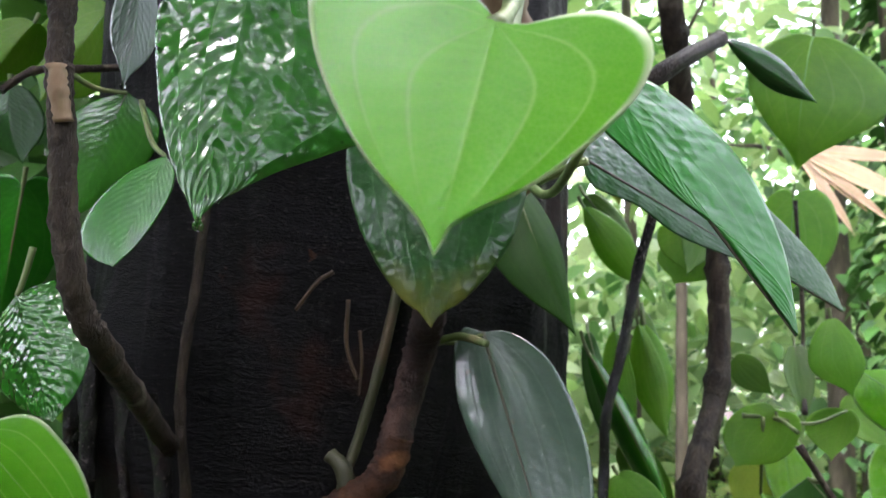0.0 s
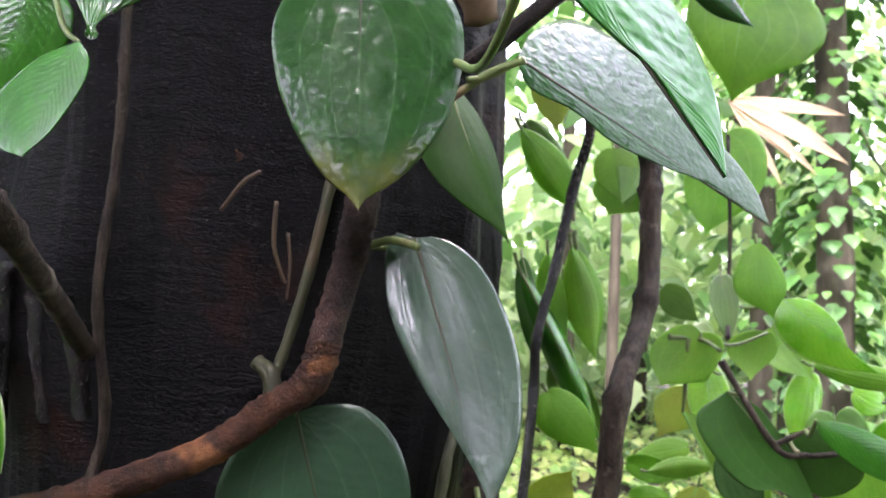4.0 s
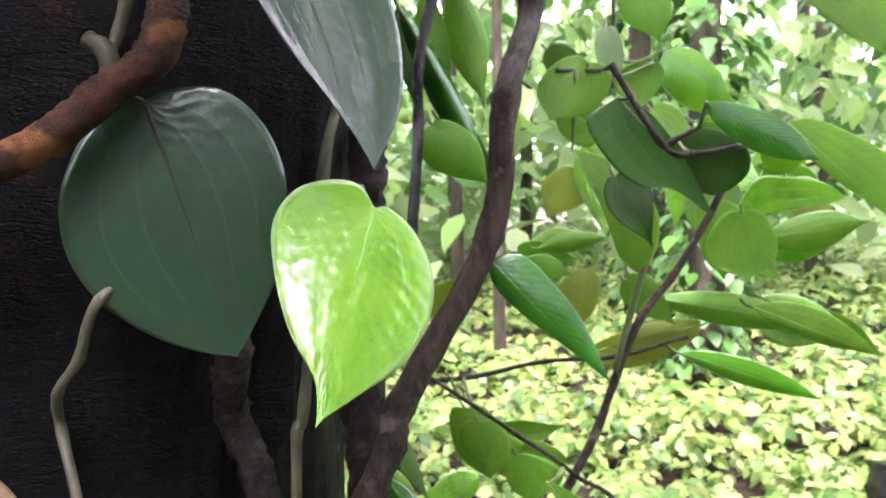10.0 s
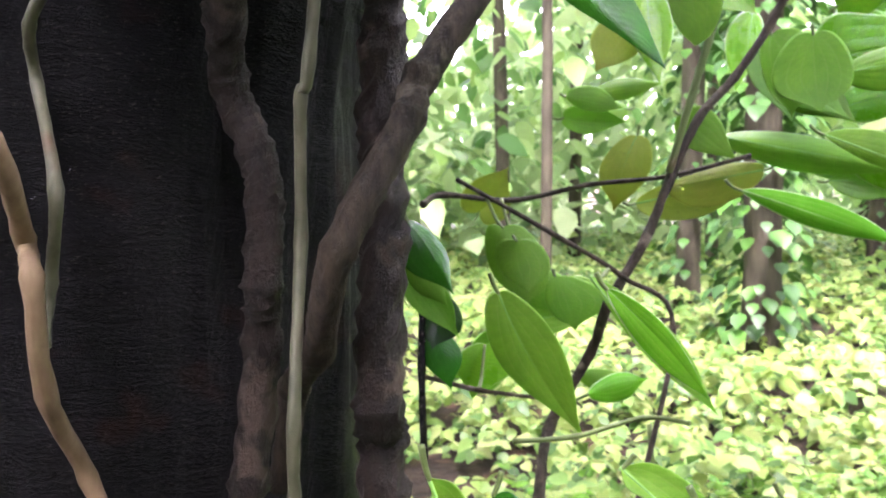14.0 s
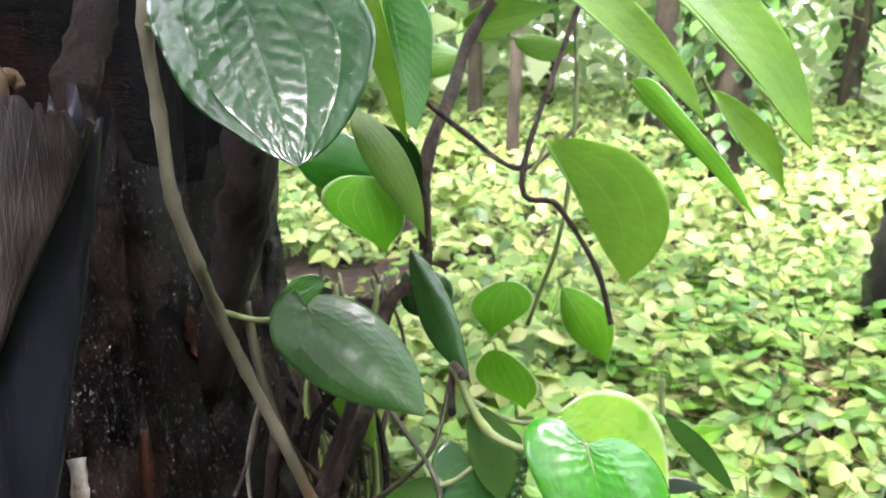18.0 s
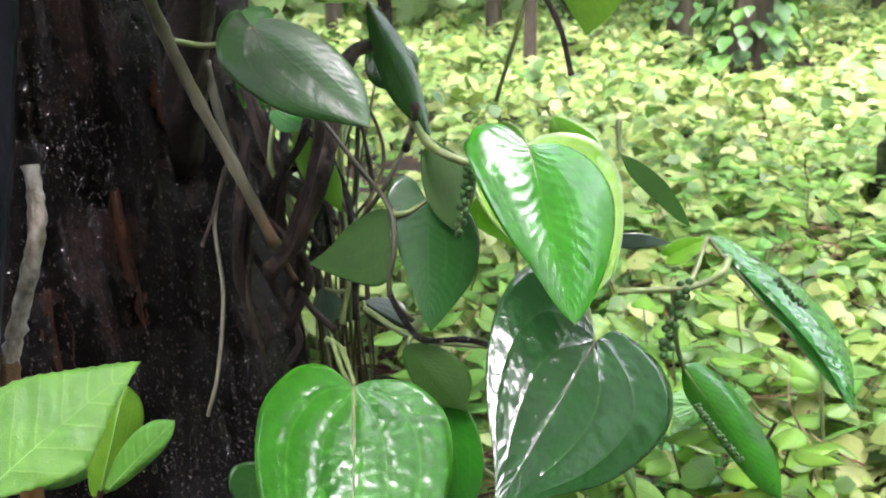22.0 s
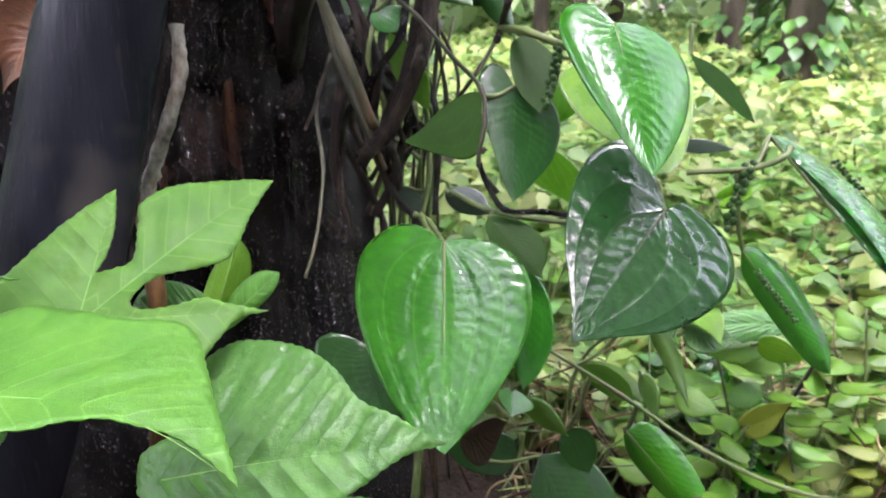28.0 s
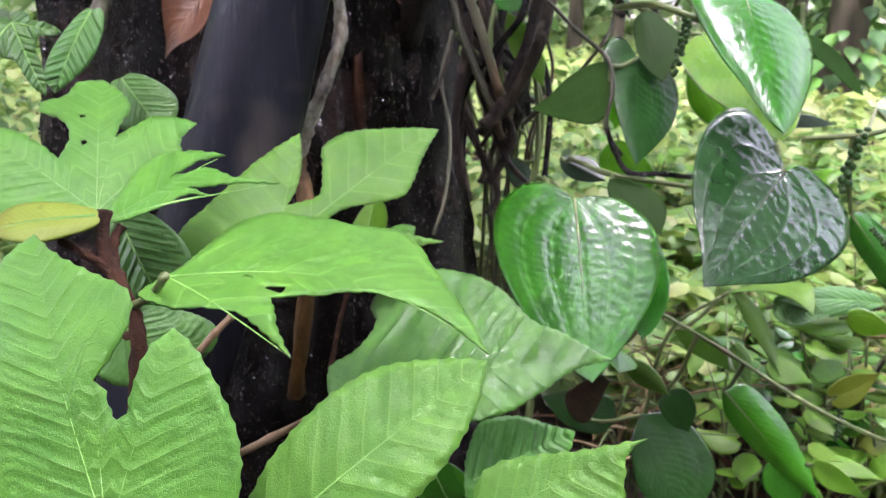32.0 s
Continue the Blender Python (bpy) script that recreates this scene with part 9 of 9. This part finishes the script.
def build_litter():
    """Fallen twigs, dead stalks and fern stems on the soil beside the trunk."""
    rng = np.random.default_rng(12)
    verts, faces = [], []
    for _ in range(420):
        x, y = rng.uniform(0.2, 1.4), rng.uniform(0.62, 1.5)
        z = ground_height(x, y) + rng.uniform(0.005, 0.1)
        d = np.array((rng.normal(), rng.normal(), 0.35 * rng.normal()))
        d *= rng.uniform(0.05, 0.16) / np.linalg.norm(d)
        line = spline([(x, y, z), (x + d[0] * 0.5 + 0.01 * rng.normal(), y + d[1] * 0.5, z + d[2] * 0.5 + 0.012), tuple(np.array((x, y, z)) + d)], 3)
        v, f = tube_data(line, np.linspace(0.0018, 0.0009, len(line)), 5)
        faces += [tuple(i + len(verts) for i in q) for q in f]
        verts += v
    dry, rims = [], []
    for _ in range(620):
        x, y = 0.3 + 0.75 * rng.random(), 0.7 + 0.6 * rng.random() ** 1.2
        z = ground_height(x, y) + rng.uniform(0.01, 0.13)
        d = np.array((rng.normal(), 0.6 * rng.normal(), 0.5 * rng.normal() - 0.3))
        d *= rng.uniform(0.05, 0.13) / np.linalg.norm(d)
        line = spline([(x, y, z), (x + d[0] * 0.5 + 0.012 * rng.normal(), y + d[1] * 0.5, z + d[2] * 0.4 + 0.01), tuple(np.array((x, y, z)) + d)], 3)
        v, f = tube_data(line, np.linspace(0.0012, 0.0006, len(line)), 5)
        rims += [tuple(i + len(dry) for i in q) for q in f]
        dry += v
    tagged(mesh_object("dry_stalks", dry, rims, STEM_STRAW), "tangle of dry straw-brown fern stalks on the soil", "litter", "", "stuff")
    tagged(mesh_object("twig_litter", verts, faces, ROOT_RED), "fallen brown twigs and dead stalks on the soil", "litter", "", "stuff")
    verts, faces = [], []
    for _ in range(700):
        x, y = 0.3 + 1.1 * rng.random() ** 1.3, 0.6 + 0.9 * rng.random() ** 1.3
        z, tall = ground_height(x, y) - 0.01, rng.uniform(0.05, 0.2)
        lean = rng.normal(size=2) * 0.5 * tall
        line = spline([(x, y, z), (x + lean[0] * 0.3, y + lean[1] * 0.3, z + tall * 0.6), (x + lean[0], y + lean[1], z + tall * rng.uniform(0.7, 1.0))], 3)
        v, f = tube_data(line, np.linspace(0.0013, 0.0006, len(line)), 5)
        faces += [tuple(i + len(verts) for i in q) for q in f]
        verts += v
    tagged(mesh_object("thin_stalks", verts, faces, STEM_GREEN), "thin green stalks of the low plants", "stalks", "", "stuff")


def build_grass():
    """Arching blades of grass, folded along the middle, between the herbs."""
    rng = np.random.default_rng(33)
    verts, faces = [], []
    for _ in range(240):
        x, y = 0.36 + 1.0 * rng.random() ** 1.2, 0.64 + 0.8 * rng.random() ** 1.3
        if x < 0.42 and y < 0.8 or x > 0.4 + 0.95 * y:
            continue
        z, tall, ang = ground_height(x, y) - 0.005, rng.uniform(0.08, 0.2), rng.uniform(0, 6.28)
        out = np.array((math.cos(ang), math.sin(ang), 0))
        side = np.array((-math.sin(ang), math.cos(ang), 0))
        wide, reach, droop = rng.uniform(0.0022, 0.006), tall * rng.uniform(0.4, 1.1), rng.uniform(0.1, 0.8)
        o = len(verts)
        for k in range(9):
            f = k / 8
            c = np.array((x, y, z + tall * (f - droop * f ** 2.6))) + out * reach * f ** 1.7
            w = wide * (1 - f ** 2.5) + 0.0002
            verts += [c - side * w + (0, 0, 0.35 * w), c, c + side * w + (0, 0, 0.35 * w)]
        for k in range(8):
            a = o + 3 * k
            faces += [(a, a + 1, a + 4, a + 3), (a + 1, a + 2, a + 5, a + 4)]
    tagged(mesh_object("grass", verts, faces, GRASS), "arching green and straw-coloured blades of grass", "grass", "", "stuff")


def herb(seed, place):
    """A young plant: a thin stalk with leaves in pairs."""
    rng = np.random.default_rng(seed)
    plant = thing("ground_herb", (0, 0, 0), "small light green herb growing on the soil", "plant", "ground herbs")
    tall = rng.uniform(0.08, 0.2)
    top = (0.03 * rng.normal(), 0.03 * rng.normal(), tall)
    stem("stalk", ((0, 0, -0.03), (top[0] * 0.3, top[1] * 0.3, tall * 0.5), top), 0.0016, 0.001, STEM_GREEN, plant, nodes=0.1, sides=6, per=4)
    look_of = ("shrub", "sunny", "yellow", "crinkled", "sunny", "deep", "dark", "crinkled")[seed]
    for k in range(9):
        f = 1 - 0.14 * (k // 2)
        ang = rng.uniform(0, 6.28)
        b = np.array((top[0] * f, top[1] * f, tall * f))
        ln = rng.uniform(0.02, 0.042)
        out = np.array((math.cos(ang), math.sin(ang), rng.uniform(-0.35, 0.25)))
        side = np.array((-math.sin(ang), math.cos(ang), 0.15 * rng.normal()))
        m = b + out * ln * (0.15 + 0.36)
        leaf(plant, tuple(b + out * ln * 0.15), tuple(b + out * ln * 1.15), tuple(m + side * ln * 0.33), tuple(m - side * ln * 0.33), look_of, "ovate", cup=-0.1, quilt=0.001, teeth=0.07)
    return plant


def build_herbs():
    rng = np.random.default_rng(21)
    kinds = [herb(i, None) for i in range(8)]
    spots = []
    while len(spots) < 290:
        x, y = 0.32 + 1.6 * rng.random() ** 1.5, 0.62 + 1.3 * rng.random() ** 1.4
        if x < 0.42 and y < 0.85 or x > 0.4 + 0.95 * y:
            continue
        spots.append((x, y))
    for i, (x, y) in enumerate(spots):
        z = ground_height(x, y)
        m = pose(x, y, z, rng.uniform(-12, 12), rng.uniform(-12, 12), rng.uniform(0, 360))
        kind = i if i < 8 else (5 if x < 0.5 and y < 0.8 and i % 4 == 0 else i % 5)
        if i < 8:
            kinds[i].matrix_basis = m
        else:
            copy_thing(kinds[kind], m)


def far_tree(x, y, r, tall, seed, leafy, lean=0.0):
    """A tree of the wood: a bare trunk, a few limbs, climbers on the trunk and a leafy crown."""
    rng = np.random.default_rng(seed)
    t = thing("tree", (x, y, 0), "slender tree of the wood with climbing leaves" if leafy else "slender bare-stemmed tree of the wood", "tree", "trees of the wood")
    stem("trunk", ((x, y, -0.1), (x + lean * 0.3, y, tall * 0.3), (x + lean * 0.7, y + 0.05, tall * 0.7), (x + lean, y, tall)), r, r * 0.55, FAR_BARK, t, nodes=0.04, sides=14, rough=0.05, seed=seed)
    for k in range(3):
        ang = rng.uniform(0, 6.28)
        z = tall * rng.uniform(0.5, 0.85)
        stem("limb", ((x + lean * 0.7, y, z), (x + 0.5 * math.cos(ang), y + 0.5 * math.sin(ang), z + 0.4), (x + 1.1 * math.cos(ang), y + 1.1 * math.sin(ang), z + 0.6)), r * 0.35, r * 0.12, FAR_BARK, t, nodes=0.05, sides=8)
    P, A, U, S = [], [], [], []
    for _ in range(int(leafy * 1.7)):
        ang = rng.uniform(0, 6.28)
        z = rng.uniform(0.1, tall * 0.75)
        rr = r * rng.uniform(1.0, 2.6)
        P.append((lean * z / tall + rr * math.cos(ang), rr * math.sin(ang), z))
        A.append((math.cos(ang), math.sin(ang), -0.9))
        U.append((math.cos(ang), math.sin(ang), 0.8))
        S.append(rng.uniform(0.05, 0.11))
    if leafy:
        many_leaves("climbing_leaves", P, A, U, S, np.array(S) * 0.75, CROWN, "", "", parent=t)
    P, A, U, S = [], [], [], []
    for c in range(9):
        cc = np.array((lean, 0, tall)) + np.array((rng.normal() * 0.9, rng.normal() * 0.9, rng.uniform(-0.8, 1.2)))
        for _ in range(90):
            P.append(tuple(cc + rng.normal(size=3) * 0.35))
            A.append((rng.normal(), rng.normal(), -0.4))
            U.append((rng.normal() * 0.5, rng.normal() * 0.5, 1))
            S.append(rng.uniform(0.12, 0.22))
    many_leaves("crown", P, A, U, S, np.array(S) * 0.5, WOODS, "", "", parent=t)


def build_woods():
    for i, (x, y, r, tall, leafy, lean) in enumerate(TREES):
        far_tree(x, y, r, tall, 100 + i, leafy, lean)
    rng = np.random.default_rng(31)
    # the leafy edge of the wood, all round, uneven and full of gaps
    P, A, U, S = [], [], [], []
    for c in range(900):
        ang = rng.uniform(-0.3, math.pi + 0.3)
        d = rng.uniform(7, 17)
        cx, cy, cz = d * math.cos(ang), 1 + d * math.sin(ang), abs(rng.normal()) * 2.0 + 0.1
        wide = rng.uniform(0.4, 1.1)
        for _ in range(46):
            P.append((cx + rng.normal() * wide, cy + rng.normal() * wide, max(0.05, cz + rng.normal() * wide * 0.8)))
            A.append((rng.normal(), rng.normal(), -0.5))
            U.append((rng.normal() * 0.6, rng.normal() * 0.6, 1))
            S.append(rng.uniform(0.2, 0.42))
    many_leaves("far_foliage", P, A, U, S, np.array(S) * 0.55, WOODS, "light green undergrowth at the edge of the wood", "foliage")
    # greener bushes and hanging leaves in front of the edge, with gaps
    P, A, U, S = [], [], [], []
    for c in range(250):
        ang = rng.uniform(0.35, 2.9)
        d = rng.uniform(4.5, 9.5)
        cx, cy, cz = d * math.cos(ang), 0.6 + d * math.sin(ang), rng.uniform(1.1, 1.9) + 2.4 * rng.random() ** 1.2
        wide = rng.uniform(0.15, 0.42)
        for _ in range(30):
            P.append((cx + rng.normal() * wide, cy + rng.normal() * wide, max(0.05, cz + rng.normal() * wide * 1.3)))
            A.append((rng.normal(), rng.normal(), -0.9))
            U.append((rng.normal() * 0.6, rng.normal() * 0.6 - 0.5, 1))
            S.append(rng.uniform(0.12, 0.3))
    many_leaves("bushes", P, A, U, S, np.array(S) * 0.55, BUSH, "mid green bushes and hanging leaves of the wood", "foliage")
    P, A, U, S = [], [], [], []
    for c in range(46):
        cx, cy, cz = rng.uniform(-0.75, -0.22), rng.uniform(0.75, 1.5), rng.uniform(0.7, 1.9)
        for _ in range(26):
            P.append((min(-0.2, cx + rng.normal() * 0.1), cy + rng.normal() * 0.12, cz + rng.normal() * 0.1))
            A.append((rng.normal(), rng.normal(), -1.2))
            U.append((rng.normal() * 0.5, rng.normal() * 0.5 - 0.6, 1))
            S.append(rng.uniform(0.05, 0.11))
    many_leaves("climber_leaves", P, A, U, S, np.array(S) * 0.7, CROWN, "dense dark green climber leaves beside the trunk", "foliage")
    # unseen dense growth added on the other side, to darken light and reflections
    P, A, U, S = [], [], [], []
    for _ in range(5000):
        x = rng.uniform(-7, 7)
        P.append((x, rng.uniform(-4.5, -1.8) + 0.05 * x * x, 1.9 * rng.random() ** 1.1))
        A.append((rng.normal(), rng.normal(), -0.5))
        U.append((rng.normal() * 0.8, rng.normal() * 0.8 + 0.6, 0.8))
        S.append(rng.uniform(0.3, 0.55))
    for _ in range(70):
        c = np.array((rng.uniform(-6, 6), rng.uniform(-7, -3), rng.uniform(1.6, 6.0)))
        wide = rng.uniform(0.3, 0.7)
        for _ in range(60):
            P.append(tuple(c + rng.normal(size=3) * wide * np.array((1, 1, 0.6))))
            A.append((rng.normal(), rng.normal(), -0.5))
            U.append((rng.normal() * 0.6, rng.normal() * 0.6, 1))
            S.append(rng.uniform(0.2, 0.4))
    many_leaves("thicket", P, A, U, S, np.array(S) * 0.6, CROWN, "unseen dense dark green growth added to block light and reflections", "foliage")


def build_shade_canopy():
    """Unseen high leaves of the wood, added to block light; sky shows through gaps."""
    rng = np.random.default_rng(77)
    P, A, U, S = [], [], [], []
    for _ in range(620):
        x, y, z = rng.uniform(-9, 12), rng.uniform(-9, 15), rng.uniform(4.6, 7.5)
        if noise.noise(Vector((x * 0.4, y * 0.4, 5.0))) < -0.06 or (x - 0.4) ** 2 + (y + 2.4) ** 2 < 1.3 or (x - 0.4) ** 2 + (y - 0.2) ** 2 < 3.2 or y + 0.6 * x > 1.6 and rng.random() < 0.72:
            continue
        wide = rng.uniform(0.5, 0.9)
        for _ in range(34):
            P.append((x + rng.normal() * wide, y + rng.normal() * wide, z + 0.4 * rng.normal() * wide))
            A.append((rng.normal(), rng.normal(), -0.4))
            U.append((rng.normal() * 0.4, rng.normal() * 0.4, 1))
            S.append(rng.uniform(0.4, 0.8))
    many_leaves("canopy", P, A, U, S, np.array(S) * 0.55, CROWN, "unseen high dark green leaves added to block light, with gaps of sky", "foliage")


def build_stump():
    """A low dark stump among the herbs."""
    stump = thing("tree_stump", (1.36, 1.45, 0), "low dark tree stump among green herbs", "stump")
    stem("wood", ((1.36, 1.45, -0.05), (1.37, 1.46, 0.15), (1.36, 1.45, 0.3), (1.38, 1.47, 0.42)), 0.1, 0.075, BARK_ROUGH, stump, nodes=0.1, sides=24, rough=0.06)


build_stump()
TREES = ((2.5, 4.9, 0.085, 4.5, 200, 0.1), (2.1, 3.4, 0.09, 4.5, 560, 0.0), (1.36, 4.3, 0.035, 5.0, 0, 0.05), (3.6, 6.6, 0.06, 5.5, 60, 0.0), (1.8, 7.0, 0.07, 5.5, 0, -0.1), (5.0, 6.3, 0.09, 5.0, 120, 0.2),
         (3.0, 8.6, 0.08, 6.0, 0, 0.1), (0.4, 6.4, 0.07, 5.5, 40, 0.0), (6.2, 8.0, 0.1, 6.0, 90, 0.0), (-1.6, 5.2, 0.08, 5.0, 160, 0.0), (-0.5, 3.4, 0.06, 5.0, 120, 0.0),
         # the last four: unseen trees added behind the view to block light
         (-2.4, -2.6, 0.12, 5.0, 60, 0.0), (1.8, -3.4, 0.12, 5.0, 60, 0.0), (-0.3, -5.0, 0.12, 6.0, 60, 0.0), (4.0, -1.5, 0.12, 5.0, 60, 0.0))
build_herbs()
build_litter()
build_grass()
build_woods()
build_shade_canopy()
build_cover()
build_seedlings()
